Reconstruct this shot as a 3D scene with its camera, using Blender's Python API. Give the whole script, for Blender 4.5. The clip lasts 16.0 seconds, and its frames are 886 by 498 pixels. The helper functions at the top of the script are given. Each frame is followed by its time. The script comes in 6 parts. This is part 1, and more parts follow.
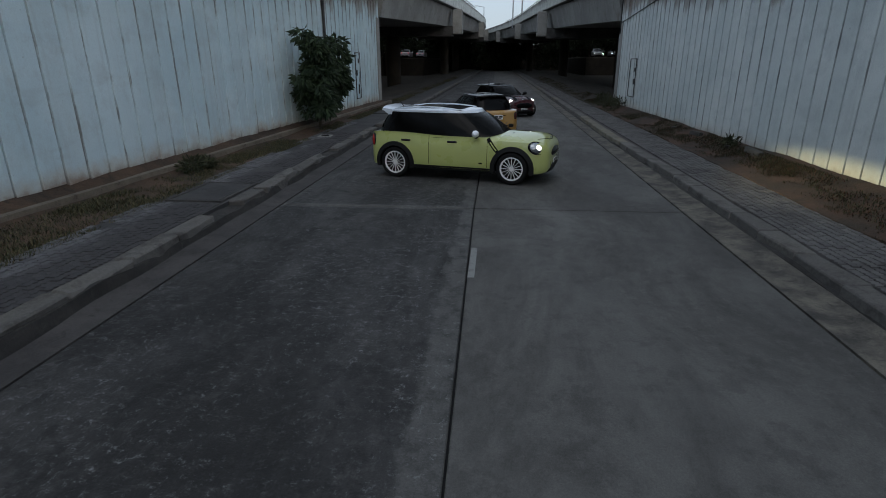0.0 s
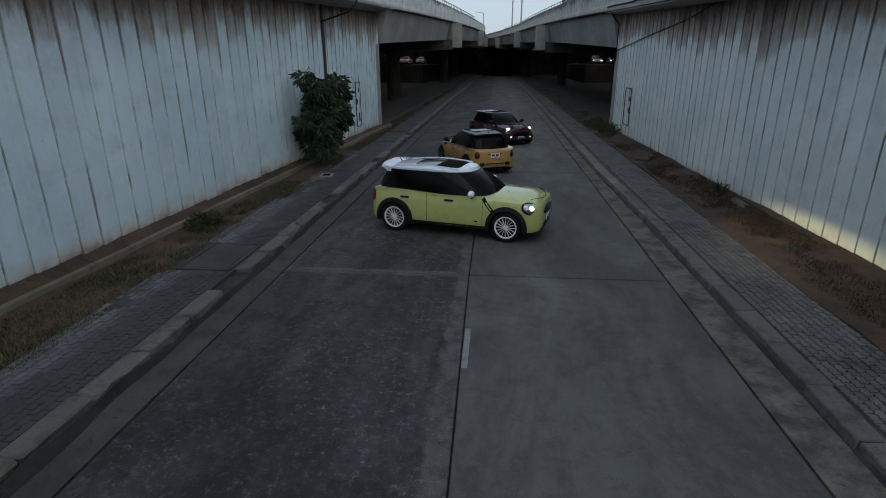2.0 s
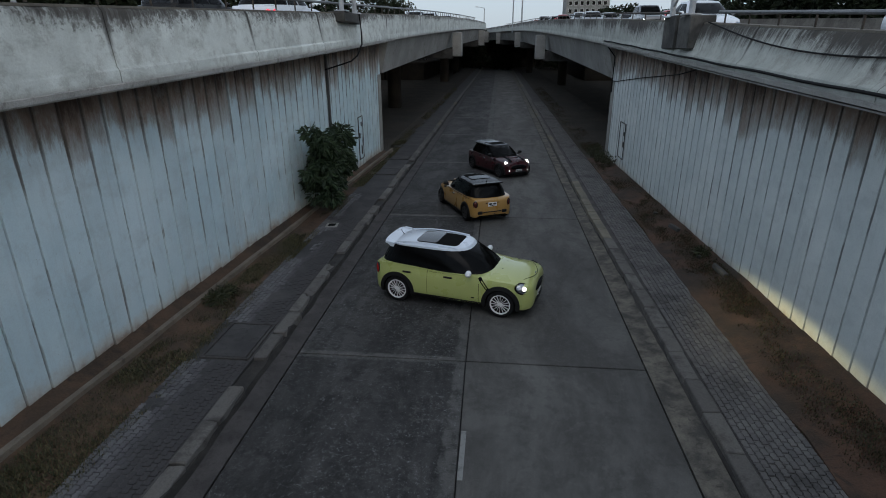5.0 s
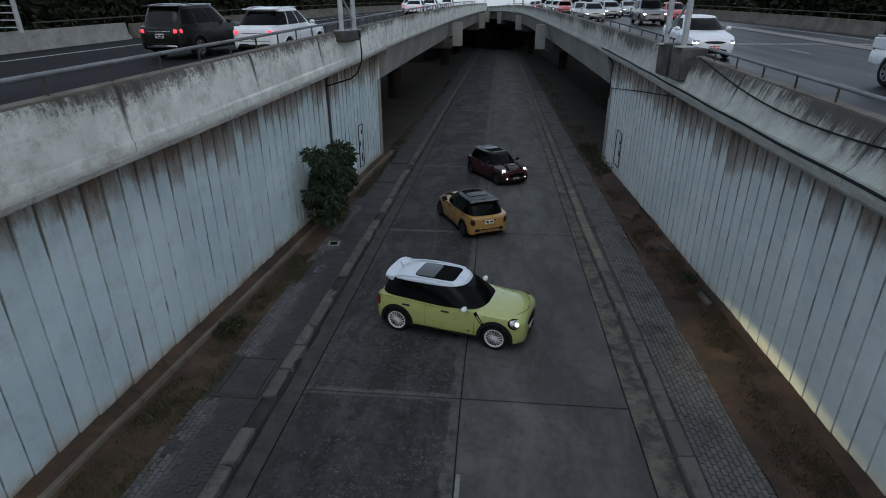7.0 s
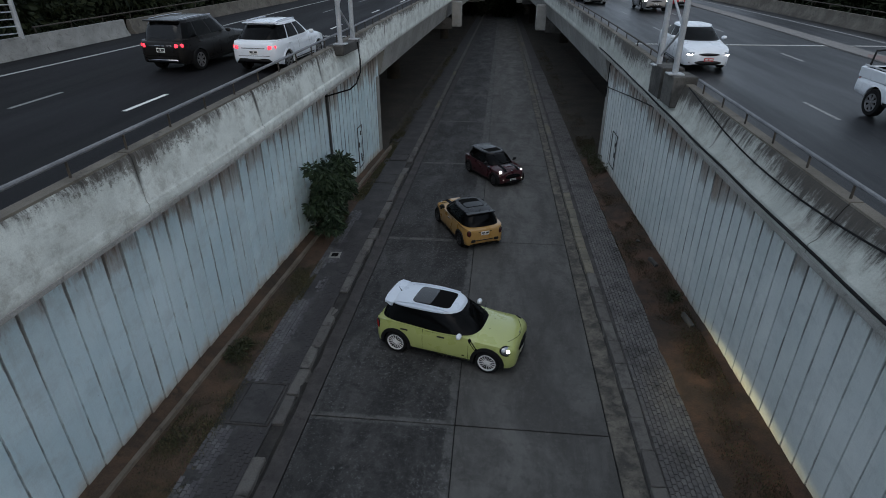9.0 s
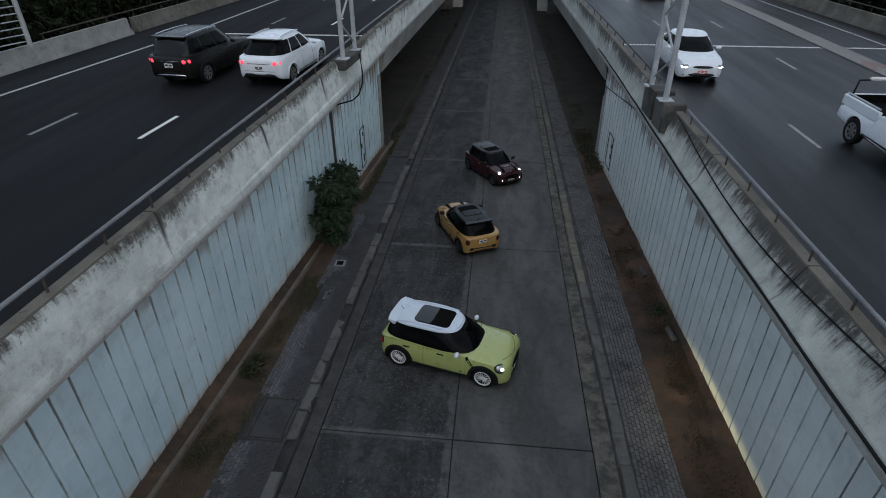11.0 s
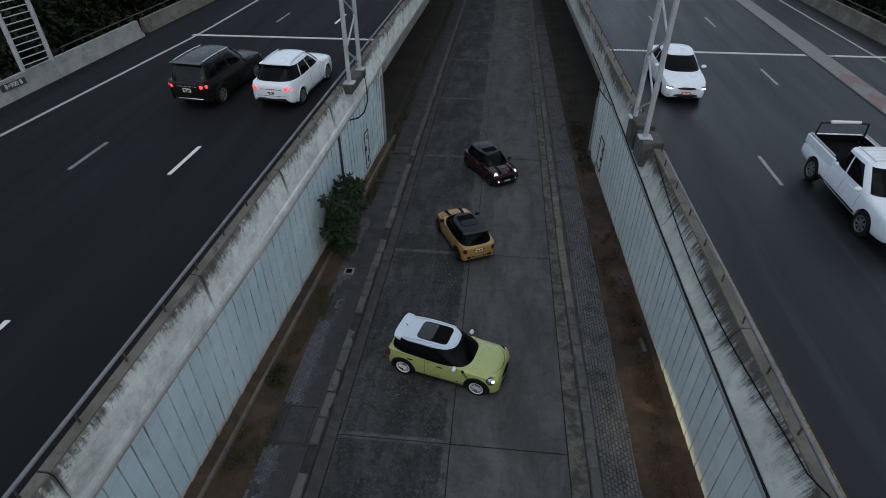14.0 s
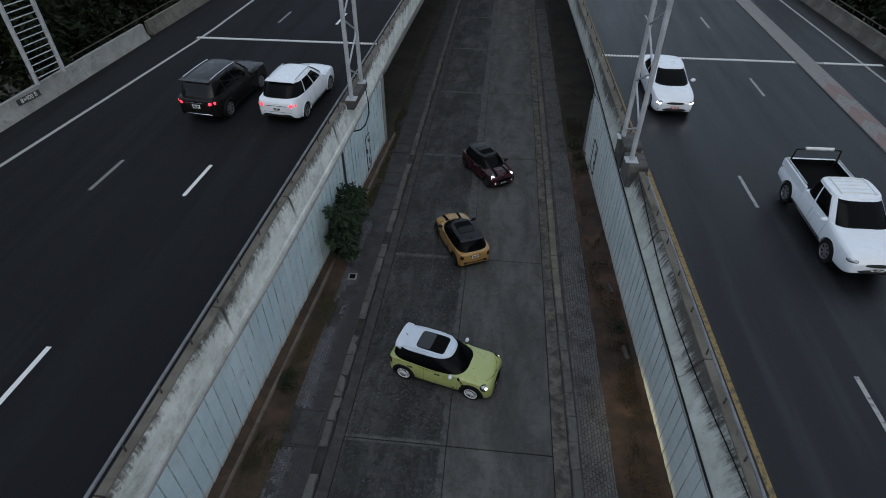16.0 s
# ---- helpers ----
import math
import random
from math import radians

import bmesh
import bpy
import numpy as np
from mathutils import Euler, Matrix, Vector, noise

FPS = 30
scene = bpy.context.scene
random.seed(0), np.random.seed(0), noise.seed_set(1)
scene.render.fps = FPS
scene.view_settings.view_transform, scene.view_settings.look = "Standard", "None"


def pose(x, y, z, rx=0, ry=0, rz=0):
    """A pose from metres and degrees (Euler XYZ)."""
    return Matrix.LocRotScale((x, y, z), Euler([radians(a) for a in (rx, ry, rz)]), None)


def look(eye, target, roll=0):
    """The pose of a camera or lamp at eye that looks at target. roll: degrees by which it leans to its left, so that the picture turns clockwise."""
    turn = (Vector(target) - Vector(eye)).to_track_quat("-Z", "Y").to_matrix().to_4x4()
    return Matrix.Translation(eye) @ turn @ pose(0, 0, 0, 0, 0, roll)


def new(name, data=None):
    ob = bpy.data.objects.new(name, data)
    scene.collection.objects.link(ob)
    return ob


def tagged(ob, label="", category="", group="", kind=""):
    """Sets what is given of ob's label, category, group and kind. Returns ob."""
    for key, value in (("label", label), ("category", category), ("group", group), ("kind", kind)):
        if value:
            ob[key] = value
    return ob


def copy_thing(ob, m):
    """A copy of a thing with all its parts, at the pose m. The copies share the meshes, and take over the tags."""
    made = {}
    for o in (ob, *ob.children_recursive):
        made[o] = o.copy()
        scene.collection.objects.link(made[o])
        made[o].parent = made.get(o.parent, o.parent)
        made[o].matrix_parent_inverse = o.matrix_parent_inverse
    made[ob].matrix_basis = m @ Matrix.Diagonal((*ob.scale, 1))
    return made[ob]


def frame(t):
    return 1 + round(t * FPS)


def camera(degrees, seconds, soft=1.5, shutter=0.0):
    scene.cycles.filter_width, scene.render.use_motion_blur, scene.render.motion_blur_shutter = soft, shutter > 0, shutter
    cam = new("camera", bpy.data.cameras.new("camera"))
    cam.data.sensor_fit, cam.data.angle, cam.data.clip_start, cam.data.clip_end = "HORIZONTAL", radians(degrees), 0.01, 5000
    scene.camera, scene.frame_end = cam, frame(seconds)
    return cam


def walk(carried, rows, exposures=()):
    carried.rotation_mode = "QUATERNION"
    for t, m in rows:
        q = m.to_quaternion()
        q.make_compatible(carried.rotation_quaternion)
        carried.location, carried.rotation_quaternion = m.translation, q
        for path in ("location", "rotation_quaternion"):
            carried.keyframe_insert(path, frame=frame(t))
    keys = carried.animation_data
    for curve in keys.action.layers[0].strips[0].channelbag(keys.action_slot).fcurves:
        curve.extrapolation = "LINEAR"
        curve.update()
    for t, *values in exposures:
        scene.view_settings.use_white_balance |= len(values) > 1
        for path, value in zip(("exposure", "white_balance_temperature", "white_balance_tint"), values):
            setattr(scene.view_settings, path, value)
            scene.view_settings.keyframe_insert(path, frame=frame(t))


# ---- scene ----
cam = camera(78.8, 16.0, soft=0.95)
METRES, EYE, TILT, LEAN, TURN = 13.8, 2.38, -19.2, 0.2, 5.5
ROWS = [
    (0.0, 0.0, 0.0, 0.0, -0.0, 0.0, -0.0),
    (0.5, 0.0016, -0.008, 0.0195, -0.01, -0.02, -0.02),
    (1.0, 0.0029, -0.0166, 0.0402, -0.02, -0.01, -0.01),
    (1.5, 0.0037, -0.0253, 0.0616, -0.02, -0.01, -0.01),
    (2.0, 0.0043, -0.0343, 0.0841, -0.01, -0.01, -0.01),
    (2.5, 0.0048, -0.0438, 0.1077, -0.01, -0.01, -0.01),
    (3.0, 0.0048, -0.0538, 0.1316, -0.0, -0.07, -0.02),
    (3.5, 0.0047, -0.0645, 0.1557, -0.01, -0.24, -0.03),
    (4.0, 0.0052, -0.0758, 0.1799, 0.04, -0.4, -0.02),
    (6.5, 0.0104, -0.1313, 0.3089, 0.1, -3.48, -0.07),
    (7.0, 0.0122, -0.1403, 0.3364, 0.12, -3.99, -0.09),
    (7.5, 0.0135, -0.15, 0.3655, 0.1, -4.86, -0.1),
    (8.0, 0.0148, -0.1596, 0.3956, 0.11, -5.77, -0.12),
    (8.5, 0.0171, -0.1696, 0.4266, 0.13, -6.67, -0.17),
    (9.0, 0.0191, -0.1794, 0.4577, 0.12, -7.58, -0.2),
    (11.5, 0.023, -0.2447, 0.6156, 0.25, -12.07, -0.24),
    (12.0, 0.0233, -0.2609, 0.649, 0.23, -12.93, -0.26),
    (12.5, 0.0228, -0.2778, 0.6815, 0.31, -13.79, -0.29),
    (13.0, 0.0227, -0.2953, 0.7139, 0.34, -14.64, -0.3),
    (13.5, 0.024, -0.313, 0.7469, 0.36, -15.52, -0.31),
    (14.0, 0.0264, -0.3288, 0.7802, 0.39, -16.33, -0.31),
    (14.5, 0.0285, -0.3436, 0.8141, 0.42, -17.13, -0.32),
    (15.0, 0.0307, -0.3576, 0.8493, 0.45, -17.95, -0.36),
    (15.5, 0.0319, -0.37, 0.8852, 0.44, -18.78, -0.4),
    (16.0, 0.0327, -0.3816, 0.9218, 0.45, -19.62, -0.42),
]
walk(cam, [(t, pose(0, 0, EYE, TILT, LEAN, TURN) @ pose(METRES * x, METRES * y, METRES * z, 90 + pitch, roll, yaw)) for t, x, y, z, yaw, pitch, roll in ROWS], exposures=[(0.0, 0.25), (16.0, 0.25)])

# ---- light ----
SUN_EL, SUN_AZ = 22.0, 150.0
world = bpy.data.worlds.new("dusk_sky")
scene.world = world
world.use_nodes = True
wn = world.node_tree
wn.nodes.clear()
sky = wn.nodes.new("ShaderNodeTexSky")
sky.sky_type = "NISHITA"
sky.sun_disc = False
sky.sun_elevation, sky.sun_rotation = radians(SUN_EL), radians(SUN_AZ)
sky.air_density, sky.dust_density, sky.ozone_density = 1.0, 2.0, 2.0
soft_sky = wn.nodes.new("ShaderNodeMix")
soft_sky.data_type = "RGBA"
soft_sky.inputs["Factor"].default_value = 0.8
soft_sky.inputs["B"].default_value = (2.95, 3.45, 4.1, 1)
wbg = wn.nodes.new("ShaderNodeBackground")
wbg.inputs["Strength"].default_value = 0.15
wout = wn.nodes.new("ShaderNodeOutputWorld")
wn.links.new(sky.outputs[0], soft_sky.inputs["A"])
wn.links.new(soft_sky.outputs["Result"], wbg.inputs["Color"])
wn.links.new(wbg.outputs[0], wout.inputs["Surface"])

sun_data = bpy.data.lights.new("sun", "SUN")
sun_data.energy, sun_data.angle, sun_data.color = 0.3, radians(40), (1.0, 0.95, 0.9)
sun_ob = new("sun", sun_data)
sun_ob.matrix_world = look((0, -20, 60), (4, 10, 0))


# ---- materials ----
class Mat:
    """A small wrapper that strings shader nodes together."""

    def __init__(self, name):
        self.m = bpy.data.materials.new(name)
        self.m.use_nodes = True
        self.t = self.m.node_tree
        self.b = self.t.nodes["Principled BSDF"]

    def node(self, kind, **values):
        n = self.t.nodes.new(kind)
        for k, v in values.items():
            n.inputs[k].default_value = v
        return n

    def link(self, a, b):
        self.t.links.new(a, b)

    def coords(self, scale=(1, 1, 1), local=False):
        mp = self.node("ShaderNodeMapping")
        if local:
            src = self.node("ShaderNodeTexCoord").outputs["Object"]
        else:
            src = self.node("ShaderNodeNewGeometry").outputs["Position"]
        self.link(src, mp.inputs["Vector"])
        mp.inputs["Scale"].default_value = scale
        return mp.outputs[0]

    def noise(self, scale, detail=5, rough=0.6, stretch=(1, 1, 1), distort=0.0, local=False):
        n = self.node("ShaderNodeTexNoise", Scale=scale, Detail=detail, Roughness=rough, Distortion=distort)
        self.link(self.coords(stretch, local), n.inputs["Vector"])
        return n.outputs[0]

    def face_noise(self, along, up, detail=6, rough=0.65, distort=0.0, offset=0.0):
        """Noise on a long face: along its length (y) and up its height (attribute h)."""
        c = self.node("ShaderNodeCombineXYZ", X=offset)
        self.link(self.math("MULTIPLY", self.axis(1, True), along), c.inputs["Y"])
        self.link(self.math("MULTIPLY", self.attr("h"), up), c.inputs["Z"])
        n = self.node("ShaderNodeTexNoise", Scale=1.0, Detail=detail, Roughness=rough, Distortion=distort)
        self.link(c.outputs[0], n.inputs["Vector"])
        return n.outputs[0]

    def ramp(self, value, lo, hi, a=0.0, b=1.0):
        n = self.node("ShaderNodeMapRange")
        n.interpolation_type = "SMOOTHSTEP"
        for i, v in enumerate((lo, hi, a, b)):
            n.inputs[i + 1].default_value = v
        self.link(value, n.inputs[0])
        return n.outputs[0]

    def mix(self, f, a, b, mode="MIX"):
        n = self.t.nodes.new("ShaderNodeMix")
        n.data_type, n.blend_type = "RGBA", mode
        for sock, v in (("Factor", f), ("A", a), ("B", b)):
            if isinstance(v, (int, float)):
                n.inputs[sock].default_value = v if sock == "Factor" else (v, v, v, 1)
            elif isinstance(v, tuple):
                n.inputs[sock].default_value = (*v[:3], 1)
            else:
                self.link(v, n.inputs[sock])
        return n.outputs["Result"]

    def math(self, op, a, b=0.0):
        n = self.t.nodes.new("ShaderNodeMath")
        n.operation = op
        for i, v in enumerate((a, b)):
            if isinstance(v, (int, float)):
                n.inputs[i].default_value = v
            else:
                self.link(v, n.inputs[i])
        return n.outputs[0]

    def attr(self, name):
        n = self.t.nodes.new("ShaderNodeAttribute")
        n.attribute_name = name
        return n.outputs["Fac"]

    def rand(self):
        return self.t.nodes.new("ShaderNodeObjectInfo").outputs["Random"]

    def island(self):
        return self.t.nodes.new("ShaderNodeNewGeometry").outputs["Random Per Island"]

    def axis(self, i, local=False):
        n = self.t.nodes.new("ShaderNodeSeparateXYZ")
        self.link(self.coords((1, 1, 1), local), n.inputs[0])
        return n.outputs[i]

    def done(self, colour, rough=0.8, bump=None, strength=0.3, dist=0.01, **extra):
        if isinstance(colour, tuple):
            self.b.inputs["Base Color"].default_value = (*colour[:3], 1)
        else:
            self.link(colour, self.b.inputs["Base Color"])
        if isinstance(rough, (int, float)):
            self.b.inputs["Roughness"].default_value = rough
        else:
            self.link(rough, self.b.inputs["Roughness"])
        if bump is not None:
            n = self.node("ShaderNodeBump", Strength=strength, Distance=dist)
            self.link(bump, n.inputs["Height"])
            self.link(n.outputs[0], self.b.inputs["Normal"])
        for k, v in extra.items():
            self.b.inputs[k.replace("_", " ")].default_value = v
        return self.m


def speckled(name, a, b, scale, rough=0.85, grain=60.0, c=None, bump=0.3, dist=0.01):
    """Two-tone weathered surface: large stains, fine grain and relief."""
    k = Mat(name)
    col = k.mix(k.ramp(k.noise(scale, 6, 0.65), 0.35, 0.68), a, b)
    fine = k.noise(grain, 3, 0.7)
    if c:
        col = k.mix(k.ramp(k.noise(scale * 3.1, 5, 0.7, distort=1.0), 0.52, 0.72, 0, 0.8), col, c)
    col = k.mix(k.ramp(fine, 0.3, 0.75, 0.0, 0.5), col, 0.35, "MULTIPLY")
    return k.done(col, rough, fine, bump, dist)


def plain(name, colour, rough=0.5, **extra):
    k = Mat(name)
    return k.done(colour, rough, **extra)


def lamp(name, colour, strength):
    k = Mat(name)
    k.b.inputs["Emission Color"].default_value = (*colour, 1)
    return k.done(colour, 0.2, Emission_Strength=strength)


def wall_paint(name, tint, rust, joints, stain):
    """Painted planks: rain streaks, a brown stained head, dark joints and a damp foot."""
    k = Mat(name)
    base = k.mix(k.ramp(k.noise(0.45, 5, 0.6), 0.3, 0.7), *tint)
    base = k.mix(k.ramp(k.rand(), 0.0, 1.0, 0.0, 0.2), base, (0.50, 0.58, 0.60))
    streak = k.noise(1.0, 7, 0.72, (5.0, 5.0, 0.35))
    base = k.mix(k.ramp(streak, 0.5, 0.75, 0, 0.28), base, (0.40, 0.44, 0.44))
    cloud = k.noise(1.3, 6, 0.62, (0.8, 0.8, 1.6), 0.4)
    base = k.mix(k.ramp(cloud, 0.48, 0.70, 0, 0.24), base, (0.36, 0.40, 0.41))
    z = k.axis(2, True)
    own = k.math("MULTIPLY", k.math("SUBTRACT", k.rand(), 0.5), 0.13)
    wide = k.math("MULTIPLY", k.math("SUBTRACT", k.noise(0.22, 3, 0.5), 0.5), 0.30)
    runs = k.math("MULTIPLY", k.math("SUBTRACT", k.noise(1.0, 8, 0.78, (2.6, 2.6, 0.75)), 0.5), 0.42)
    head = k.math("ADD", z, k.math("ADD", own, wide))
    wob = k.math("ADD", head, runs)
    # a grey-brown band with a fairly sharp lower edge, then ragged brown runs, near black under the ledge
    base = k.mix(k.ramp(k.math("ADD", head, k.math("MULTIPLY", runs, 0.3)), 0.755, 0.80, 0, stain), base, (0.34, 0.32, 0.30))
    base = k.mix(k.ramp(k.math("ADD", z, k.math("MULTIPLY", runs, 1.3)), 0.79, 0.97, 0, 0.88), base, (0.185, 0.108, 0.070))
    base = k.mix(k.ramp(wob, 0.72, 0.93, 0, 0.85), base, (0.235, 0.170, 0.130))
    base = k.mix(k.ramp(wob, 0.88, 1.01, 0, 0.94), base, (0.062, 0.036, 0.026))
    damp = k.math("ADD", z, k.math("MULTIPLY", k.math("SUBTRACT", k.noise(1.3, 6, 0.7), 0.5), 0.16))
    base = k.mix(k.ramp(damp, 0.085, 0.01, 0, rust * 0.75), base, (0.50, 0.44, 0.35))
    base = k.mix(k.ramp(damp, 0.035, -0.02, 0, rust), base, (0.24, 0.135, 0.08))
    base = k.mix(k.ramp(k.noise(7.0, 4, 0.8), 0.67, 0.76, 0, 0.6), base, (0.14, 0.13, 0.115))
    edge = k.math("ABSOLUTE", k.math("SUBTRACT", k.axis(1, True), 0.245))
    wander = k.math("MULTIPLY", k.math("SUBTRACT", k.noise(1.0, 6, 0.7, (6.0, 6.0, 1.1)), 0.5), 0.10)
    wet = k.ramp(z, 0.55, 1.0, 0.0, 0.035)
    edge = k.math("ADD", k.math("ADD", edge, wander), wet)
    uneven = k.ramp(k.noise(1.0, 4, 0.6, (2.0, 2.0, 0.8)), 0.34, 0.62, joints * 0.35, joints)
    base = k.mix(k.math("MULTIPLY", k.ramp(edge, 0.229, 0.248), uneven), base, (0.125, 0.115, 0.105))
    base = k.mix(k.ramp(k.noise(2.1, 9, 0.78), 0.50, 0.62, 0, 0.20), base, (0.42, 0.47, 0.47))
    fine = k.noise(35.0, 4, 0.7)
    base = k.mix(k.ramp(fine, 0.3, 0.8, 0, 0.17), base, 0.45, "MULTIPLY")
    return k.done(base, 0.82, fine, 0.35, 0.01)


def parapet_concrete(name, streaked, a, b):
    """Pale concrete with a ragged black algae fringe under the coping; streaked: long black runs down the face."""
    k = Mat(name)
    base = k.mix(k.ramp(k.noise(0.9, 6, 0.65), 0.3, 0.7), a, b)
    base = k.mix(k.ramp(k.noise(2.6, 8, 0.75), 0.47, 0.66, 0, 0.55), base, (0.27, 0.265, 0.235))
    h = k.attr("h")
    base = k.mix(k.ramp(k.face_noise(0.9, 2.2, 7, 0.7, 0.3, 3.0), 0.50, 0.66, 0, 0.5), base, (0.30, 0.31, 0.28))
    # long stretches of heavy growth between cleaner ones
    area = k.math("SUBTRACT", k.face_noise(0.28, 0.0, 3, 0.5, 0.0, 7.0), 0.5)
    run = k.math("SUBTRACT", k.face_noise(3.4, 0.35, 9, 0.8, 0.05), 0.5)
    thin = k.math("SUBTRACT", k.face_noise(14.0, 0.7, 5, 0.7, 0.1, 5.0), 0.5)
    lump = k.math("SUBTRACT", k.noise(2.8, 9, 0.78), 0.5)
    gain, reach = (1.2, 1.3) if streaked else (1.0, 0.9)
    w = k.math("ADD", k.math("MULTIPLY", k.ramp(h, 0.02 if streaked else 0.55, 1.03), gain), k.math("MULTIPLY", area, reach))
    w = k.math("ADD", w, k.math("ADD", k.math("MULTIPLY", run, 2.3 if streaked else 1.9), k.math("MULTIPLY", lump, 1.6 if streaked else 1.9)))
    w = k.math("ADD", w, k.math("MULTIPLY", thin, 1.3))
    base = k.mix(k.ramp(w, 0.40, 1.20, 0, 0.7), base, (0.13, 0.125, 0.115))
    base = k.mix(k.ramp(w, 0.80, 1.30, 0, 0.9), base, (0.040, 0.036, 0.032))
    spat = k.math("ADD", k.noise(7.0, 8, 0.85), k.math("MULTIPLY", k.math("ADD", k.math("MULTIPLY", area, 0.6), k.ramp(h, 0.35, 1.0, -0.22, 0.16)), 0.75))
    base = k.mix(k.ramp(spat, 0.57, 0.66, 0, 0.75), base, (0.075, 0.066, 0.056))
    # dark runs below the joints between the segments
    d = k.math("ABSOLUTE", k.math("SUBTRACT", k.math("FRACT", k.math("MULTIPLY", k.math("SUBTRACT", k.axis(1, True), 5.9), 1 / 4.8)), 0.5))
    d = k.math("ADD", d, k.math("MULTIPLY", run, 0.03))
    base = k.mix(k.math("MULTIPLY", k.ramp(d, 0.022, 0.004), k.ramp(h, 0.25, 0.75, 0.0, 0.9)), base, (0.06, 0.055, 0.05))
    base = k.mix(k.ramp(h, 0.14, 0.02, 0, 0.55), base, (0.24, 0.225, 0.20))
    base = k.mix(k.ramp(k.face_noise(2.2, 0.4, 6, 0.7, 0.0, 9.0), 0.62, 0.78, 0, 0.5), base, (0.25, 0.19, 0.13))
    fine = k.noise(40.0, 4, 0.7)
    base = k.mix(k.ramp(fine, 0.3, 0.8, 0, 0.3), base, 0.4, "MULTIPLY")
    return k.done(base, 0.88, fine, 0.4, 0.012)


def slab_concrete(name, a, b, dark, amount, worn=False):
    k = Mat(name)
    col = k.mix(k.ramp(k.noise(0.33, 5, 0.6), 0.32, 0.68), a, b)
    col = k.mix(k.ramp(k.rand(), 0, 1, 0, 0.25), col, dark)
    wear = k.noise(0.55, 7, 0.72, (1.6, 0.6, 1.0), 0.6)
    col = k.mix(k.ramp(wear, 0.40, 0.62, 0, amount), col, dark)
    fleck = k.noise(6.0, 10, 0.86)
    patch = k.ramp(k.noise(0.8, 5, 0.65, (1.0, 0.7, 1.0), 0.5), 0.40, 0.60, 0.35, 1.0) if worn else 0.5
    col = k.mix(k.math("MULTIPLY", k.ramp(fleck, 0.50, 0.60), patch), col, b)
    mott = k.noise(2.2, 7, 0.75)
    col = k.mix(k.ramp(mott, 0.48, 0.40, 0, 0.75 if worn else 0.45), col, dark)
    broad = k.noise(1.0, 6, 0.68, (0.75, 0.22, 1.0), 0.5)
    col = k.mix(k.ramp(broad, 0.45, 0.62, 0, 0.55), col, dark)
    if worn:  # the thin dark overlay has broken away along the centre joint and the cross joints
        ragged = k.math("MULTIPLY", k.math("SUBTRACT", k.noise(2.0, 9, 0.76), 0.5), 0.42)
        x = k.math("ADD", k.axis(0, True), ragged)
        y = k.math("ADD", k.axis(1, True), k.math("MULTIPLY", ragged, 0.22))
        pale = k.math("MAXIMUM", k.ramp(x, -0.58, -0.51), k.math("MAXIMUM", k.ramp(y, 9.50, 9.58), k.ramp(y, 0.17, 0.10)))
        col = k.mix(k.math("MULTIPLY", pale, k.ramp(k.noise(3.2, 7, 0.75), 0.36, 0.58, 0.15, 0.9)), col, (0.106, 0.105, 0.101))
        lip = k.math("MULTIPLY", k.ramp(y, 0.085, 0.035), k.ramp(k.noise(1.4, 6, 0.75), 0.45, 0.62, 0, 0.5))
        col = k.mix(lip, col, (0.21, 0.205, 0.195))
    grit = k.noise(55.0, 4, 0.8)
    col = k.mix(k.ramp(grit, 0.3, 0.72, 0, 0.7 if worn else 0.55), col, 0.4, "MULTIPLY")
    crumbs = k.ramp(k.noise(11.0 if worn else 16.0, 7, 0.92), 0.54 if worn else 0.56, 0.63 if worn else 0.66, 0, 1.0 if worn else 0.3)
    col = k.mix(k.math("MULTIPLY", crumbs, patch), col, (0.185, 0.19, 0.195))
    both = k.math("ADD", grit, k.math("MULTIPLY", fleck, 0.6))
    return k.done(col, k.ramp(wear, 0.3, 0.7, 0.72, 0.9), both, 0.5, 0.012)


def asphalt(name, a, b, glossy):
    k = Mat(name)
    lane = k.noise(1.0, 5, 0.6, (0.55, 0.035, 1.0))
    col = k.mix(k.ramp(lane, 0.42, 0.58), a, b)
    track = k.noise(1.0, 4, 0.55, (1.15, 0.02, 1.0))
    col = k.mix(k.ramp(track, 0.45, 0.57, 0, 0.75), col, a)
    grit = k.noise(45.0, 4, 0.8)
    col = k.mix(k.ramp(grit, 0.3, 0.75, 0, 0.5), col, 0.45, "MULTIPLY")
    col = k.mix(k.ramp(k.noise(1.1, 6, 0.7), 0.6, 0.8, 0, 0.35), col, b)
    return k.done(col, k.ramp(lane, 0.3, 0.7, glossy, glossy + 0.2), grit, 0.35, 0.008, Specular_IOR_Level=0.36 if glossy < 0.6 else 0.16)


def worn_paint(name, colour, under, keep):
    k = Mat(name)
    n = k.noise(9.0, 7, 0.75)
    col = k.mix(k.ramp(n, keep, keep + 0.14, 0, 0.9), colour, under)
    return k.done(col, 0.7, n, 0.2, 0.004)


def leaf_mat(name, a, b, spec=0.4):
    k = Mat(name)
    col = k.mix(k.ramp(k.island(), 0, 1), a, b)
    return k.done(col, 0.6, Specular_IOR_Level=spec)


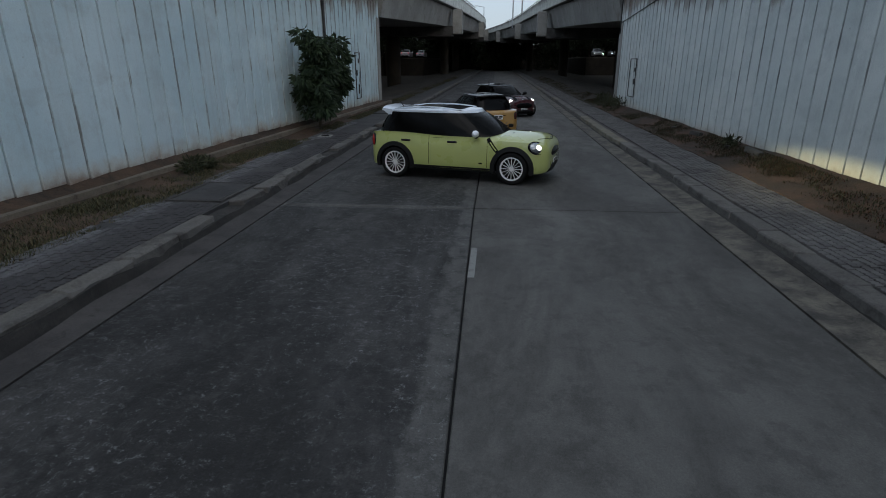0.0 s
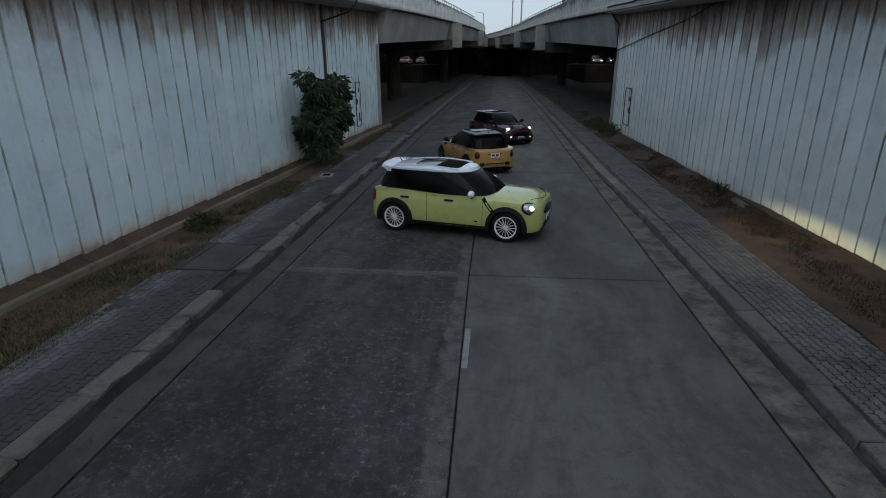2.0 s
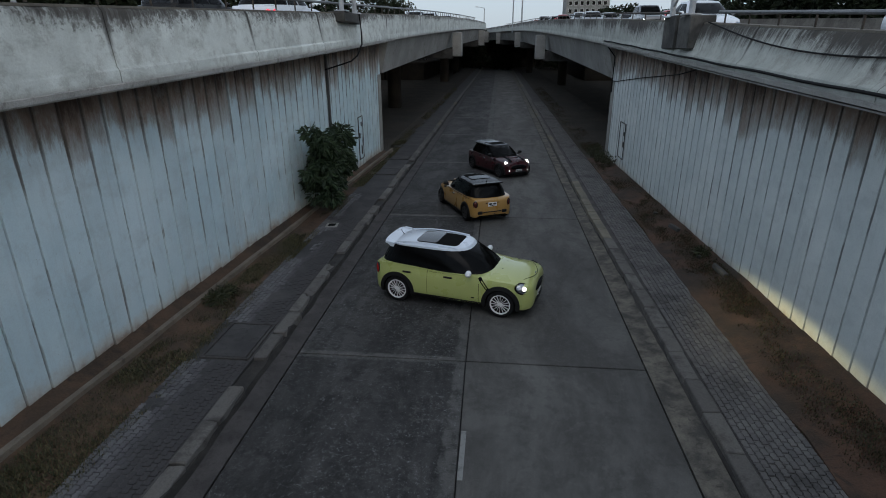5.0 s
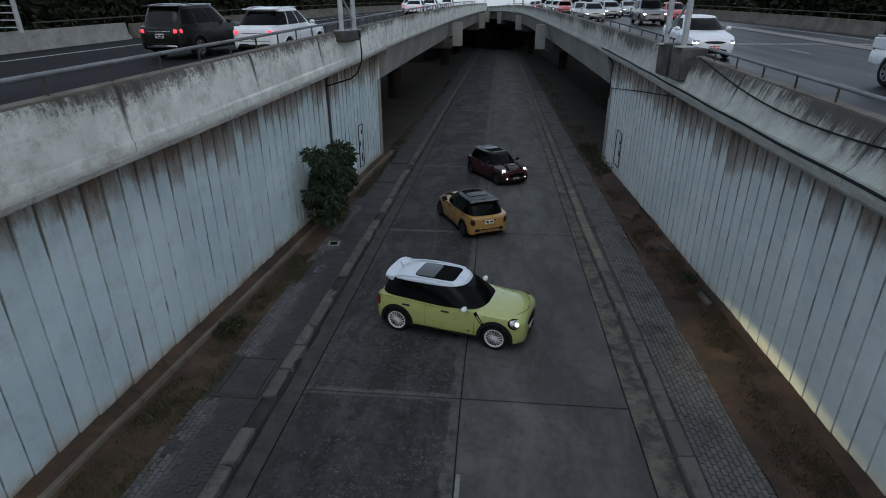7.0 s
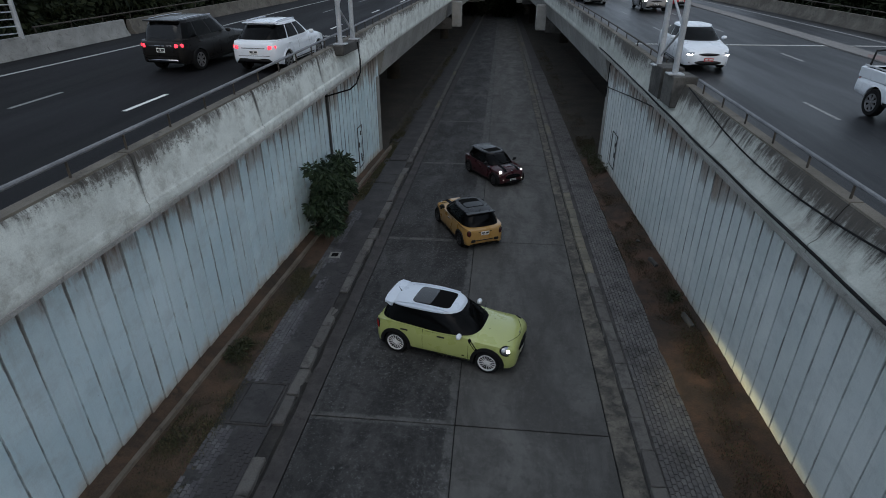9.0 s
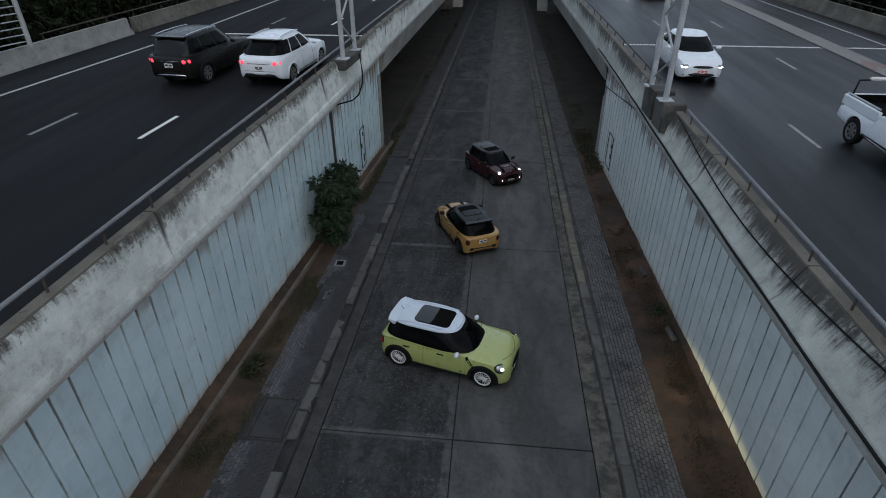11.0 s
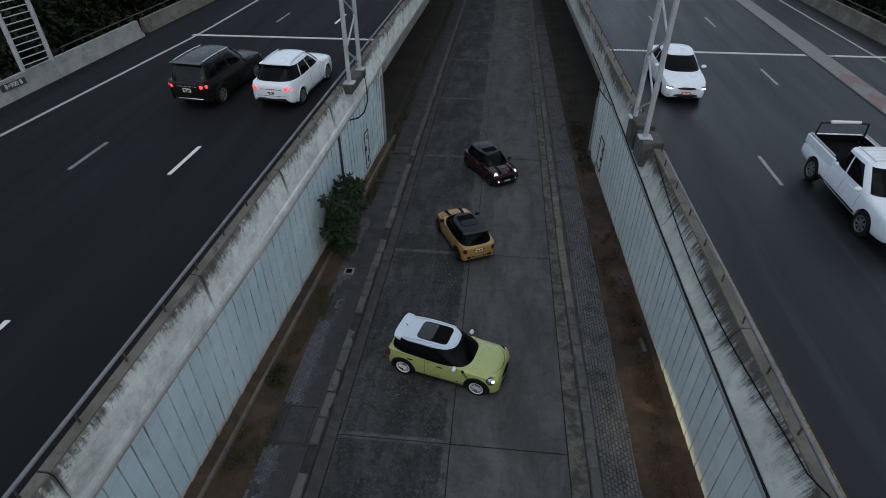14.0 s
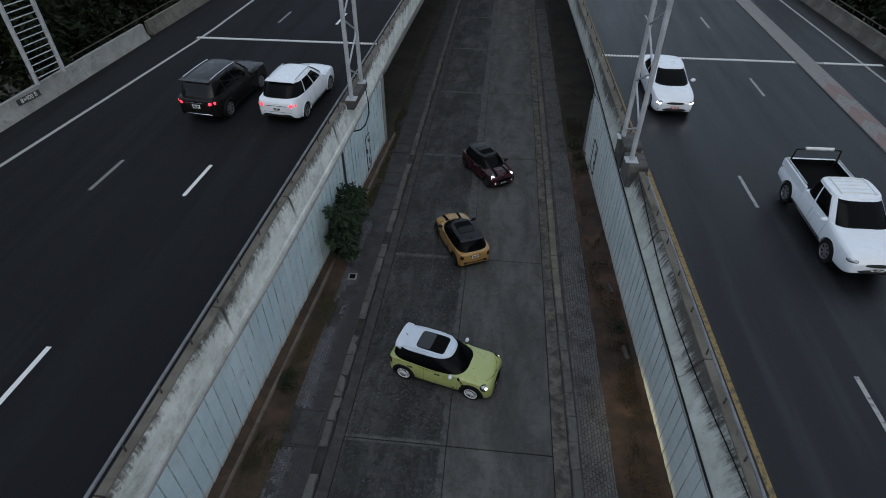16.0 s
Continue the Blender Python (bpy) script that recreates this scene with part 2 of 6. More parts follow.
def car_paint(name, colour, coat=1.0, metallic=0.0, dusty=0.10, shine=0.5):
    k = Mat(name)
    dust = k.noise(2.5, 5, 0.6)
    col = k.mix(k.ramp(dust, 0.3, 0.8, 0.0, dusty), colour, (0.25, 0.23, 0.2))
    return k.done(col, k.ramp(dust, 0.3, 0.7, 0.25, 0.36), Coat_Weight=coat, Coat_Roughness=0.035, Metallic=metallic, Specular_IOR_Level=shine)


M_WALL = wall_paint("wall_paint", ((0.575, 0.735, 0.795), (0.73, 0.865, 0.91)), 0.8, 0.75, 0.42)
M_WALL_E = wall_paint("wall_paint_east", ((0.635, 0.695, 0.69), (0.785, 0.825, 0.81)), 0.6, 0.7, 0.6)
M_PARAPET = parapet_concrete("parapet_concrete", False, (0.51, 0.54, 0.51), (0.70, 0.735, 0.695))
M_PARAPET_E = parapet_concrete("streaked_parapet_concrete", True, (0.365, 0.385, 0.355), (0.51, 0.53, 0.49))
M_CONC = speckled("old_concrete", (0.30, 0.295, 0.275), (0.42, 0.41, 0.39), 0.8, c=(0.17, 0.165, 0.15))
M_GIRDER = speckled("girder_concrete", (0.27, 0.265, 0.25), (0.38, 0.375, 0.355), 0.35, c=(0.19, 0.17, 0.145))
M_BARRIER = speckled("barrier_concrete", (0.25, 0.25, 0.238), (0.36, 0.36, 0.34), 0.9, c=(0.13, 0.125, 0.115))
M_BARRIER_OLD = speckled("old_barrier_concrete", (0.10, 0.088, 0.073), (0.18, 0.165, 0.14), 1.2, c=(0.055, 0.048, 0.042))
M_SLAB_L = slab_concrete("dark_slab", (0.031, 0.030, 0.0305), (0.088, 0.086, 0.084), (0.013, 0.0128, 0.013), 0.8, True)
M_SLAB_R = slab_concrete("grey_slab", (0.094, 0.093, 0.088), (0.140, 0.137, 0.130), (0.052, 0.050, 0.048), 0.65)
M_JOINT = plain("joint_tar", (0.012, 0.012, 0.013), 0.8)
M_TAN = speckled("tan_concrete", (0.16, 0.13, 0.10), (0.24, 0.20, 0.155), 1.4, c=(0.08, 0.06, 0.045))
M_COPING = speckled("coping_concrete", (0.125, 0.110, 0.088), (0.20, 0.18, 0.148), 0.8, c=(0.060, 0.053, 0.045), bump=0.4)
M_GUTTER_W = speckled("dark_gutter_concrete", (0.042, 0.039, 0.039), (0.076, 0.070, 0.068), 1.6, c=(0.024, 0.020, 0.020), bump=0.6)
M_GUTTER = speckled("gutter_concrete", (0.052, 0.049, 0.045), (0.172, 0.157, 0.130), 2.3, c=(0.030, 0.028, 0.026), bump=0.7)
def kerb_mat():
    k = Mat("kerb_concrete")
    col = k.mix(k.rand(), (0.108, 0.102, 0.097), (0.156, 0.149, 0.140))
    col = k.mix(k.ramp(k.noise(2.2, 7, 0.75), 0.46, 0.66, 0, 0.8), col, (0.050, 0.046, 0.044))
    col = k.mix(k.ramp(k.noise(0.16, 3, 0.5), 0.55, 0.68, 0, 0.55), col, (0.20, 0.175, 0.11))
    fine = k.noise(30.0, 5, 0.8)
    col = k.mix(k.ramp(fine, 0.3, 0.75, 0, 0.6), col, 0.4, "MULTIPLY")
    return k.done(col, 0.88, fine, 0.6, 0.02)


M_KERB = kerb_mat()
M_KERB_YELLOW = speckled("yellow_kerb_concrete", (0.135, 0.126, 0.104), (0.215, 0.194, 0.148), 1.9, c=(0.055, 0.052, 0.046), bump=0.5)
M_PATH = speckled("path_asphalt", (0.042, 0.040, 0.042), (0.076, 0.073, 0.072), 1.3, c=(0.028, 0.027, 0.028))
M_SOIL_E = speckled("dark_reddish_soil", (0.044, 0.031, 0.023), (0.108, 0.058, 0.038), 0.9, 0.95, 30, c=(0.026, 0.023, 0.016), bump=0.6, dist=0.03)
M_SOIL = speckled("reddish_soil", (0.060, 0.042, 0.030), (0.135, 0.080, 0.050), 0.7, 0.95, 30, c=(0.028, 0.024, 0.018), bump=0.6, dist=0.03)
# also on the pier columns, where its darkness stands in for shade
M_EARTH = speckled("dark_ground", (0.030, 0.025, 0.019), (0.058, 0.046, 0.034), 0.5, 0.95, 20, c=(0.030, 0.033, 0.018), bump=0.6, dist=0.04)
M_ASPHALT = asphalt("new_asphalt", (0.010, 0.010, 0.012), (0.015, 0.016, 0.017), 0.72)
M_ASPHALT_OLD = asphalt("worn_asphalt", (0.0055, 0.006, 0.0075), (0.020, 0.022, 0.025), 0.34)
M_LANE = worn_paint("lane_paint", (0.70, 0.70, 0.68), (0.12, 0.12, 0.12), 0.60)
M_EDGE = worn_paint("edge_paint", (0.36, 0.36, 0.35), (0.09, 0.09, 0.09), 0.56)
M_LANE_OLD = worn_paint("faded_lane_paint", (0.34, 0.34, 0.33), (0.08, 0.08, 0.08), 0.50)
M_DASH = worn_paint("faded_white_dash", (0.20, 0.205, 0.20), (0.11, 0.11, 0.11), 0.50)
M_YELLOW = worn_paint("yellow_edge_paint", (0.26, 0.18, 0.065), (0.08, 0.07, 0.055), 0.47)
M_MEDIAN = worn_paint("median_concrete", (0.21, 0.20, 0.19), (0.13, 0.12, 0.115), 0.48)
M_MEDIAN_RED = worn_paint("median_red", (0.22, 0.125, 0.115), (0.17, 0.145, 0.135), 0.42)
M_RAIL = speckled("dull_rail_steel", (0.15, 0.155, 0.165), (0.24, 0.245, 0.255), 2.0, 0.55, 40, bump=0.05)
M_STEEL = speckled("galvanised_steel", (0.40, 0.42, 0.44), (0.52, 0.54, 0.56), 2.0, 0.45, 40, bump=0.05)
M_RUST = speckled("rusty_steel", (0.045, 0.038, 0.032), (0.085, 0.07, 0.056), 3.0, 0.8, 40)
M_CABLE = plain("cable_black", (0.010, 0.010, 0.011), 0.7, Specular_IOR_Level=0.15)
# also on the pier crossbeams, as their shade under the deck
M_PLINTH = speckled("stained_plinth_shaded_beam", (0.055, 0.052, 0.048), (0.11, 0.105, 0.098), 1.2, c=(0.03, 0.029, 0.027))
M_PLINTH_E = speckled("streaked_plinth", (0.042, 0.040, 0.037), (0.115, 0.11, 0.10), 1.6, c=(0.030, 0.034, 0.031), bump=0.5)
M_DARK = plain("dark_stain_metal", (0.05, 0.05, 0.05), 0.7)
M_LEAF = leaf_mat("bush_leaf", (0.012, 0.026, 0.011), (0.036, 0.062, 0.026))
M_TREE = leaf_mat("tree_leaf", (0.010, 0.015, 0.008), (0.027, 0.035, 0.018), 0.1)
M_BARK = speckled("bark", (0.06, 0.045, 0.03), (0.11, 0.085, 0.06), 4.0)
M_GRASS = leaf_mat("dry_grass", (0.050, 0.045, 0.019), (0.140, 0.118, 0.055))
M_GRASS_E = leaf_mat("dark_dry_grass", (0.022, 0.022, 0.011), (0.062, 0.052, 0.028), 0.15)
M_LITTER = leaf_mat("dry_litter", (0.034, 0.018, 0.012), (0.110, 0.054, 0.030), 0.15)
M_KERB_FOOT = speckled("near_black_kerb_foot", (0.020, 0.019, 0.018), (0.044, 0.040, 0.037), 2.5, c=(0.055, 0.050, 0.045), bump=0.7)
M_WEED = leaf_mat("green_weed", (0.020, 0.027, 0.010), (0.062, 0.066, 0.028))
M_WHITE = plain("sign_white", (0.7, 0.7, 0.68), 0.6)
M_PLATE = plain("plate_white", (0.75, 0.75, 0.73), 0.5)
M_BLACKBAR = plain("plate_bar", (0.03, 0.03, 0.03), 0.6)
M_RED_PLATE = plain("red_plate", (0.5, 0.04, 0.04), 0.5)


# ---- building helpers ----
def part(name, bm, material, parent=None, label="", smooth=True):
    """Link a bmesh as one mesh object, under parent if given."""
    me = bpy.data.meshes.new(name)
    bm.to_mesh(me)
    bm.free()
    if not isinstance(material, (list, tuple)):
        material = [material]
    for m in material:
        me.materials.append(m)
    if smooth:
        me.polygons.foreach_set("use_smooth", [True] * len(me.polygons))
        me.set_sharp_from_angle(angle=radians(38))
    ob = new(name, me)
    if parent is not None:
        ob.parent = parent
    if label:
        ob["label"] = label
    return ob


def thing(name, m, label, category, group=""):
    ob = new(name)
    ob.empty_display_size = 0.2
    ob.matrix_world = m
    return tagged(ob, label, category, group)


def add_box(bm, x0, x1, y0, y1, z0, z1, bevel=0.0, m=None):
    r = bmesh.ops.create_cube(bm, size=1.0, matrix=Matrix.LocRotScale(((x0 + x1) / 2, (y0 + y1) / 2, (z0 + z1) / 2), None, (x1 - x0, y1 - y0, z1 - z0)))
    vs = r["verts"]
    if bevel:
        es = list({e for v in vs for e in v.link_edges})
        vs = bmesh.ops.bevel(bm, geom=es, offset=bevel, segments=1, affect="EDGES", profile=0.5)["verts"]
    if m is not None:
        bmesh.ops.transform(bm, matrix=m, verts=[v for v in vs if v.is_valid])
    return vs


def add_rod(bm, a, b, r0, r1=None, n=8):
    a, b = Vector(a), Vector(b)
    d = b - a
    q = d.to_track_quat("Z", "Y").to_matrix().to_4x4()
    bmesh.ops.create_cone(bm, cap_ends=True, segments=n, radius1=r0, radius2=r0 if r1 is None else r1, depth=d.length, matrix=Matrix.Translation((a + b) / 2) @ q)


def sweep(ys, prof, cap=True):
    """Loft the closed outline prof(y) -> [(x, z), ...] along y, with an attribute h: each outline's height from 0 to 1."""
    bm = bmesh.new()
    lay = bm.verts.layers.float.new("h")
    rings = []
    for y in ys:
        pts = prof(y)
        zs = [p[1] for p in pts]
        lo, hi = min(zs), max(zs)
        ring = []
        for x, z in pts:
            v = bm.verts.new((x, y, z))
            v[lay] = (z - lo) / max(hi - lo, 1e-6)
            ring.append(v)
        rings.append(ring)
    for a, b in zip(rings, rings[1:]):
        n = len(a)
        for i in range(n):
            j = (i + 1) % n
            bm.faces.new((a[i], a[j], b[j], b[i]))
    if cap:
        bm.faces.new(rings[0])
        bm.faces.new(rings[-1][::-1])
    bmesh.ops.recalc_face_normals(bm, faces=bm.faces)
    return bm


def tube(path, r, n=6):
    """A round cable or pipe along a list of points."""
    bm = bmesh.new()
    pts = [Vector(p) for p in path]
    rings = []
    for i, p in enumerate(pts):
        d = (pts[min(i + 1, len(pts) - 1)] - pts[max(i - 1, 0)]).normalized()
        side = d.cross(Vector((0, 0, 1)))
        side = side.normalized() if side.length > 1e-3 else Vector((1, 0, 0))
        up = side.cross(d)
        rings.append([bm.verts.new(p + r * (math.cos(k * math.tau / n) * side + math.sin(k * math.tau / n) * up)) for k in range(n)])
    for a, b in zip(rings, rings[1:]):
        for k in range(n):
            bm.faces.new((a[k], a[(k + 1) % n], b[(k + 1) % n], b[k]))
    bm.faces.new(rings[0])
    bm.faces.new(rings[-1][::-1])
    bmesh.ops.recalc_face_normals(bm, faces=bm.faces)
    return bm


def span(a, b, step):
    n = max(1, round((b - a) / step))
    return [a + (b - a) * i / n for i in range(n + 1)]


# ---- plan of the place ----
Y_END = 29.2            # abutments, where the retaining walls end
JOINT, SLAB = 8.95, 9.65  # cross joints of the lower road


def rise(y):
    """Height of the left carriageway, which climbs to a far crest."""
    if y < 29:
        return 5.87 + 0.044 * (y - 15)
    d = min(y, 165) - 29
    return 6.486 + 0.044 * d - 0.00016 * d * d


def deck_l(y):
    return rise(y)


def deck_r(y):
    return rise(y) - 0.27


def bend(y, start, k):
    """Both carriageways swing to the left far off."""
    return k * (y - start) ** 2 if y > start else 0.0


def edge_l(y):
    """Outer face of the left parapet."""
    return -5.76 + 0.036 * (y - 15) - bend(y, 100, 0.0018)


def edge_r(y):
    return 5.67 - 0.031 * (y - 15) - bend(y, 85, 0.0012)


def ease(a, b, y):
    t = min(1.0, max(0.0, (y - a) / (b - a)))
    return t * t * (3 - 2 * t)


def foot_l(y):
    """How far the foot of the left parapet stands proud of its top."""
    return 0.02 + 0.17 * ease(4, 13, y) * (1 - ease(20, 29, y))


def foot_r(y):
    return 0.02 + 0.34 * (1 - ease(8, 29, y))


def low_l(y):
    return edge_l(y) + foot_l(y)


def low_r(y):
    return edge_r(y) - foot_r(y)


def sink_r(y):
    """The right parapet grows lower down the ramp."""
    return 0.2 * (1 - ease(0, 29, y))


def wall_l(y):
    return -7.41 + 0.046 * y


def wall_r(y):
    return 6.78 - 0.030 * y


def bar_l(y):
    return -19.75 + 0.075 * (min(y, 85) - 15) - bend(y, 100, 0.0018)


def bar_r(y):
    return 21.0 - 0.055 * (min(y, 120) - 20) - bend(y, 85, 0.0012)


YS_ALL = span(-45, 29.2, 1.5) + span(31, 85, 3) + span(90, 200, 5)
YS_NEAR = span(-45, 29.2, 1.2)
YS_BRIDGE = span(29.2, 85, 2) + span(90, 200, 5)

# ground, lower road
bm = bmesh.new()
bmesh.ops.create_grid(bm, x_segments=40, y_segments=40, size=1500)
for v in bm.verts:
    v.co.z = -0.12
tagged(part("ground", bm, M_EARTH), "dark bare earth and scrub under and beside the flyover", "ground", kind="structure")

road = tagged(new("road"), "concrete slab road with tarred joints between retaining walls", "road", kind="structure")
bm = sweep(span(-45, 160, 5), lambda y: [(-4.18, -0.05), (3.62, -0.05), (3.62, -0.5), (-4.18, -0.5)])
part("road_bed", bm, M_JOINT, road, "dark tarred joint bed")


def slab_mesh(x0, x1, mat, skew=0.0):
    """One road slab; skew moves the near end of its edge on the centre joint."""
    bm = bmesh.new()
    add_box(bm, x0 + 0.010, x1 - 0.010, 0.018, SLAB - 0.018, -0.2, 0, 0.01)
    for v in bm.verts:
        if abs(v.co.x) < 1.0:
            v.co.x += skew * (1 - v.co.y / SLAB)
    me = bpy.data.meshes.new("slab")
    bm.to_mesh(me)
    bm.free()
    me.materials.append(mat)
    return me


slab_cols = [slab_mesh(-3.74, -0.335, M_SLAB_L), slab_mesh(-0.335, 3.12, M_SLAB_R)]
near_cols = [slab_mesh(-3.74, -0.338, M_SLAB_L, 0.13), slab_mesh(-0.338, 3.12, M_SLAB_R, 0.13)]
far_cols = [slab_mesh(-3.74, -0.12, M_SLAB_L), slab_mesh(-0.12, 3.12, M_SLAB_R)]
for k in range(-5, 14):
    y = JOINT + SLAB * k
    for me in (near_cols if k < 0 else slab_cols if k < 1 else far_cols):
        ob = new("slab", me)
        ob.parent, ob.location = road, (0, y, 0)
bm = sweep(span(-45, 160, 3), lambda y: [(-4.18, -0.4), (-4.18, 0.014), (-3.76, -0.004), (-3.76, -0.4)])
part("gutter", bm, M_GUTTER_W, road, "dark grey concrete gutter strip")
bm = sweep(span(-45, 160, 3), lambda y: [(3.14, -0.4), (3.14, -0.004), (3.40, -0.014), (3.62, 0.022), (3.62, -0.4)])
part("gutter", bm, M_GUTTER, road, "pale concrete gutter strip")
bm = bmesh.new()
add_box(bm, -0.285, -0.205, 5.82, 6.88, -0.01, 0.004)
part("painted_dash", bm, M_DASH, road, "faded white painted dash")


# ---- verges, kerbs and retaining walls ----
def wobble(y, s, a):
    return a * noise.noise(Vector((s, y * 0.6, s * 1.7)))


pavement_l = tagged(new("pavement"), "worn dark path with broken concrete kerb stones", "pavement", kind="structure")
bm = sweep(span(-45, 160, 0.8), lambda y: [(-5.72 + wobble(y, 3, 0.12), -0.3), (-5.72 + wobble(y, 3, 0.12), 0.17), (-5.1, 0.185), (-4.44, 0.175), (-4.44, -0.3)])
part("path", bm, M_PATH, pavement_l, "worn dark asphalt path")
pavement_r = tagged(new("pavement"), "narrow footpath of grey interlocking pavers", "pavement", kind="structure")
bm = sweep(span(-45, 160, 1.5), lambda y: [(3.80, -0.3), (3.80, 0.112), (5.06, 0.112), (5.06, -0.3)])
part("sand_bed", bm, M_GUTTER_W, pavement_r, "dark joint bed")

# kerb stones, each of its own; on the left they are uneven and chipped
rk = random.Random(11)


def broken(y):
    """Stretches of the western kerb whose stones are gone."""
    return 7.7 < y < 8.8 or 13.4 < y < 14.4 or 19.0 < y < 20.0 or 27 < y < 28


for side in (-1, 1):
    y = -6.0
    par = pavement_l if side < 0 else pavement_r
    while y < 62:
        ln = rk.uniform(0.93, 1.0)
        bm = bmesh.new()
        if side < 0 and broken(y + 0.5):
            y += ln
            bm.free()
            continue
        if side < 0:
            top = 0.20 + rk.choice((0.0, 0.0, 0.006, 0.01, -0.008, -0.012))
            add_box(bm, -0.14, 0.14 + rk.uniform(-0.02, 0.02), 0, ln - rk.choice((0.010, 0.015, 0.02, 0.06)), -0.2, top, 0.022)
            bmesh.ops.subdivide_edges(bm, edges=bm.edges[:], cuts=2, use_grid_fill=True)
            for v in bm.verts:
                if v.co.z > 0.02:
                    q = v.co * 4 + Vector((y * 1.3, 0, 0))
                    w = 0.022 * noise.noise(q) + 0.016 * noise.noise(q * 2.7)
                    v.co += Vector((w, w * 0.8, w))
                    chip = noise.noise(v.co * 2.2 + Vector((0, y * 2.1, 3.0)))
                    if chip > 0.25 and v.co.x > 0.02:
                        v.co += Vector((-0.05, 0, -0.05))
        else:
            add_box(bm, 3.64, 3.96, 0, ln - rk.choice((0.004, 0.006, 0.012)), -0.2, 0.15 + rk.uniform(-0.006, 0.006), 0.02)
            for v in bm.verts:
                if v.co.z > 0.05:
                    if v.co.x < 3.7:
                        v.co.x += 0.025
                    w = 0.018 * noise.noise(v.co * 3 + Vector((y, 2, 0)))
                    v.co += Vector((w, 0, w))
        painted = side > 0 and 15.6 < y < 23.5
        ob = part("kerb_stone", bm, M_KERB_YELLOW if painted else M_KERB, par, "kerb stone with traces of yellow paint" if painted else "")
        ob.location = (rk.uniform(-0.015, 0.015) - (0.12 * ease(8, 19, y) if side > 0 else 4.32), y, 0)
        ob.rotation_euler = (rk.uniform(-0.01, 0.01), rk.uniform(-0.03, 0.01), rk.uniform(-0.02, 0.02)) if side < 0 else (0, 0, 0)
        y += ln
    if side < 0:
        bm2 = sweep(span(-6, 62, 0.25), lambda y: [(-4.5, -0.2), (-4.5, 0.12 + wobble(y * 3, 31, 0.05)), (-4.165 + wobble(y * 4, 33, 0.04), 0.115 + wobble(y * 3, 32, 0.09)), (-4.13 + wobble(y * 2, 35, 0.05), 0.015), (-4.06, -0.2)])
        part("kerb_bed", bm2, M_KERB_FOOT, par, "dark crumbled bed of the kerb")
    else:
        bm2 = sweep(span(-6, 40, 0.2), lambda y: [(x - 0.12 * ease(8, 19, y), z) for x, z in ((3.615 + wobble(y * 4, 41, 0.04), -0.1), (3.625 + wobble(y * 4, 41, 0.04), 0.018), (3.67, 0.04 + wobble(y * 4, 42, 0.05)), (3.68, -0.1))])
        part("gutter_silt", bm2, M_KERB_FOOT, par, "near-black strip along the foot of the kerb")
    bm = sweep(span(62, 160, 4), lambda y: [(-4.46, -0.2), (-4.46, 0.2), (-4.17, 0.19), (-4.17, -0.2)] if side < 0 else [(3.48, -0.2), (3.54, 0.15), (3.96, 0.15), (3.96, -0.2)])
    part("kerb_run", bm, M_KERB, par, "long grey concrete kerb")


def verge_l(y):
    out = wall_l(y) - 0.1 if y < Y_END else -9.0
    w = wobble(y, 9, 0.05)
    low = -6.95 + 0.042 * y if y < Y_END else -6.2
    return [(out, -0.3), (out, 0.50 + w if y < Y_END else 0.4 + w), (low - 0.1, 0.34 + w), (low, 0.25 + w), (-6.0, 0.2 + w), (-5.66, 0.165), (-5.66, -0.3)]


def verge_r(y):
    out = wall_r(y) + 0.1 if y < Y_END else 9.0
    w = wobble(y, 14, 0.06)
    return [(5.0 + wobble(y * 2, 15, 0.10), -0.3), (5.0 + wobble(y * 2, 15, 0.10), 0.158), (5.3, 0.185 + 0.6 * w), (out - 0.5, 0.27 + w), (out, 0.38 + w), (out, -0.3)]


bm = sweep(span(29.15, 160, 3), verge_l)
tagged(part("verge", bm, M_EARTH), "dark bare earth beside the road under the flyover", "verge", kind="structure")
bm = sweep(span(29.15, 160, 3), verge_r)
tagged(part("verge", bm, M_EARTH), "dark bare earth beside the road under the flyover", "verge", kind="structure")
bm = sweep(span(-45, 29.15, 0.5), verge_l)
tagged(part("verge", bm, M_SOIL), "strip of reddish soil with dry grass at the wall foot", "verge", kind="structure")
bm = sweep(span(-45, 29.15, 0.5), verge_r)
tagged(part("verge", bm, M_SOIL_E), "strip of reddish bare soil with dry grass", "verge", kind="structure")
bm = sweep(span(-45, 30.2, 0.9), lambda y: [(-7.09 + 0.042 * y + wobble(y, 21, 0.02), 0.0), (-7.09 + 0.042 * y, 0.39 + wobble(y, 22, 0.025)), (-6.99 + 0.042 * y + wobble(y, 23, 0.02), 0.38), (-6.98 + 0.042 * y, 0.0)])
tagged(part("low_kerb", bm, M_TAN), "low weathered concrete kerb along the wall foot", "kerb", kind="structure")


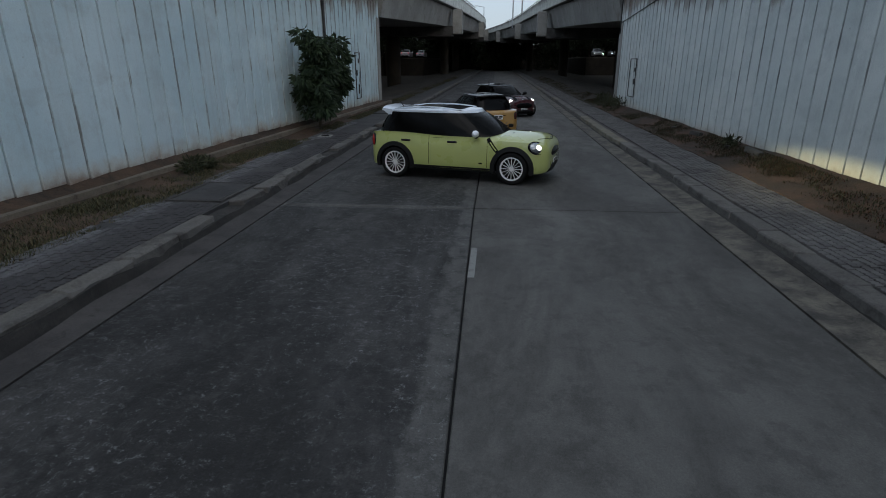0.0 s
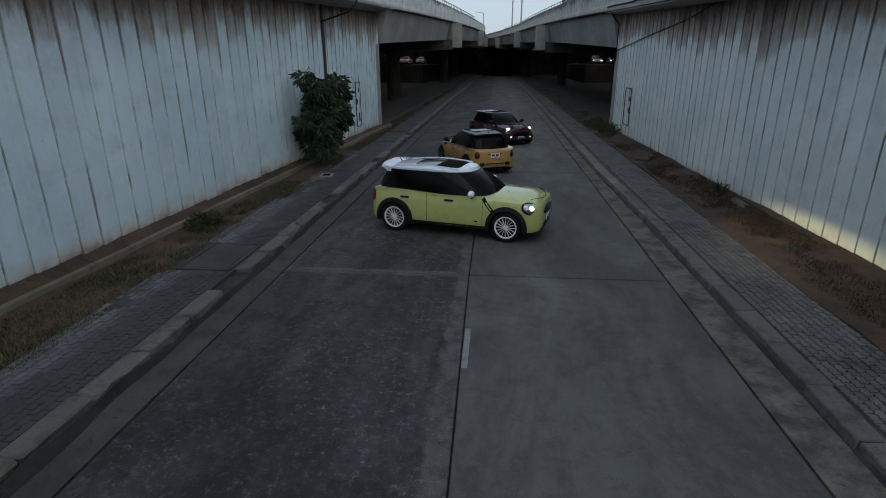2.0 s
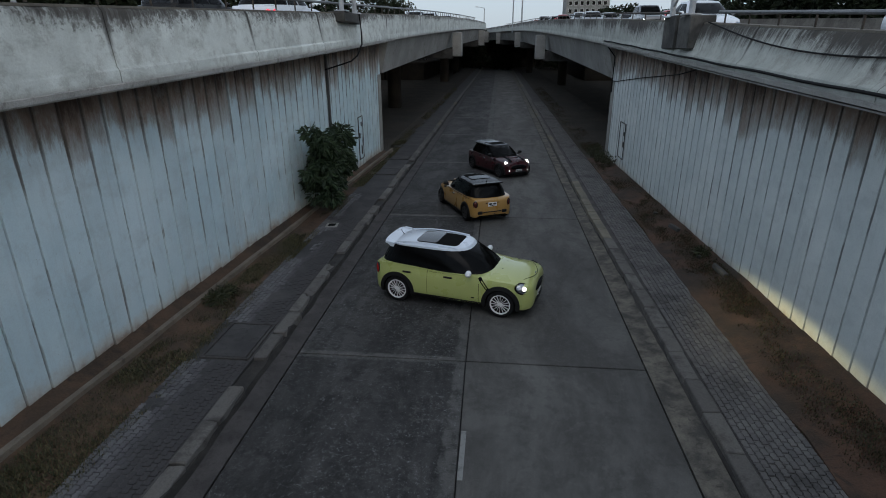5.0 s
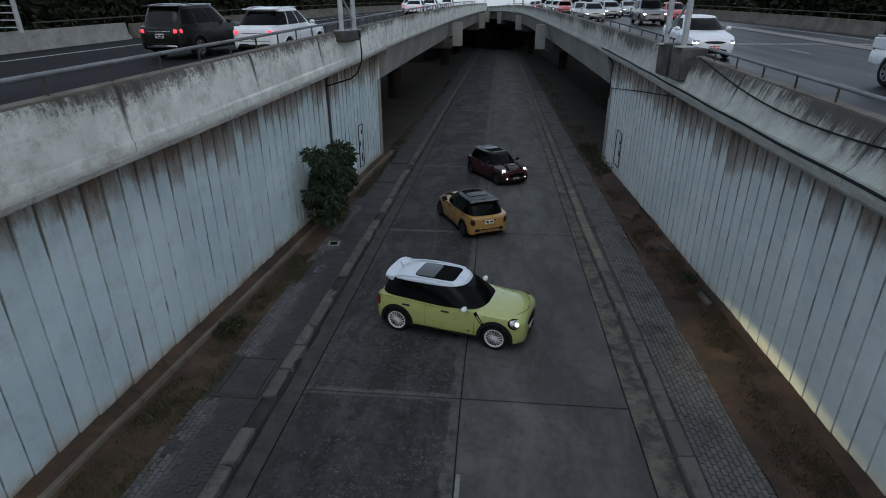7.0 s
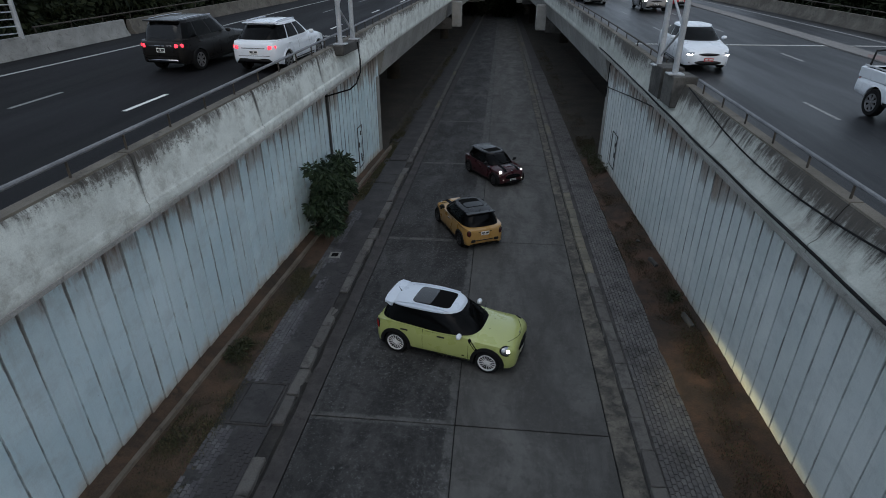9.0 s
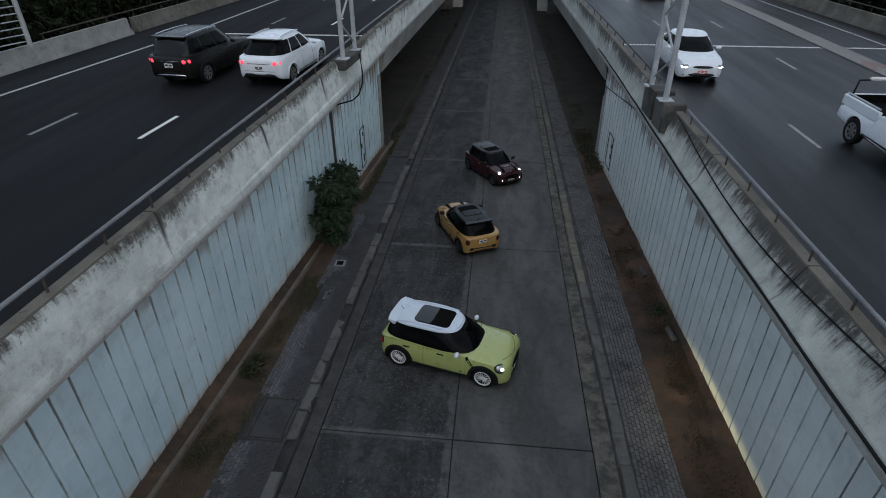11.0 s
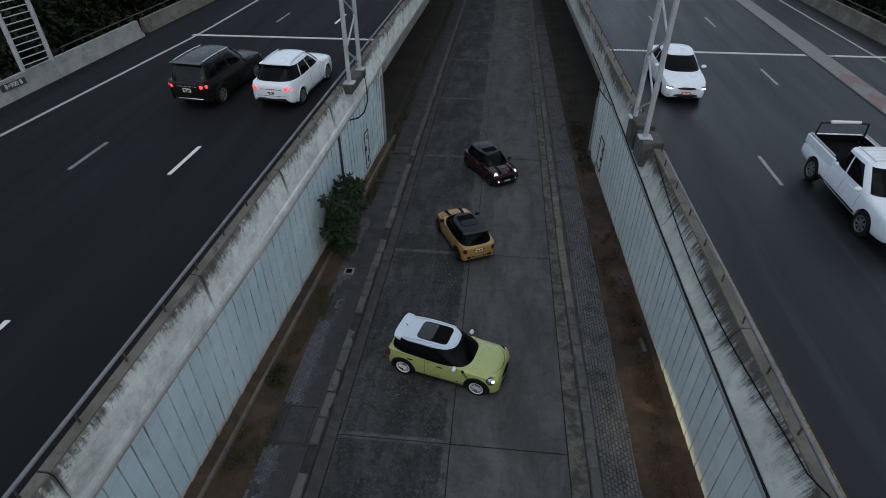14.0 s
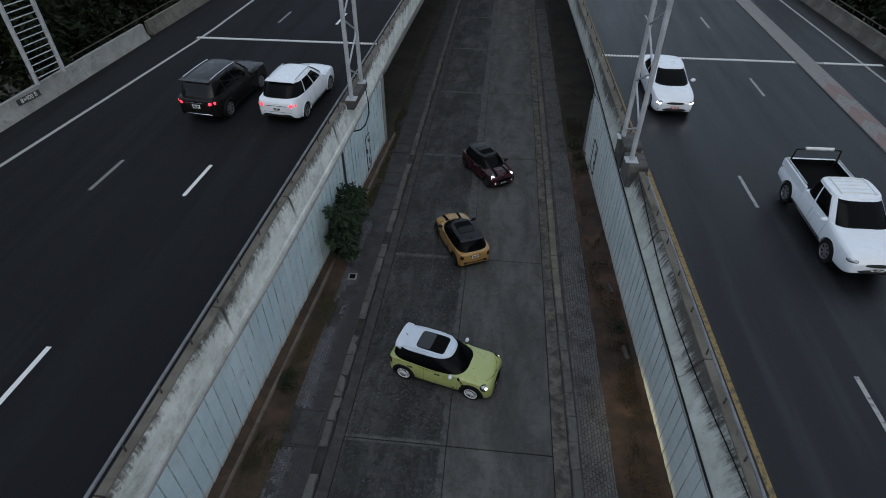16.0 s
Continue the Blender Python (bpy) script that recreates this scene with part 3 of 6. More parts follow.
def wall(name, face, deck, sgn, label):
    """Retaining wall: a backing with proud vertical concrete planks."""
    w = tagged(new(name), label, "wall", kind="structure")
    mat = M_WALL if sgn < 0 else M_WALL_E
    bm = sweep(YS_NEAR, lambda y: [(face(y) + sgn * 0.07, -0.3), (face(y) + sgn * 0.07, deck(y) - 0.3), (face(y) + sgn * 0.5, deck(y) - 0.3), (face(y) + sgn * 0.5, -0.3)])
    part("backing", bm, M_JOINT, w, "dark recessed joint backing")
    pitch, y_first = (0.4894, 5.735) if sgn < 0 else (0.4922, 11.645)
    bm = bmesh.new()
    add_box(bm, -0.06, 0.06, 0.009, pitch - 0.009, 0, 1)
    es = [e for e in bm.edges if abs(e.verts[0].co.z - e.verts[1].co.z) > 0.5]
    bmesh.ops.bevel(bm, geom=es, offset=0.006, segments=1, affect="EDGES")
    me = bpy.data.meshes.new("panel")
    bm.to_mesh(me)
    bm.free()
    me.materials.append(mat)
    rp = random.Random(name)
    y = y_first - pitch * math.floor((y_first + 8) / pitch)
    y1 = y
    z0 = 0.46 if sgn < 0 else 0.27
    while y < Y_END - 0.05:
        p = new("panel", me)
        p.parent = w
        p.location = (face(y) + sgn * (0.06 + rp.uniform(0, 0.008)), y, z0 + rp.uniform(-0.03, 0.03))
        p.scale = (1, min(1.0, (Y_END - y) / pitch), deck(y) - 0.36 - p.location.z)
        y += pitch
    bm = sweep(span(-45, y1, 2), lambda y: [(face(y), 0.1), (face(y), deck(y) - 0.36), (face(y) + sgn * 0.1, deck(y) - 0.36), (face(y) + sgn * 0.1, 0.1)])
    part("plank_run", bm, mat, w, "run of painted concrete planks")
    bm = bmesh.new()
    x = face(Y_END)
    add_box(bm, min(x, x + sgn * 13.5), max(x, x + sgn * 13.5), Y_END - 0.6, Y_END + 0.02, -0.3, deck(Y_END) - 2.05)
    part("abutment", bm, M_CONC, w, "grey concrete abutment")
    return w


wall("wall_west", wall_l, deck_l, -1, "pale blue-grey painted retaining wall of vertical concrete planks, rust-stained")
wall("wall_east", wall_r, deck_r, 1, "pale blue-grey painted retaining wall of vertical concrete planks, damp-stained")


# ---- carriageways ----
def parapet(name, edge, deck, sgn, label):
    """sgn points from the gap towards the traffic."""
    low, sink = (low_l, lambda y: -0.03) if sgn < 0 else (low_r, sink_r)
    under = -0.35 if sgn < 0 else -0.32

    def prof(y):
        x, z, a, t = edge(y), deck(y), low(y), deck(y) - sink(y)
        b = a + (x - a) * (0.22 if sgn < 0 else 0.30) + 0.012 * sgn
        zb = z - 0.045 if sgn < 0 else z + 0.02
        return [(a, z + under), (a, z - 0.10), (a + sgn * 0.012, z - 0.08), (b, zb), (x, t + 0.74), (x + sgn * 0.04, t + 0.80), (x + sgn * 0.24, t + 0.80), (x + sgn * 0.27, t + 0.76), (x + sgn * 0.29, z + 0.3), (x + sgn * 0.42, z + 0.02), (x + sgn * 0.42, z + under)]

    def cope(y):
        x, z = edge(y), deck(y) - sink(y)
        w = 0.012 * noise.noise(Vector((x, y * 0.9, 3.0)))
        return [(x + sgn * (0.035 + w), z + 0.79), (x + sgn * (0.04 + w), z + 0.828), (x + sgn * 0.25, z + 0.836), (x + sgn * 0.285, z + 0.78)]

    mat = M_PARAPET if sgn < 0 else M_PARAPET_E
    ob = tagged(new(name), label, "parapet", kind="structure")
    y0 = 8.3 - 4.8 * 11
    while y0 < 29:
        y1 = min(y0 + 4.8, 29.15)
        bm = sweep(span(y0 + 0.012, y1 - 0.012, 0.6), prof)
        for v in bm.verts:
            n = noise.noise(v.co * 0.9)
            v.co.x += 0.014 * n
            if v.co.z > deck(v.co.y) + 0.5:
                v.co.z += 0.02 * noise.noise(v.co * 2.3) - 0.008
        part("parapet_segment", bm, mat, ob)
        part("coping", sweep(span(y0 + 0.02, y1 - 0.02, 0.6), cope), M_COPING, ob, "brown-grey weathered top")
        y0 += 4.8
    ys = [29.165] + YS_BRIDGE[1:]
    bm = sweep(ys, prof)
    part("parapet_wall", bm, mat, ob)
    part("coping", sweep(ys, cope), M_COPING, ob, "brown-grey weathered top")
    part("drip_edge", sweep(YS_NEAR, lambda y: [(low(y) - sgn * 0.02, deck(y) + under - 0.03), (low(y) - sgn * 0.02, deck(y) + under + 0.05), (low(y) + sgn * 0.01, deck(y) + under + 0.07), (low(y) + sgn * 0.01, deck(y) + under - 0.03)]), M_CONC, ob, "stained drip edge at the parapet foot")
    return ob


def carriageway(name, edge, outer, deck, sgn, label):
    ob = tagged(new(name), label, "road", kind="structure")
    bm = sweep(YS_ALL, lambda y: [(edge(y) + sgn * 0.4, deck(y)), (outer(y), deck(y)), (outer(y), deck(y) - 0.38), (edge(y) + sgn * 0.4, deck(y) - 0.38)])
    part("asphalt", bm, M_ASPHALT if sgn < 0 else M_ASPHALT_OLD, ob)
    low = low_l if sgn < 0 else low_r
    bm = sweep(YS_NEAR, lambda y: [(low(y) + sgn * 0.03, deck(y) - 0.381), (edge(y) + sgn * 1.6, deck(y) - 0.381), (edge(y) + sgn * 1.6, deck(y) - 0.62), (low(y) + sgn * 0.03, deck(y) - 0.41)])
    part("overhang", bm, M_CONC, ob, "stained concrete overhang")
    bm = sweep(YS_BRIDGE, lambda y: [(edge(y) + sgn * 0.35, deck(y) - 0.4), (outer(y) - sgn * 0.35, deck(y) - 0.4), (outer(y) - sgn * 0.9, deck(y) - 2.0), (edge(y) + sgn * 0.75, deck(y) - 2.0)])
    part("girder", bm, M_GIRDER, ob, "stained concrete bridge girder")
    # fill behind the retaining wall, with an earth slope on the far side
    bm = sweep(YS_NEAR, lambda y: [(edge(y) + sgn * 1.7, deck(y) - 0.39), (outer(y), deck(y) - 0.39), (outer(y) + sgn * 9, -0.3), (edge(y) + sgn * 1.7, -0.3)])
    part("embankment", bm, M_EARTH, ob, "dark earth embankment")
    return ob


parapet("parapet_west", edge_l, deck_l, -1, "weathered concrete parapet streaked with black algae")
parapet("parapet_east", edge_r, deck_r, 1, "weathered concrete parapet streaked with black algae")
hw_l = carriageway("highway_west", edge_l, lambda y: bar_l(y) - 0.5, deck_l, -1, "dark asphalt carriageway climbing to a flyover")
hw_r = carriageway("highway_east", edge_r, lambda y: bar_r(y) + 0.5, deck_r, 1, "dark asphalt carriageway with a painted median strip")


def marking(par, deck, x0, x1, y0, y1, mat, name, label, drift=0.0, lift=0.004, xo=None):
    xo = xo or (lambda y: drift * (y - 15))
    bm = sweep(span(y0, y1, 1.0 if y1 - y0 < 40 else 2.0), lambda y: [(x0 + xo(y), deck(y) - 0.01), (x0 + xo(y), deck(y) + lift), (x1 + xo(y), deck(y) + lift), (x1 + xo(y), deck(y) - 0.01)])
    return part(name, bm, mat, par, label)


for k in range(-2, 9):
    y0 = 13.96 + 8.62 * k
    for x, m in ((-9.97, M_LANE), (-13.45, M_DASH)):
        marking(hw_l, deck_l, x - 0.07, x + 0.07, y0, y0 + 1.98, m, "lane_dash", "white lane dash", 0.055 if k < 8 else 0.04)
    y0 = 15.65 + 8.9 * k
    for x, m in ((9.72, M_LANE_OLD), (13.02, M_LANE_OLD)):
        marking(hw_r, deck_r, x - 0.06, x + 0.06, y0, y0 + 1.95, m, "lane_dash", "faded white lane dash", -0.02)
marking(hw_l, deck_l, -17.87, -17.7, -40, 84, M_EDGE, "edge_line", "white edge line", 0.0, xo=lambda y: 0.13 * (y - 15) if y < 29 else 1.82 + 0.055 * (y - 29))
marking(hw_l, deck_l, -6.58, -6.46, -40, 84, M_YELLOW, "edge_line", "worn yellow edge line", 0.036)
marking(hw_r, deck_r, 6.40, 6.54, -40, 84, M_YELLOW, "edge_line", "worn yellow edge line", -0.031)
marking(hw_r, deck_r, 19.55, 19.68, -40, 84, M_LANE_OLD, "edge_line", "faded white edge line", -0.04)
# painted median strip
marking(hw_r, deck_r, 15.9, 16.85, -40, 84, M_MEDIAN, "median_strip", "raised faded concrete median strip", -0.01, 0.05)
for k in range(-5, 3):
    y0 = 19.5 + 2.4 * k
    bm = bmesh.new()
    for s in (0, 1):
        ps = [(15.93, y0), (16.37, y0 + 0.7), (16.37, y0 + 1.9), (15.93, y0 + 1.2)]
        if s:
            ps = [(32.75 - x, y) for x, y in ps][::-1]
        f = bm.faces.new([bm.verts.new((x - 0.01 * (y - 15), y, deck_r(y) + 0.055)) for x, y in ps])
    r = bmesh.ops.extrude_face_region(bm, geom=bm.faces[:])
    bmesh.ops.translate(bm, verts=[g for g in r["geom"] if isinstance(g, bmesh.types.BMVert)], vec=(0, 0, -0.02))
    bmesh.ops.recalc_face_normals(bm, faces=bm.faces)
    part("chevron", bm, M_MEDIAN_RED, hw_r, "worn red painted chevron")

# bridge joints: a steel comb with pale teeth across each carriageway
for par, deck, x0, x1, yj in ((hw_l, deck_l, -16.3, -5.75, 28.45), (hw_r, deck_r, 5.75, 20.0, 28.75)):
    bm = bmesh.new()
    add_box(bm, x0, x1, yj - 0.16, yj + 0.16, deck(yj) - 0.05, deck(yj) + 0.006)
    part("bridge_joint", bm, M_LANE_OLD, par, "pale bridge expansion joint")
    bm = bmesh.new()
    n = int((x1 - x0) / 0.16)
    for i in range(n):
        x = x0 + (i + 0.2) * 0.16
        if par is hw_r and 15.7 < x < 17.1:
            continue
        add_box(bm, x, x + 0.1, yj - 0.1, yj + 0.1, deck(yj) - 0.02, deck(yj) + 0.014)
    tagged(part("joint_teeth", bm, M_WHITE, par, "row of white joint teeth"), kind="stuff")


def barrier(name, bar, deck, sgn, y0, y1, mat, label, high=0.78):
    ob = tagged(new(name), label, "barrier", kind="structure")
    ys = span(y0, y1, 1.5) if y1 < 40 else span(y0, y1, 2.5)
    bm = sweep(ys, lambda y: [(bar(y) + sgn * 0.42, deck(y) - 0.3), (bar(y), deck(y) - 0.3), (bar(y), deck(y) + 0.1), (bar(y) + sgn * 0.14, deck(y) + 0.28), (bar(y) + sgn * 0.2, deck(y) + high), (bar(y) + sgn * 0.38, deck(y) + high)])
    part("barrier_wall", bm, mat, ob)
    return ob


def guard_rail(name, xof, zof, y0, y1, step, r, mat, label, lean=0.0):
    ob = tagged(new(name), label, "railing", kind="structure")
    ys = span(y0, y1, 1.5)
    part("rail", tube([(xof(y), y, zof(y)) for y in ys], r, 8), mat, ob)
    bm = bmesh.new()
    add_rod(bm, (0, 0, -0.3), (0, 0, 0), 0.022)
    me = bpy.data.meshes.new("post")
    bm.to_mesh(me)
    bm.free()
    me.materials.append(M_RUST)
    y = y0 + 0.1
    while y < y1:
        p = new("post", me)
        p.parent, p.location = ob, (xof(y), y, zof(y) + 0.01)
        p.rotation_euler = (0, lean, 0)
        y += step
    return ob


barrier("barrier_west", bar_l, deck_l, -1, -40, 28.0, M_BARRIER, "pale concrete crash barrier")
barrier("barrier_west_far", lambda y: bar_l(y) - 0.15, deck_l, -1, 28.6, 190, M_BARRIER_OLD, "old brown stained concrete crash barrier", 0.7)
barrier("barrier_east", bar_r, deck_r, 1, -40, 190, M_BARRIER_OLD, "old brown stained concrete crash barrier", 0.75)
guard_rail("rail_west", lambda y: edge_l(y) - 0.16, lambda y: deck_l(y) + 1.16, -20, 84, 1.35, 0.038, M_RAIL, "thin dull grey steel pipe rail on rusty posts")
guard_rail("rail_east", lambda y: edge_r(y) + 0.13, lambda y: deck_r(y) + 1.09 - sink_r(y), -20, 15.6, 1.35, 0.038, M_RAIL, "thin dull grey steel pipe rail on rusty posts")
guard_rail("rail_east_far", lambda y: edge_r(y) + 0.2, lambda y: deck_r(y) + 1.05 - sink_r(y), 18.8, 120, 1.9, 0.03, M_RUST, "rusty steel pipe rail on posts")
guard_rail("rail_outer_west", lambda y: bar_l(y) - 0.3, lambda y: deck_l(y) + 1.05, 22.6, 120, 2.0, 0.03, M_RUST, "rusty steel pipe rail above the crash barrier")
guard_rail("rail_outer_east", lambda y: bar_r(y) + 0.3, lambda y: deck_r(y) + 1.05, -20, 120, 2.0, 0.03, M_RUST, "rusty steel pipe rail above the crash barrier")

# piers; crossbeams and columns take dark colours in place of the deck's shade
for yp in (56.5, 91.5, 126.5):
    for sgn, edge, deck, outer in ((-1, edge_l, deck_l, bar_l), (1, edge_r, deck_r, bar_r)):
        pier = thing("bridge_pier", pose(0, yp, 0), "grey concrete bridge pier with a broad crossbeam", "bridge pier", "piers under the flyover")
        x0 = edge(yp) - sgn * 0.75
        x1 = outer(yp) - sgn * 2.0
        zb = deck(yp) - 2.72
        bm = bmesh.new()
        add_box(bm, min(x0, x0 + sgn * 0.9), max(x0, x0 + sgn * 0.9), -0.75, 0.75, zb, zb + 2.2, 0.04)
        part("cap_end", bm, M_GIRDER, pier)
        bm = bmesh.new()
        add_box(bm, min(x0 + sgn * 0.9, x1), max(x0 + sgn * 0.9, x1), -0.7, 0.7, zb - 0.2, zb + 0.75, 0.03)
        part("crossbeam", bm, M_PLINTH, pier, "concrete crossbeam coloured dark in place of shade")
        for f in (0.62,):
            bm = bmesh.new()
            xc = x0 + (x1 - x0) * f
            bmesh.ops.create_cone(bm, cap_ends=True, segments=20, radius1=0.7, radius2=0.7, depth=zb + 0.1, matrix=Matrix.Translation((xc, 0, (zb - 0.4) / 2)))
            part("column", bm, M_EARTH, pier, "concrete column coloured near black in place of shade")


# ---- vehicles ----
M_GLASS = plain("dark_car_glass", (0.006, 0.0065, 0.007), 0.06, Specular_IOR_Level=0.18)
M_GLASS_PALE = plain("grey_car_glass", (0.012, 0.013, 0.015), 0.04, Coat_Weight=0.35)
M_BLACK = plain("black_trim", (0.010, 0.010, 0.0105), 0.5, Specular_IOR_Level=0.25)
M_GLOSS = plain("gloss_black", (0.0045, 0.0045, 0.005), 0.22, Specular_IOR_Level=0.12)
M_UNDER = plain("underbody", (0.005, 0.005, 0.005), 0.9, Specular_IOR_Level=0.08)
M_TYRE = plain("tyre_rubber", (0.009, 0.009, 0.0095), 0.85, Specular_IOR_Level=0.2)
M_RIM_PALE = plain("pale_rim", (0.80, 0.80, 0.80), 0.4)
M_RIM_DARK = plain("dark_rim", (0.05, 0.05, 0.052), 0.4, Metallic=0.5)
M_RIM_GREY = plain("grey_rim", (0.3, 0.3, 0.31), 0.35, Metallic=0.7)
M_CHROME = plain("chrome", (0.6, 0.6, 0.62), 0.12, Metallic=1.0)
M_HEAD = plain("lamp_glass", (0.36, 0.38, 0.40), 0.12, Metallic=0.8)
M_HEAD_ON = lamp("headlamp_glow", (1.0, 0.97, 0.9), 9.0)
M_HEAD_DIM = lamp("headlamp_soft_glow", (1.0, 0.98, 0.92), 1.6)
M_TAIL = plain("tail_lens", (0.34, 0.018, 0.016), 0.15, Coat_Weight=0.5)
M_TAIL_ON = lamp("tail_glow", (1.0, 0.045, 0.075), 1.6)
M_TAIL_DARK = plain("dark_tail_lens", (0.07, 0.012, 0.010), 0.15, Coat_Weight=0.4)
P_LIME = car_paint("lime_paint", (0.43, 0.475, 0.160))
P_ORANGE = car_paint("amber_paint", (0.41, 0.225, 0.055))
P_MAROON = car_paint("maroon_paint", (0.038, 0.005, 0.008), coat=0.5, dusty=0.02, shine=0.3)
P_WHITE = car_paint("white_paint", (0.80, 0.84, 0.89))
# white roof with the blue of the sky light put into its colour
P_ROOF = car_paint("sky_tinted_white_roof_paint", (0.64, 0.71, 0.80))
P_ROOF_DARK = car_paint("gloss_black_roof_paint", (0.006, 0.006, 0.007), coat=0.15, dusty=0.02, shine=0.2)
P_SILVER = car_paint("silver_paint", (0.42, 0.43, 0.43), metallic=0.5)
P_BLACK = car_paint("black_paint", (0.008, 0.007, 0.0065), 0.2, dusty=0.01, shine=0.2)
P_RED = car_paint("red_paint", (0.50, 0.025, 0.035))
P_GREY = car_paint("grey_paint", (0.13, 0.13, 0.135), metallic=0.4)


def smooth_at(xs, table):
    """Monotone cubic interpolation of a table of rows (x, values...) at xs."""
    t = np.array(table, float)
    x, v = t[:, 0], t[:, 1:]
    h = np.diff(x)[:, None]
    d = np.diff(v, axis=0) / h
    m = np.zeros_like(v)
    m[1:-1] = np.where(d[:-1] * d[1:] > 0, 2 * d[:-1] * d[1:] / np.where(np.abs(d[:-1] + d[1:]) < 1e-9, 1, d[:-1] + d[1:]), 0)
    m[0], m[-1] = d[0], d[-1]
    xs = np.clip(np.array(xs, float), x[0], x[-1])
    i = np.clip(np.searchsorted(x, xs) - 1, 0, len(x) - 2)
    s = ((xs - x[i]) / (x[i + 1] - x[i]))[:, None]
    hh = h[i]
    return v[i] * (1 + 2 * s) * (1 - s) ** 2 + m[i] * hh * s * (1 - s) ** 2 + v[i + 1] * s * s * (3 - 2 * s) + m[i + 1] * hh * s * s * (s - 1)


class Shape:
    """The surfaces of a car: a lofted lower body and a greenhouse above it. x forward, y left, z up, origin on the ground between the axles."""

    def __init__(self, stations, wheelbase, arch, wheel_z, house, wb_off=0.0):
        self.st, self.ax, self.arch, self.wz = stations, (wheelbase / 2 + wb_off, -wheelbase / 2 + wb_off), arch, wheel_z
        self.h = house  # dict: base (rear, front, half, z), top (rear, front, half, z), crown, nf, nr

    def section(self, x):
        zb, zt, wm, ct, crown = smooth_at([x], self.st)[0]
        lift = zb
        for a in self.ax:
            d = abs(x - a)
            if d < self.arch:
                lift = max(lift, self.wz + math.sqrt(self.arch ** 2 - d * d))
        return zb, zt, wm, ct, crown, min(lift, zt - 0.1)

    FR = ((0.0, 0.955), (0.06, 0.985), (0.25, 1.0), (0.48, 1.0), (0.66, 0.992), (0.82, 0.975), (0.93, 0.945))

    def side(self, x, z):
        """Half width of the lower body at x and height z."""
        zb, zt, wm, ct, crown, lift = self.section(x)
        f = (z - zb) / (zt - zb)
        return wm * float(np.interp(f, [a for a, _ in self.FR] + [1.0], [b for _, b in self.FR] + [ct]))

    def top(self, x, y):
        zb, zt, wm, ct, crown, lift = self.section(x)
        w = wm * ct
        return zt + crown * max(0.0, 1 - (y / w) ** 2)

    def body(self):
        x0, x1 = self.st[0][0], self.st[-1][0]
        xs = set(np.linspace(x0, x1, 46).tolist())
        for a in self.ax:
            for k in range(19):
                xs.add(a + self.arch * math.cos(math.pi * k / 18))
            xs.add(a + self.arch + 0.004)
            xs.add(a - self.arch - 0.004)
        xs |= {x0 + 0.015, x0 + 0.04, x1 - 0.015, x1 - 0.04}
        xs = [x for x in sorted(xs) if x0 <= x <= x1]
        bm = bmesh.new()
        rings = []
        for x in xs:
            zb, zt, wm, ct, crown, lift = self.section(x)
            half = [(wm * 0.9, lift)]
            for f, w in self.FR:
                z = max(zb + f * (zt - zb), lift + f * 0.02)
                half.append((wm * float(np.interp((z - zb) / (zt - zb), [a for a, _ in self.FR] + [1.0], [b for _, b in self.FR] + [ct])), z))
            half.append((wm * ct, zt))
            for g in (0.8, 0.55, 0.28):
                half.append((wm * ct * g, zt + crown * (1 - g * g)))
            ring = [bm.verts.new((x, 0, lift))] + [bm.verts.new((x, -y, z)) for y, z in half] + [bm.verts.new((x, 0, zt + crown))] + [bm.verts.new((x, y, z)) for y, z in half[::-1]]
            rings.append(ring)
        n = len(rings[0])
        for a, b in zip(rings, rings[1:]):
            for i in range(n):
                j = (i + 1) % n
                f = bm.faces.new((a[i], a[j], b[j], b[i]))
                f.material_index = 1 if i in (0, n - 1) else 0
        bm.faces.new(rings[0])
        bm.faces.new(rings[-1][::-1])
        bmesh.ops.recalc_face_normals(bm, faces=bm.faces)
        return bm

    def shell(self, th, v, out=0.0):
        """A point of the greenhouse: th round it (0 is the front, pi / 2 the left side), v from belt (0) to roof (1)."""
        (r0, f0, w0, z0), (r1, f1, w1, z1) = self.h["base"], self.h["top"]
        bow = self.h.get("bow", 0.05) * 4 * v * (1 - v)
        xr, xf = r0 + (r1 - r0) * v - bow * 0.6, f0 + (f1 - f0) * v + bow
        w = w0 + (w1 - w0) * v + bow * 0.5
        xc, a = (xr + xf) / 2, (xf - xr) / 2
        c, s = math.cos(th), math.sin(th)
        n = self.h.get("nf", 3.2) if c > 0 else self.h.get("nr", 5.0)
        p = Vector((xc + (a + out) * math.copysign(abs(c) ** (2 / n), c), (w + out) * math.copysign(abs(s) ** (2 / n), s), z0 + (z1 - z0) * v))
        return p

    def theta(self, v, fx, side):
        """The angle at which the outline of height v passes the share fx of its length, from the rear."""
        c = 2 * fx - 1
        n = self.h.get("nf", 3.2) if c > 0 else self.h.get("nr", 5.0)
        return side * math.acos(math.copysign(abs(c) ** (n / 2), c))

    def house(self):
        bm = bmesh.new()
        rings = [[bm.verts.new(self.shell(k * math.tau / 72, v)) for k in range(72)] for v in (-0.12, 0, 0.2, 0.4, 0.6, 0.8, 1.0)]
        for a, b in zip(rings, rings[1:]):
            for i in range(72):
                bm.faces.new((a[i], a[(i + 1) % 72], b[(i + 1) % 72], b[i]))
        bm.faces.new(rings[0][::-1])
        bm.faces.new(rings[-1])
        return bm

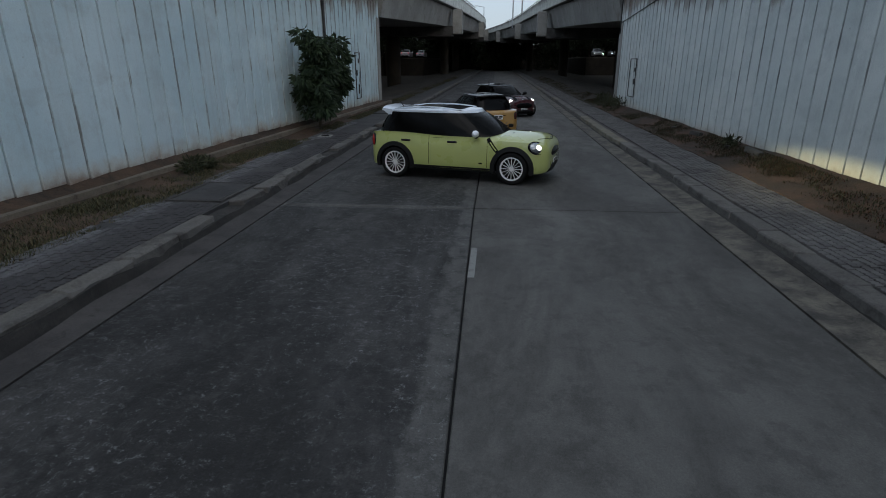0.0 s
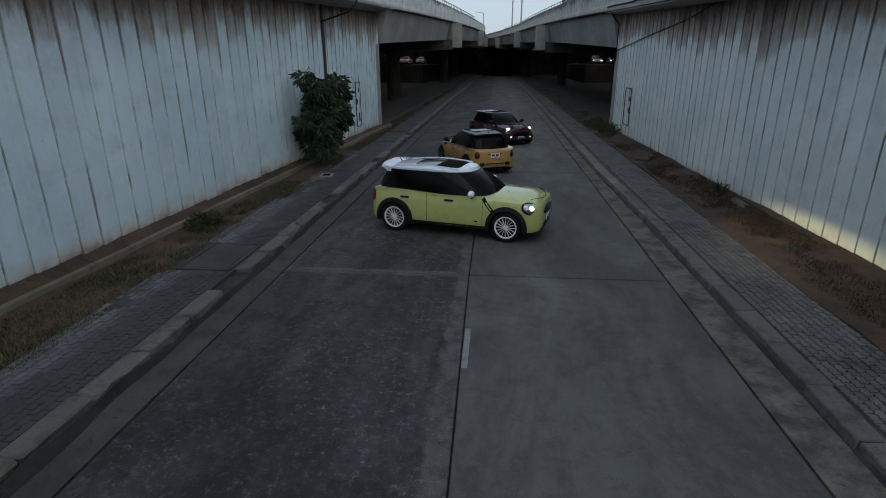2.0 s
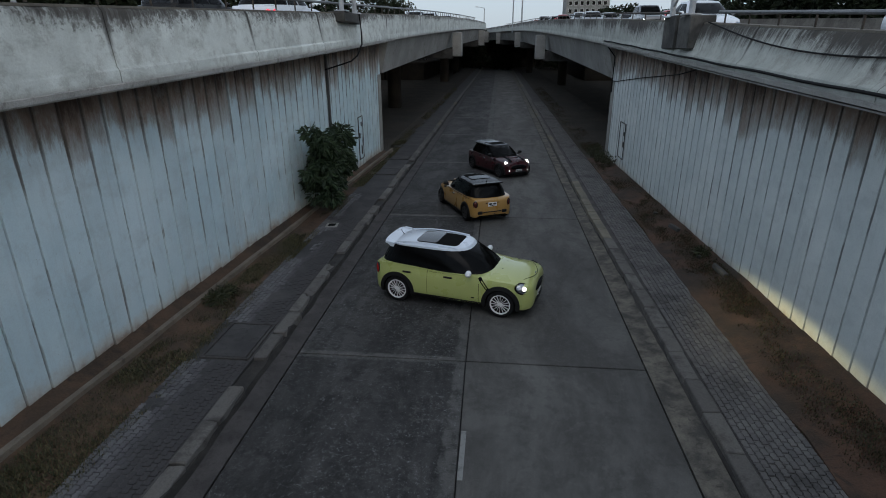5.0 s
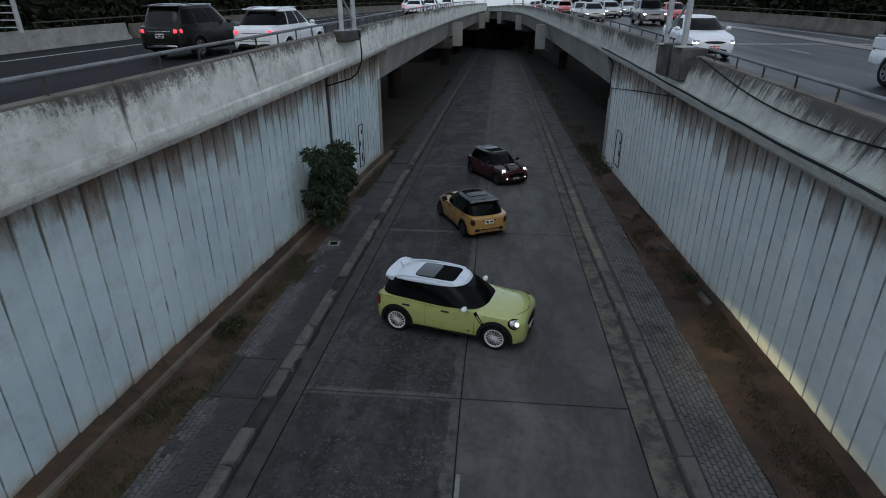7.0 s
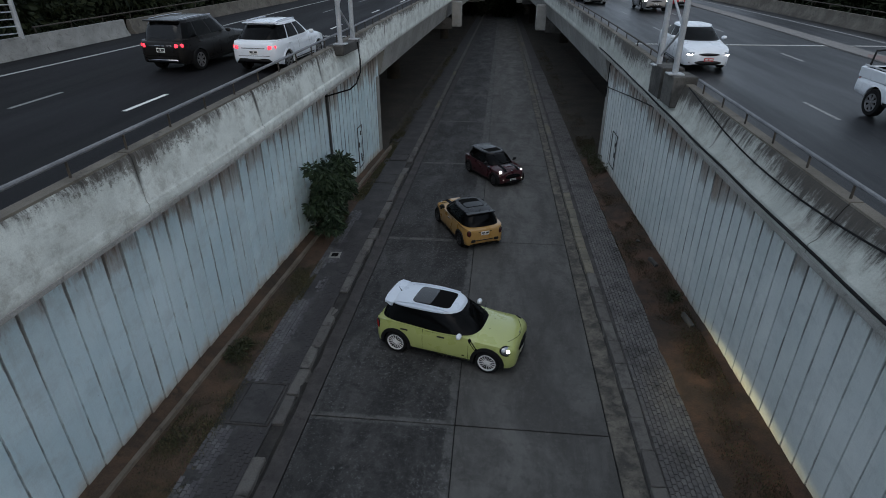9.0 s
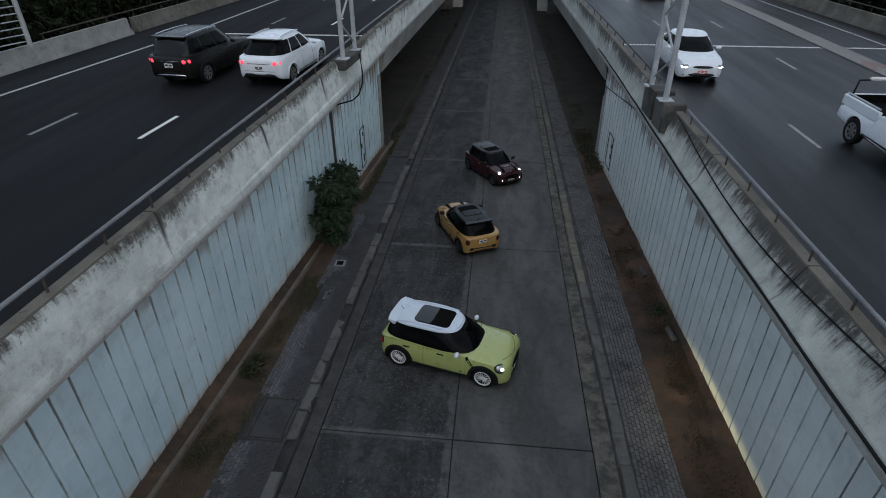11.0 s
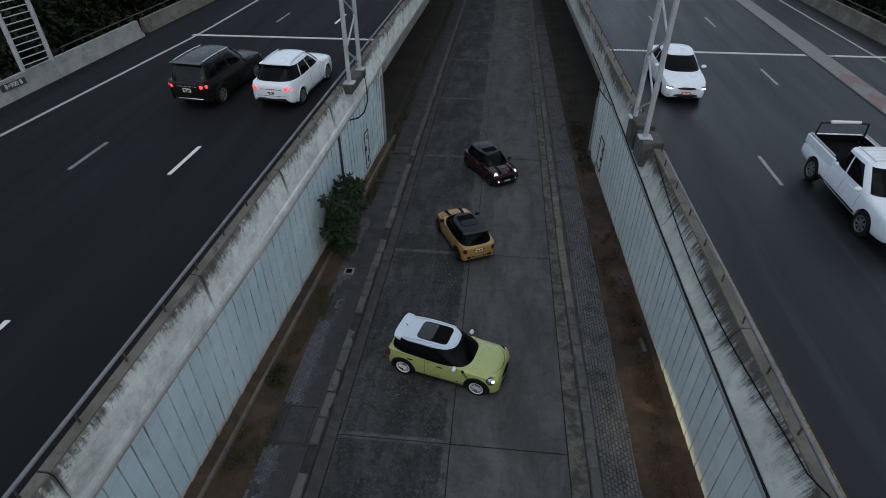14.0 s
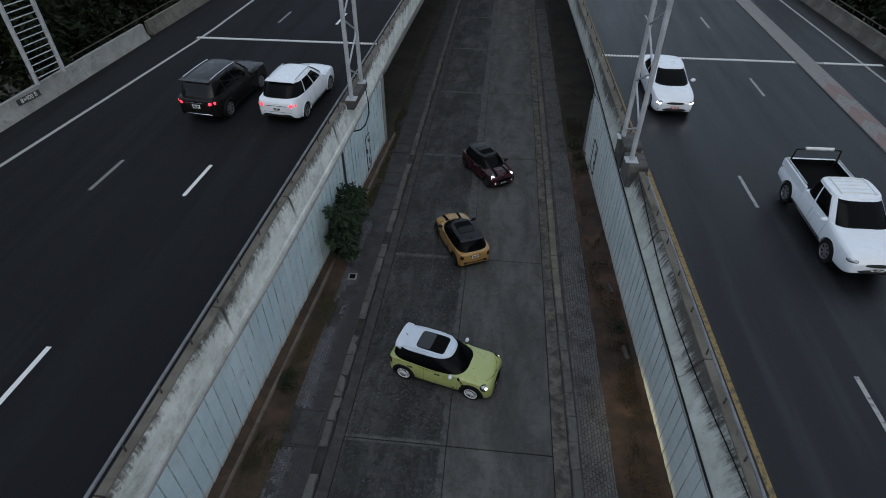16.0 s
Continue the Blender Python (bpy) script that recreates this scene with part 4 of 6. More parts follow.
    def patch(self, corners, out=0.006, nu=8, nv=6):
        """A pane on the greenhouse between four (theta, v) corners: bottom a, bottom b, top b, top a."""
        bm = bmesh.new()
        a, b, c, d = corners
        g = []
        for j in range(nv + 1):
            t = j / nv
            row = []
            for i in range(nu + 1):
                s = i / nu
                th = (a[0] * (1 - s) + b[0] * s) * (1 - t) + (d[0] * (1 - s) + c[0] * s) * t
                v = (a[1] * (1 - s) + b[1] * s) * (1 - t) + (d[1] * (1 - s) + c[1] * s) * t
                row.append(bm.verts.new(self.shell(th, v, out)))
            g.append(row)
        for j in range(nv):
            for i in range(nu):
                bm.faces.new((g[j][i], g[j][i + 1], g[j + 1][i + 1], g[j + 1][i]))
        bmesh.ops.solidify(bm, geom=bm.faces[:], thickness=0.004)
        bmesh.ops.recalc_face_normals(bm, faces=bm.faces)
        return bm

    def roof_z(self, x, y):
        r1, f1, w1, z1 = self.h["top"]
        xc, a = (r1 + f1) / 2, (f1 - r1) / 2
        d = min(1.0, abs((x - xc) / a) ** 2.6 * 0.8 + abs(y / w1) ** 2.6 * 0.8)
        return z1 + self.h["crown"] * (1 - d)

    def roof(self, over=0.03, drop=0.02):
        bm = bmesh.new()
        r1, f1, w1, z1 = self.h["top"]
        xc = (r1 + f1) / 2
        rings = []
        lower = [bm.verts.new(self.shell(k * math.tau / 72, 1 - drop * 4, 0.004)) for k in range(72)]
        rings.append(lower)
        for s in (1.0, 0.985, 0.93, 0.82, 0.65, 0.45, 0.22):
            ring = []
            for k in range(72):
                p = self.shell(k * math.tau / 72, 1.0, over if s == 1.0 else over * 0.9)
                x, y = xc + (p.x - xc) * s, p.y * s
                z = self.roof_z(x, y) + (0.0 if s == 1.0 else 0.012)
                ring.append(bm.verts.new((x, y, z)))
            rings.append(ring)
        for a, b in zip(rings, rings[1:]):
            for i in range(72):
                bm.faces.new((a[i], a[(i + 1) % 72], b[(i + 1) % 72], b[i]))
        bm.faces.new(rings[-1])
        bm.faces.new(rings[0][::-1])
        bmesh.ops.recalc_face_normals(bm, faces=bm.faces)
        return bm

    def roof_panel(self, x0, x1, w, lift=0.018, r=0.08):
        """A glass panel with rounded corners that follows the roof."""
        bm = bmesh.new()
        xc, a = (x0 + x1) / 2, (x1 - x0) / 2
        rings = []
        for s in (1.0, 0.97, 0.6, 0.25):
            ring = []
            for k in range(48):
                th = k * math.tau / 48
                c, q = math.cos(th), math.sin(th)
                x, y = xc + a * s * math.copysign(abs(c) ** 0.28, c), w * s * math.copysign(abs(q) ** 0.28, q)
                ring.append(bm.verts.new((x, y, self.roof_z(x, y) + (0.0 if s == 1.0 else lift))))
            rings.append(ring)
        for p, q in zip(rings, rings[1:]):
            for i in range(48):
                bm.faces.new((p[i], p[(i + 1) % 48], q[(i + 1) % 48], q[i]))
        bm.faces.new(rings[-1])
        bmesh.ops.recalc_face_normals(bm, faces=bm.faces)
        return bm


def lathe_y(profile, n=36):
    """Turn (radius, y) points round the y axis."""
    bm = bmesh.new()
    rings = [[bm.verts.new((r * math.cos(k * math.tau / n), y, r * math.sin(k * math.tau / n))) for k in range(n)] for r, y in profile]
    for a, b in zip(rings, rings[1:]):
        for i in range(n):
            bm.faces.new((a[i], a[(i + 1) % n], b[(i + 1) % n], b[i]))
    bmesh.ops.recalc_face_normals(bm, faces=bm.faces)
    return bm


def wheel_parts(car, x, y, r, rim_r, rim_mat, spokes, turn=0.0, rim_name="rim", width=0.215, twin=True):
    """A wheel under a car; its outer face looks away from the car's middle."""
    s = 1 if y > 0 else -1
    h = width / 2
    prof = [(rim_r, -h), (r - 0.03, -h), (r - 0.008, -h + 0.02), (r, -h + 0.05), (r, h - 0.05), (r - 0.008, h - 0.02), (r - 0.03, h), (rim_r + 0.012, h), (rim_r, h - 0.012), (rim_r, -h)]
    wheel = part("wheel", lathe_y(prof, 44), M_TYRE, car, "black tyre on its rim")
    wheel.matrix_basis = pose(x, y, r, 0, 0, turn + (0 if s > 0 else 180))
    bm = lathe_y([(rim_r * 0.99, h - 0.03), (rim_r * 1.0, h - 0.004), (rim_r * 0.91, h - 0.004), (rim_r * 0.88, h - 0.03)], 44)
    for k in range(spokes):
        a = k * math.tau / spokes
        w = min(0.02, 1.9 * rim_r / spokes * (0.17 if spokes > 10 else 0.26))
        for d in ((-0.35, 0.35) if (twin and spokes < 10) else (0,)):
            m = Matrix.Rotation(-a + d * 0.35, 4, "Y")
            add_box(bm, rim_r * 0.12, rim_r * 0.93, h - 0.036, h - 0.012, -w, w, 0, m)
    b2 = lathe_y([(0.001, h + 0.002), (rim_r * 0.12, h), (rim_r * 0.16, h - 0.02), (rim_r * 0.16, h - 0.07)], 20)
    me = bpy.data.meshes.new("hub")
    b2.to_mesh(me)
    b2.free()
    bm.from_mesh(me)
    bpy.data.meshes.remove(me)
    part("rim", bm, rim_mat, wheel, "multi-spoke rim")
    bm = lathe_y([(0.001, h - 0.085), (rim_r * 0.98, h - 0.085), (rim_r * 0.98, h - 0.03), (rim_r * 0.985, h - 0.03)], 28)
    part("brake_disc", bm, M_UNDER, wheel, "dark wheel well and brake disc")
    return wheel


def blob(sx, sy, sz, m=None, u=20, v=12):
    bm = bmesh.new()
    bmesh.ops.create_uvsphere(bm, u_segments=u, v_segments=v, radius=1.0, matrix=(m or Matrix()) @ Matrix.Diagonal((sx, sy, sz, 1)))
    return bm


def boxed(x0, x1, y0, y1, z0, z1, bevel=0.01, m=None):
    bm = bmesh.new()
    add_box(bm, x0, x1, y0, y1, z0, z1, bevel, m)
    return bm


def bar_on_side(shape, path, width, out=0.004, s=1):
    """A thin strip that follows the body side along (x, z) points."""
    bm = bmesh.new()
    prev = None
    for i, (x, z) in enumerate(path):
        x2, z2 = path[min(i + 1, len(path) - 1)]
        x1, z1 = path[max(i - 1, 0)]
        d = Vector((x2 - x1, z2 - z1)).normalized()
        nx, nz = -d.y * width / 2, d.x * width / 2
        row = [bm.verts.new((x + nx * k, s * (shape.side(x + nx * k, z + nz * k) + o), z + nz * k)) for k, o in ((-1, 0.0 - 0.01), (-1, out), (1, out), (1, -0.01))]
        if prev:
            for a in range(3):
                bm.faces.new((prev[a], prev[a + 1], row[a + 1], row[a]))
        prev = row
    bmesh.ops.recalc_face_normals(bm, faces=bm.faces)
    return bm


def arch_trim(shape, ax, r0, r1, s, out=0.022):
    bm = bmesh.new()
    prev = None
    for k in range(25):
        a = math.radians(-16 + 212 * k / 24)
        row = []
        for r, o in ((r0, -0.08), (r0, out), (r1, out * 0.7), (r1 + 0.012, -0.02)):
            x, z = ax + r * math.cos(a), max(shape.wz + r * math.sin(a), shape.section(ax + r * math.cos(a))[0] - 0.02)
            row.append(bm.verts.new((x, s * (shape.side(x, max(z, 0.3)) + o), z)))
        if prev:
            for i in range(3):
                bm.faces.new((prev[i], prev[i + 1], row[i + 1], row[i]))
        prev = row
    bmesh.ops.recalc_face_normals(bm, faces=bm.faces)
    return bm


def plate(car, x, z, rx, face, back=M_PLATE, w=0.34, h=0.15, tilt=0.0):
    """A number plate with plain bars in place of characters. face: +1 looks forward, -1 back."""
    m = Matrix.Translation((x, 0, z)) @ Matrix.Rotation(tilt, 4, "Y")
    p = part("number_plate", boxed(-0.008, 0.008, -w / 2, w / 2, -h / 2, h / 2, 0.003, m), back, car, "number plate with plain dark bars")
    for k, (a, b, c, d) in enumerate(((-0.42, -0.06, -0.1, 0.3), (0.06, 0.42, -0.1, 0.3), (-0.3, 0.3, -0.36, -0.22))):
        q = part("bar", boxed(face * 0.006, face * 0.0115, a * w, b * w, c * h, d * h, 0, m), M_BLACKBAR if back is M_PLATE else M_WHITE, p)


def front_pane(shape, v0, v1, spread0, spread1, n=10):
    return shape.patch(((-spread0, v0), (spread0, v0), (spread1, v1), (-spread1, v1)), nu=n)


def rear_pane(shape, v0, v1, sp0, sp1):
    return shape.patch(((math.pi - sp0, v0), (math.pi + sp0, v0), (math.pi + sp1, v1), (math.pi - sp1, v1)), nu=10)


def side_pane(shape, s, b0, b1, t0, t1, v0=0.08, v1=0.92):
    """A side window between shares of the length at its foot (b0, b1) and head (t0, t1)."""
    th = shape.theta
    return shape.patch(((th(v0, b0, s), v0), (th(v0, b1, s), v0), (th(v1, t1, s), v1), (th(v1, t0, s), v1)))


def fin(x0, x1, y, z):
    """A swept side plate under the spoiler's end."""
    bm = bmesh.new()
    out = [(x1, z - 0.10), (x1, z + 0.01), (x0, z + 0.035), (x0 + 0.02, z - 0.01), (x0 + 0.14, z - 0.10)]
    sides = [[bm.verts.new((x, y + d, q)) for x, q in out] for d in (-0.012, 0.012)]
    bm.faces.new(sides[0])
    bm.faces.new(sides[1][::-1])
    for i in range(5):
        j = (i + 1) % 5
        bm.faces.new((sides[0][j], sides[0][i], sides[1][i], sides[1][j]))
    bmesh.ops.recalc_face_normals(bm, faces=bm.faces)
    return bm


def mini(name, m, label, paint, roof_mat, big, rim_mat, spokes, lit, mirror_mat, steer=0.0):
    """A small rounded hatchback; big: the taller five-door with black wheel-arch cladding."""
    car = thing(name, m, label, "car", "three small hatchbacks on the lower road")
    if big:
        st = [(-1.97, 0.36, 0.88, 0.62, 0.90, 0.0), (-1.93, 0.29, 0.96, 0.75, 0.93, 0.0), (-1.80, 0.26, 1.0, 0.85, 0.96, 0.0), (-1.3, 0.24, 1.005, 0.888, 0.95, 0.0), (0.0, 0.24, 0.955, 0.885, 0.95, 0.0), (0.75, 0.24, 0.95, 0.88, 0.93, 0.01), (0.98, 0.24, 0.955, 0.88, 0.86, 0.06), (1.3, 0.24, 0.94, 0.875, 0.80, 0.075), (1.65, 0.24, 0.93, 0.865, 0.78, 0.08), (1.86, 0.25, 0.90, 0.825, 0.77, 0.07), (1.97, 0.27, 0.862, 0.765, 0.78, 0.055), (2.035, 0.29, 0.80, 0.705, 0.82, 0.04), (2.07, 0.35, 0.70, 0.635, 0.86, 0.02)]
        sh = Shape(st, 2.66, 0.375, 0.335, {"base": (-1.88, 1.08, 0.825, 0.97), "top": (-1.60, 0.36, 0.60, 1.45), "crown": 0.05, "nf": 3.0, "nr": 4.6, "bow": 0.045})
        r, rim, half, belt = 0.338, 0.247, 0.78, 0.98
    else:
        st = [(-1.86, 0.28, 0.80, 0.58, 0.90, 0.0), (-1.82, 0.22, 0.86, 0.70, 0.93, 0.0), (-1.68, 0.23, 0.90, 0.80, 0.96, 0.0), (-1.23, 0.19, 0.905, 0.845, 0.95, 0.0), (0.0, 0.18, 0.88, 0.842, 0.95, 0.0), (0.7, 0.18, 0.87, 0.838, 0.93, 0.01), (0.92, 0.18, 0.87, 0.838, 0.86, 0.05), (1.23, 0.18, 0.85, 0.835, 0.80, 0.07), (1.46, 0.18, 0.815, 0.79, 0.76, 0.08), (1.62, 0.18, 0.75, 0.71, 0.72, 0.075), (1.73, 0.2, 0.67, 0.60, 0.72, 0.05), (1.78, 0.26, 0.56, 0.50, 0.78, 0.03)]
        sh = Shape(st, 2.53, 0.345, 0.31, {"base": (-1.72, 0.98, 0.78, 0.90), "top": (-1.40, 0.26, 0.565, 1.345), "crown": 0.05, "nf": 3.0, "nr": 4.4, "bow": 0.045})
        r, rim, half, belt = 0.31, 0.225, 0.745, 0.9
    part("body", sh.body(), [paint, M_UNDER], car)
    part("greenhouse", sh.house(), M_GLOSS, car, "gloss black window pillars")
    part("windscreen", front_pane(sh, 0.06, 0.93, 0.92, 0.92), M_GLASS, car, "dark windscreen")
    part("rear_window", rear_pane(sh, 0.2, 0.88, 0.62, 0.62), M_GLASS, car, "dark rear window")
    for s in (1, -1):
        part("side_window", side_pane(sh, s, 0.47, 0.80, 0.47, 0.78), M_GLASS, car, "dark front side window")
        part("side_window", side_pane(sh, s, 0.17, 0.455, 0.15, 0.455) if big else side_pane(sh, s, 0.12, 0.455, 0.12, 0.455), M_GLASS, car, "dark rear side window")
    part("roof", sh.roof(), roof_mat, car, "white roof" if roof_mat is P_ROOF else "gloss black roof")
    r1, f1, w1, z1 = sh.h["top"]
    L1 = f1 - r1
    part("sunroof", sh.roof_panel(r1 + 0.30 * L1, f1 - 0.12 * L1, w1 * 0.74), M_UNDER, car, "open dark sunroof")
    part("sunroof_glass", sh.roof_panel(r1 + 0.31 * L1, r1 + 0.60 * L1, w1 * 0.70, 0.03), M_GLASS_PALE if big else M_GLASS, car, "dark glass panel slid over the rear of the sunroof")
    if big:
        for s in (1, -1):
            pts = [(r1 + L1 * f, s * w1 * 0.90, sh.roof_z(r1 + L1 * f, w1 * 0.90) + 0.02 + 0.035 * math.sin(math.pi * (f - 0.08) / 0.8)) for f in [0.08 + 0.8 * k / 12 for k in range(13)]]
            part("roof_rail", tube(pts, 0.016, 6), roof_mat, car, "white roof rail")
    # rear roof spoiler
    bm = bmesh.new()
    n = 12
    rows = []
    tail = r1 - (0.17 if big else 0.12)
    for i in range(n + 1):
        y = (-1 + 2 * i / n) * w1 * 1.03
        e = 1 - abs(y / (w1 * 1.03)) ** 4
        front, back = r1 + 0.12, tail + 0.05 * (1 - e)
        zf = z1 + 0.02 * e + 0.005
        zb2 = z1 + 0.015 + (0.06 if big else 0.02) * e
        rows.append([bm.verts.new(p) for p in ((front, y, zf), (back, y, zb2), (back - 0.01, y, zb2 - 0.03), (front, y, zf - 0.05))])
    for a, b in zip(rows, rows[1:]):
        for k in range(4):
            bm.faces.new((a[k], a[(k + 1) % 4], b[(k + 1) % 4], b[k]))
    bm.faces.new(rows[0])
    bm.faces.new(rows[-1][::-1])
    bmesh.ops.recalc_face_normals(bm, faces=bm.faces)
    sp = part("spoiler", bm, roof_mat, car, "rear roof spoiler")
    if big:
        for s in (1, -1):
            part("spoiler_fin", fin(tail + 0.05, r1 + 0.10, s * w1 * 1.0, z1), roof_mat, sp)
    bm = bmesh.new()
    add_rod(bm, (r1 + 0.13, 0, z1 + 0.02), (r1 + 0.03, 0, z1 + 0.16), 0.012, 0.004)
    part("aerial", bm, M_BLACK, car, "short black aerial")
    # wheels, arches, sills
    for i, ax in enumerate(sh.ax):
        for s in (1, -1):
            wheel_parts(car, ax, s * half, r, rim, rim_mat, spokes, steer if i == 0 else 0)
            part("arch_trim", arch_trim(sh, ax, sh.arch - 0.004, sh.arch + (0.085 if big else 0.045), s), M_BLACK, car, "black wheel-arch trim")
    for s in (1, -1):
        xa, xb = sh.ax[1] + sh.arch + 0.03, sh.ax[0] - sh.arch - 0.03
        part("sill", bar_on_side(sh, [(xa + (xb - xa) * k / 8, st[4][1] + 0.04) for k in range(9)], 0.08, 0.01, s), M_BLACK, car, "black sill")
        xd = sh.h["base"][0] + 0.455 * (sh.h["base"][1] - sh.h["base"][0])
        part("door_gap", bar_on_side(sh, [(xd + 0.02, z) for z in np.linspace(0.34, belt - 0.02, 7)], 0.009, 0.002, s), M_UNDER, car, "door seam")
        part("door_gap", bar_on_side(sh, [(0.80 if big else 0.72, z) for z in np.linspace(0.34, belt - 0.04, 7)], 0.009, 0.002, s), M_UNDER, car, "door seam")
        if not big:
            part("belt_trim", bar_on_side(sh, [(x, sh.section(x)[1] - 0.03) for x in np.linspace(-1.55, 0.85, 14)], 0.022, 0.003, s), M_CHROME, car, "chrome belt line trim")
        hx = (0.02, -1.05) if big else (-0.12,)
        for x in hx:
            z = belt - 0.14
            y = sh.side(x, z)
            part("door_handle", boxed(x - 0.11, x + 0.11, s * (y + 0.012) - 0.018, s * (y + 0.012) + 0.018, z - 0.022, z + 0.022, 0.012), M_BLACK if big else M_CHROME, car, "dark door handle" if big else "chrome door handle")
        # side scuttle
        part("side_scuttle", bar_on_side(sh, [(0.80, belt - 0.04), (0.88, belt - 0.14), (0.98, belt - 0.26), (1.05, belt - 0.33)] if big else [(0.74, belt - 0.10), (0.86, belt - 0.11), (0.94, belt - 0.13)], 0.075, 0.012, s), M_GLOSS, car, "black side scuttle")
        if big:
            part("scuttle_insert", bar_on_side(sh, [(0.86, belt - 0.11), (0.93, belt - 0.20), (1.0, belt - 0.28)], 0.026, 0.017, s), paint, car, "body-coloured bar in the scuttle")
            part("wing_badge", bar_on_side(sh, [(0.62, 0.42), (0.70, 0.42)], 0.03, 0.005, s), M_GLOSS, car, "small dark badge")
        # mirror
        mx, mz = (0.56, belt + 0.055) if big else (0.55, belt + 0.10)
        my = sh.h["base"][2] + 0.11
        mirror = part("mirror", blob(0.075, 0.115, 0.075, Matrix.Translation((mx, s * my, mz))), mirror_mat, car, "rounded door mirror")
        part("mirror_stalk", boxed(mx - 0.03, mx + 0.03, s * (my - 0.07) - 0.07, s * (my - 0.07) + 0.07, mz - 0.10, mz - 0.04, 0.015), M_BLACK, mirror)
        # head lamps
        hx, hy, hz = (1.80, 0.735, 0.76) if big else (1.53, 0.60, 0.675)
        rot = Matrix.Translation((hx, s * hy, hz)) @ Matrix.Rotation(radians(s * (52 if big else 32)), 4, "Z") @ Matrix.Rotation(radians(-26 if big else -38), 4, "Y") @ Matrix.Rotation(radians(s * 16 if big else 0), 4, "X") @ Matrix.Translation((0.016 if big else 0.0, 0, 0))
        hl = part("headlight", blob(0.09, 0.185, 0.132, rot) if big else blob(0.085, 0.135, 0.165, rot), M_HEAD, car, "oval clear headlight")
        part("bezel", lathe_x(rot @ Matrix.Translation((0.03, 0, 0)), 0.183 if big else 0.137, 0.130 if big else 0.167, 0.05, 0.012 if big else 0.022), M_GLOSS if big else M_CHROME, hl, "lamp ring")
        if lit:
            part("bulb", blob(0.02, 0.058, 0.056, rot @ Matrix.Translation((0.086, -s * 0.02, -0.005))) if big else blob(0.045, 0.10, 0.105, rot @ Matrix.Translation((0.058, 0, -0.01))), M_HEAD_ON if lit > 1 else M_HEAD_DIM, hl, "glowing headlight bulb")
        if lit > 1:
            fx = st[-1][0] - 0.12
            part("fog_light", blob(0.03, 0.05, 0.05, Matrix.Translation((fx + 0.085, s * 0.50, 0.38))), M_HEAD_ON, car, "glowing fog light")
        # tail lamps
        tx, ty, tz = (-1.875, 0.775, 0.80) if big else (-1.815, 0.655, 0.70)
        rot = Matrix.Translation((tx, s * ty, tz)) @ Matrix.Rotation(radians(s * (132 if big else 154)), 4, "Z")
        tl = part("tail_light", blob(0.042, 0.080, 0.140, rot) if big else blob(0.045, 0.072, 0.118, rot), M_TAIL if big else M_TAIL_DARK, car, "red tail light" if big else "dark red oval tail light")
        part("bezel", lathe_x(rot, 0.082 if big else 0.076, 0.142 if big else 0.122, 0.05, 0.014 if big else 0.020), M_BLACK, tl, "black lamp ring")
    # nose
    nx = st[-1][0]
    zg = st[-1][1] + 0.20
    part("grille", blob(0.17, 0.60, 0.125, Matrix.Translation((nx - 0.115, 0, zg + 0.10))) if big else blob(0.09, 0.50, 0.13, Matrix.Translation((nx - 0.04, 0, zg + 0.055))), M_GLOSS, car, "black grille")
    part("grille_bar", tube([(nx + 0.035 - 0.11 * (k / 6) ** 2, 0.42 * k / 6, zg + 0.075) for k in range(-6, 7)], 0.012, 6), M_CHROME, car, "chrome grille bar")
    part("lower_intake", blob(0.10, 0.54, 0.085, Matrix.Translation((nx - 0.06, 0, st[-1][1] + 0.015))), M_BLACK, car, "black lower intake")
    part("front_lip", blob(0.16, 0.62, 0.03, Matrix.Translation((nx - 0.16, 0, st[-3][1] - 0.015))), M_BLACK, car, "black front lip")
    if big:
        part("bonnet_gap", tube([(2.0 - 0.20 * (q / 8) ** 2, 0.56 * q / 8, sh.top(2.0 - 0.20 * (q / 8) ** 2, 0.56 * q / 8) + 0.001) for q in range(-8, 9)], 0.006, 5), M_UNDER, car, "bonnet seam")
        for s in (1, -1):
            part("fog_light", blob(0.035, 0.055, 0.055, Matrix.Translation((nx - 0.085, s * 0.56, 0.47))), M_HEAD, car, "clear fog light")
            part("washer_jet", blob(0.012, 0.016, 0.008, Matrix.Translation((1.22, s * 0.26, sh.top(1.22, 0.26) + 0.004))), M_BLACK, car)
    part("badge", blob(0.012, 0.05, 0.022, Matrix.Translation((nx - 0.10, 0, sh.top(nx - 0.10, 0) + 0.005))), M_CHROME, car, "small plain badge")
    if not big:
        sc = boxed(1.15, 1.38, -0.24, 0.24, sh.top(1.25, 0) - 0.03, sh.top(1.25, 0) + 0.022, 0.02)
        part("bonnet_scoop", sc, paint, car, "low bonnet scoop")
    for s in (1, -1):
        if not big:
            p = [(x, s * 0.34 + s * 0.05 * (x - 1.0), sh.top(x, 0.36) + 0.004) for x in np.linspace(0.95, 1.66, 8)]
            bm = bmesh.new()
            prev = None
            for q in p:
                row = [bm.verts.new((q[0], q[1] + d, sh.top(q[0], abs(q[1] + d)) + 0.004)) for d in (-0.075, -0.025, 0.025, 0.075)]
                if prev:
                    for k in range(3):
                        bm.faces.new((prev[k], prev[k + 1], row[k + 1], row[k]))
                prev = row
            bmesh.ops.solidify(bm, geom=bm.faces[:], thickness=0.006)
            part("bonnet_stripe", bm, M_GLOSS, car, "black bonnet stripe")
        bm = bmesh.new()
        add_rod(bm, (0.92, s * 0.05, belt + 0.10), (0.80, s * 0.05 - 0.55 * s + 0.3, belt + 0.135), 0.01)
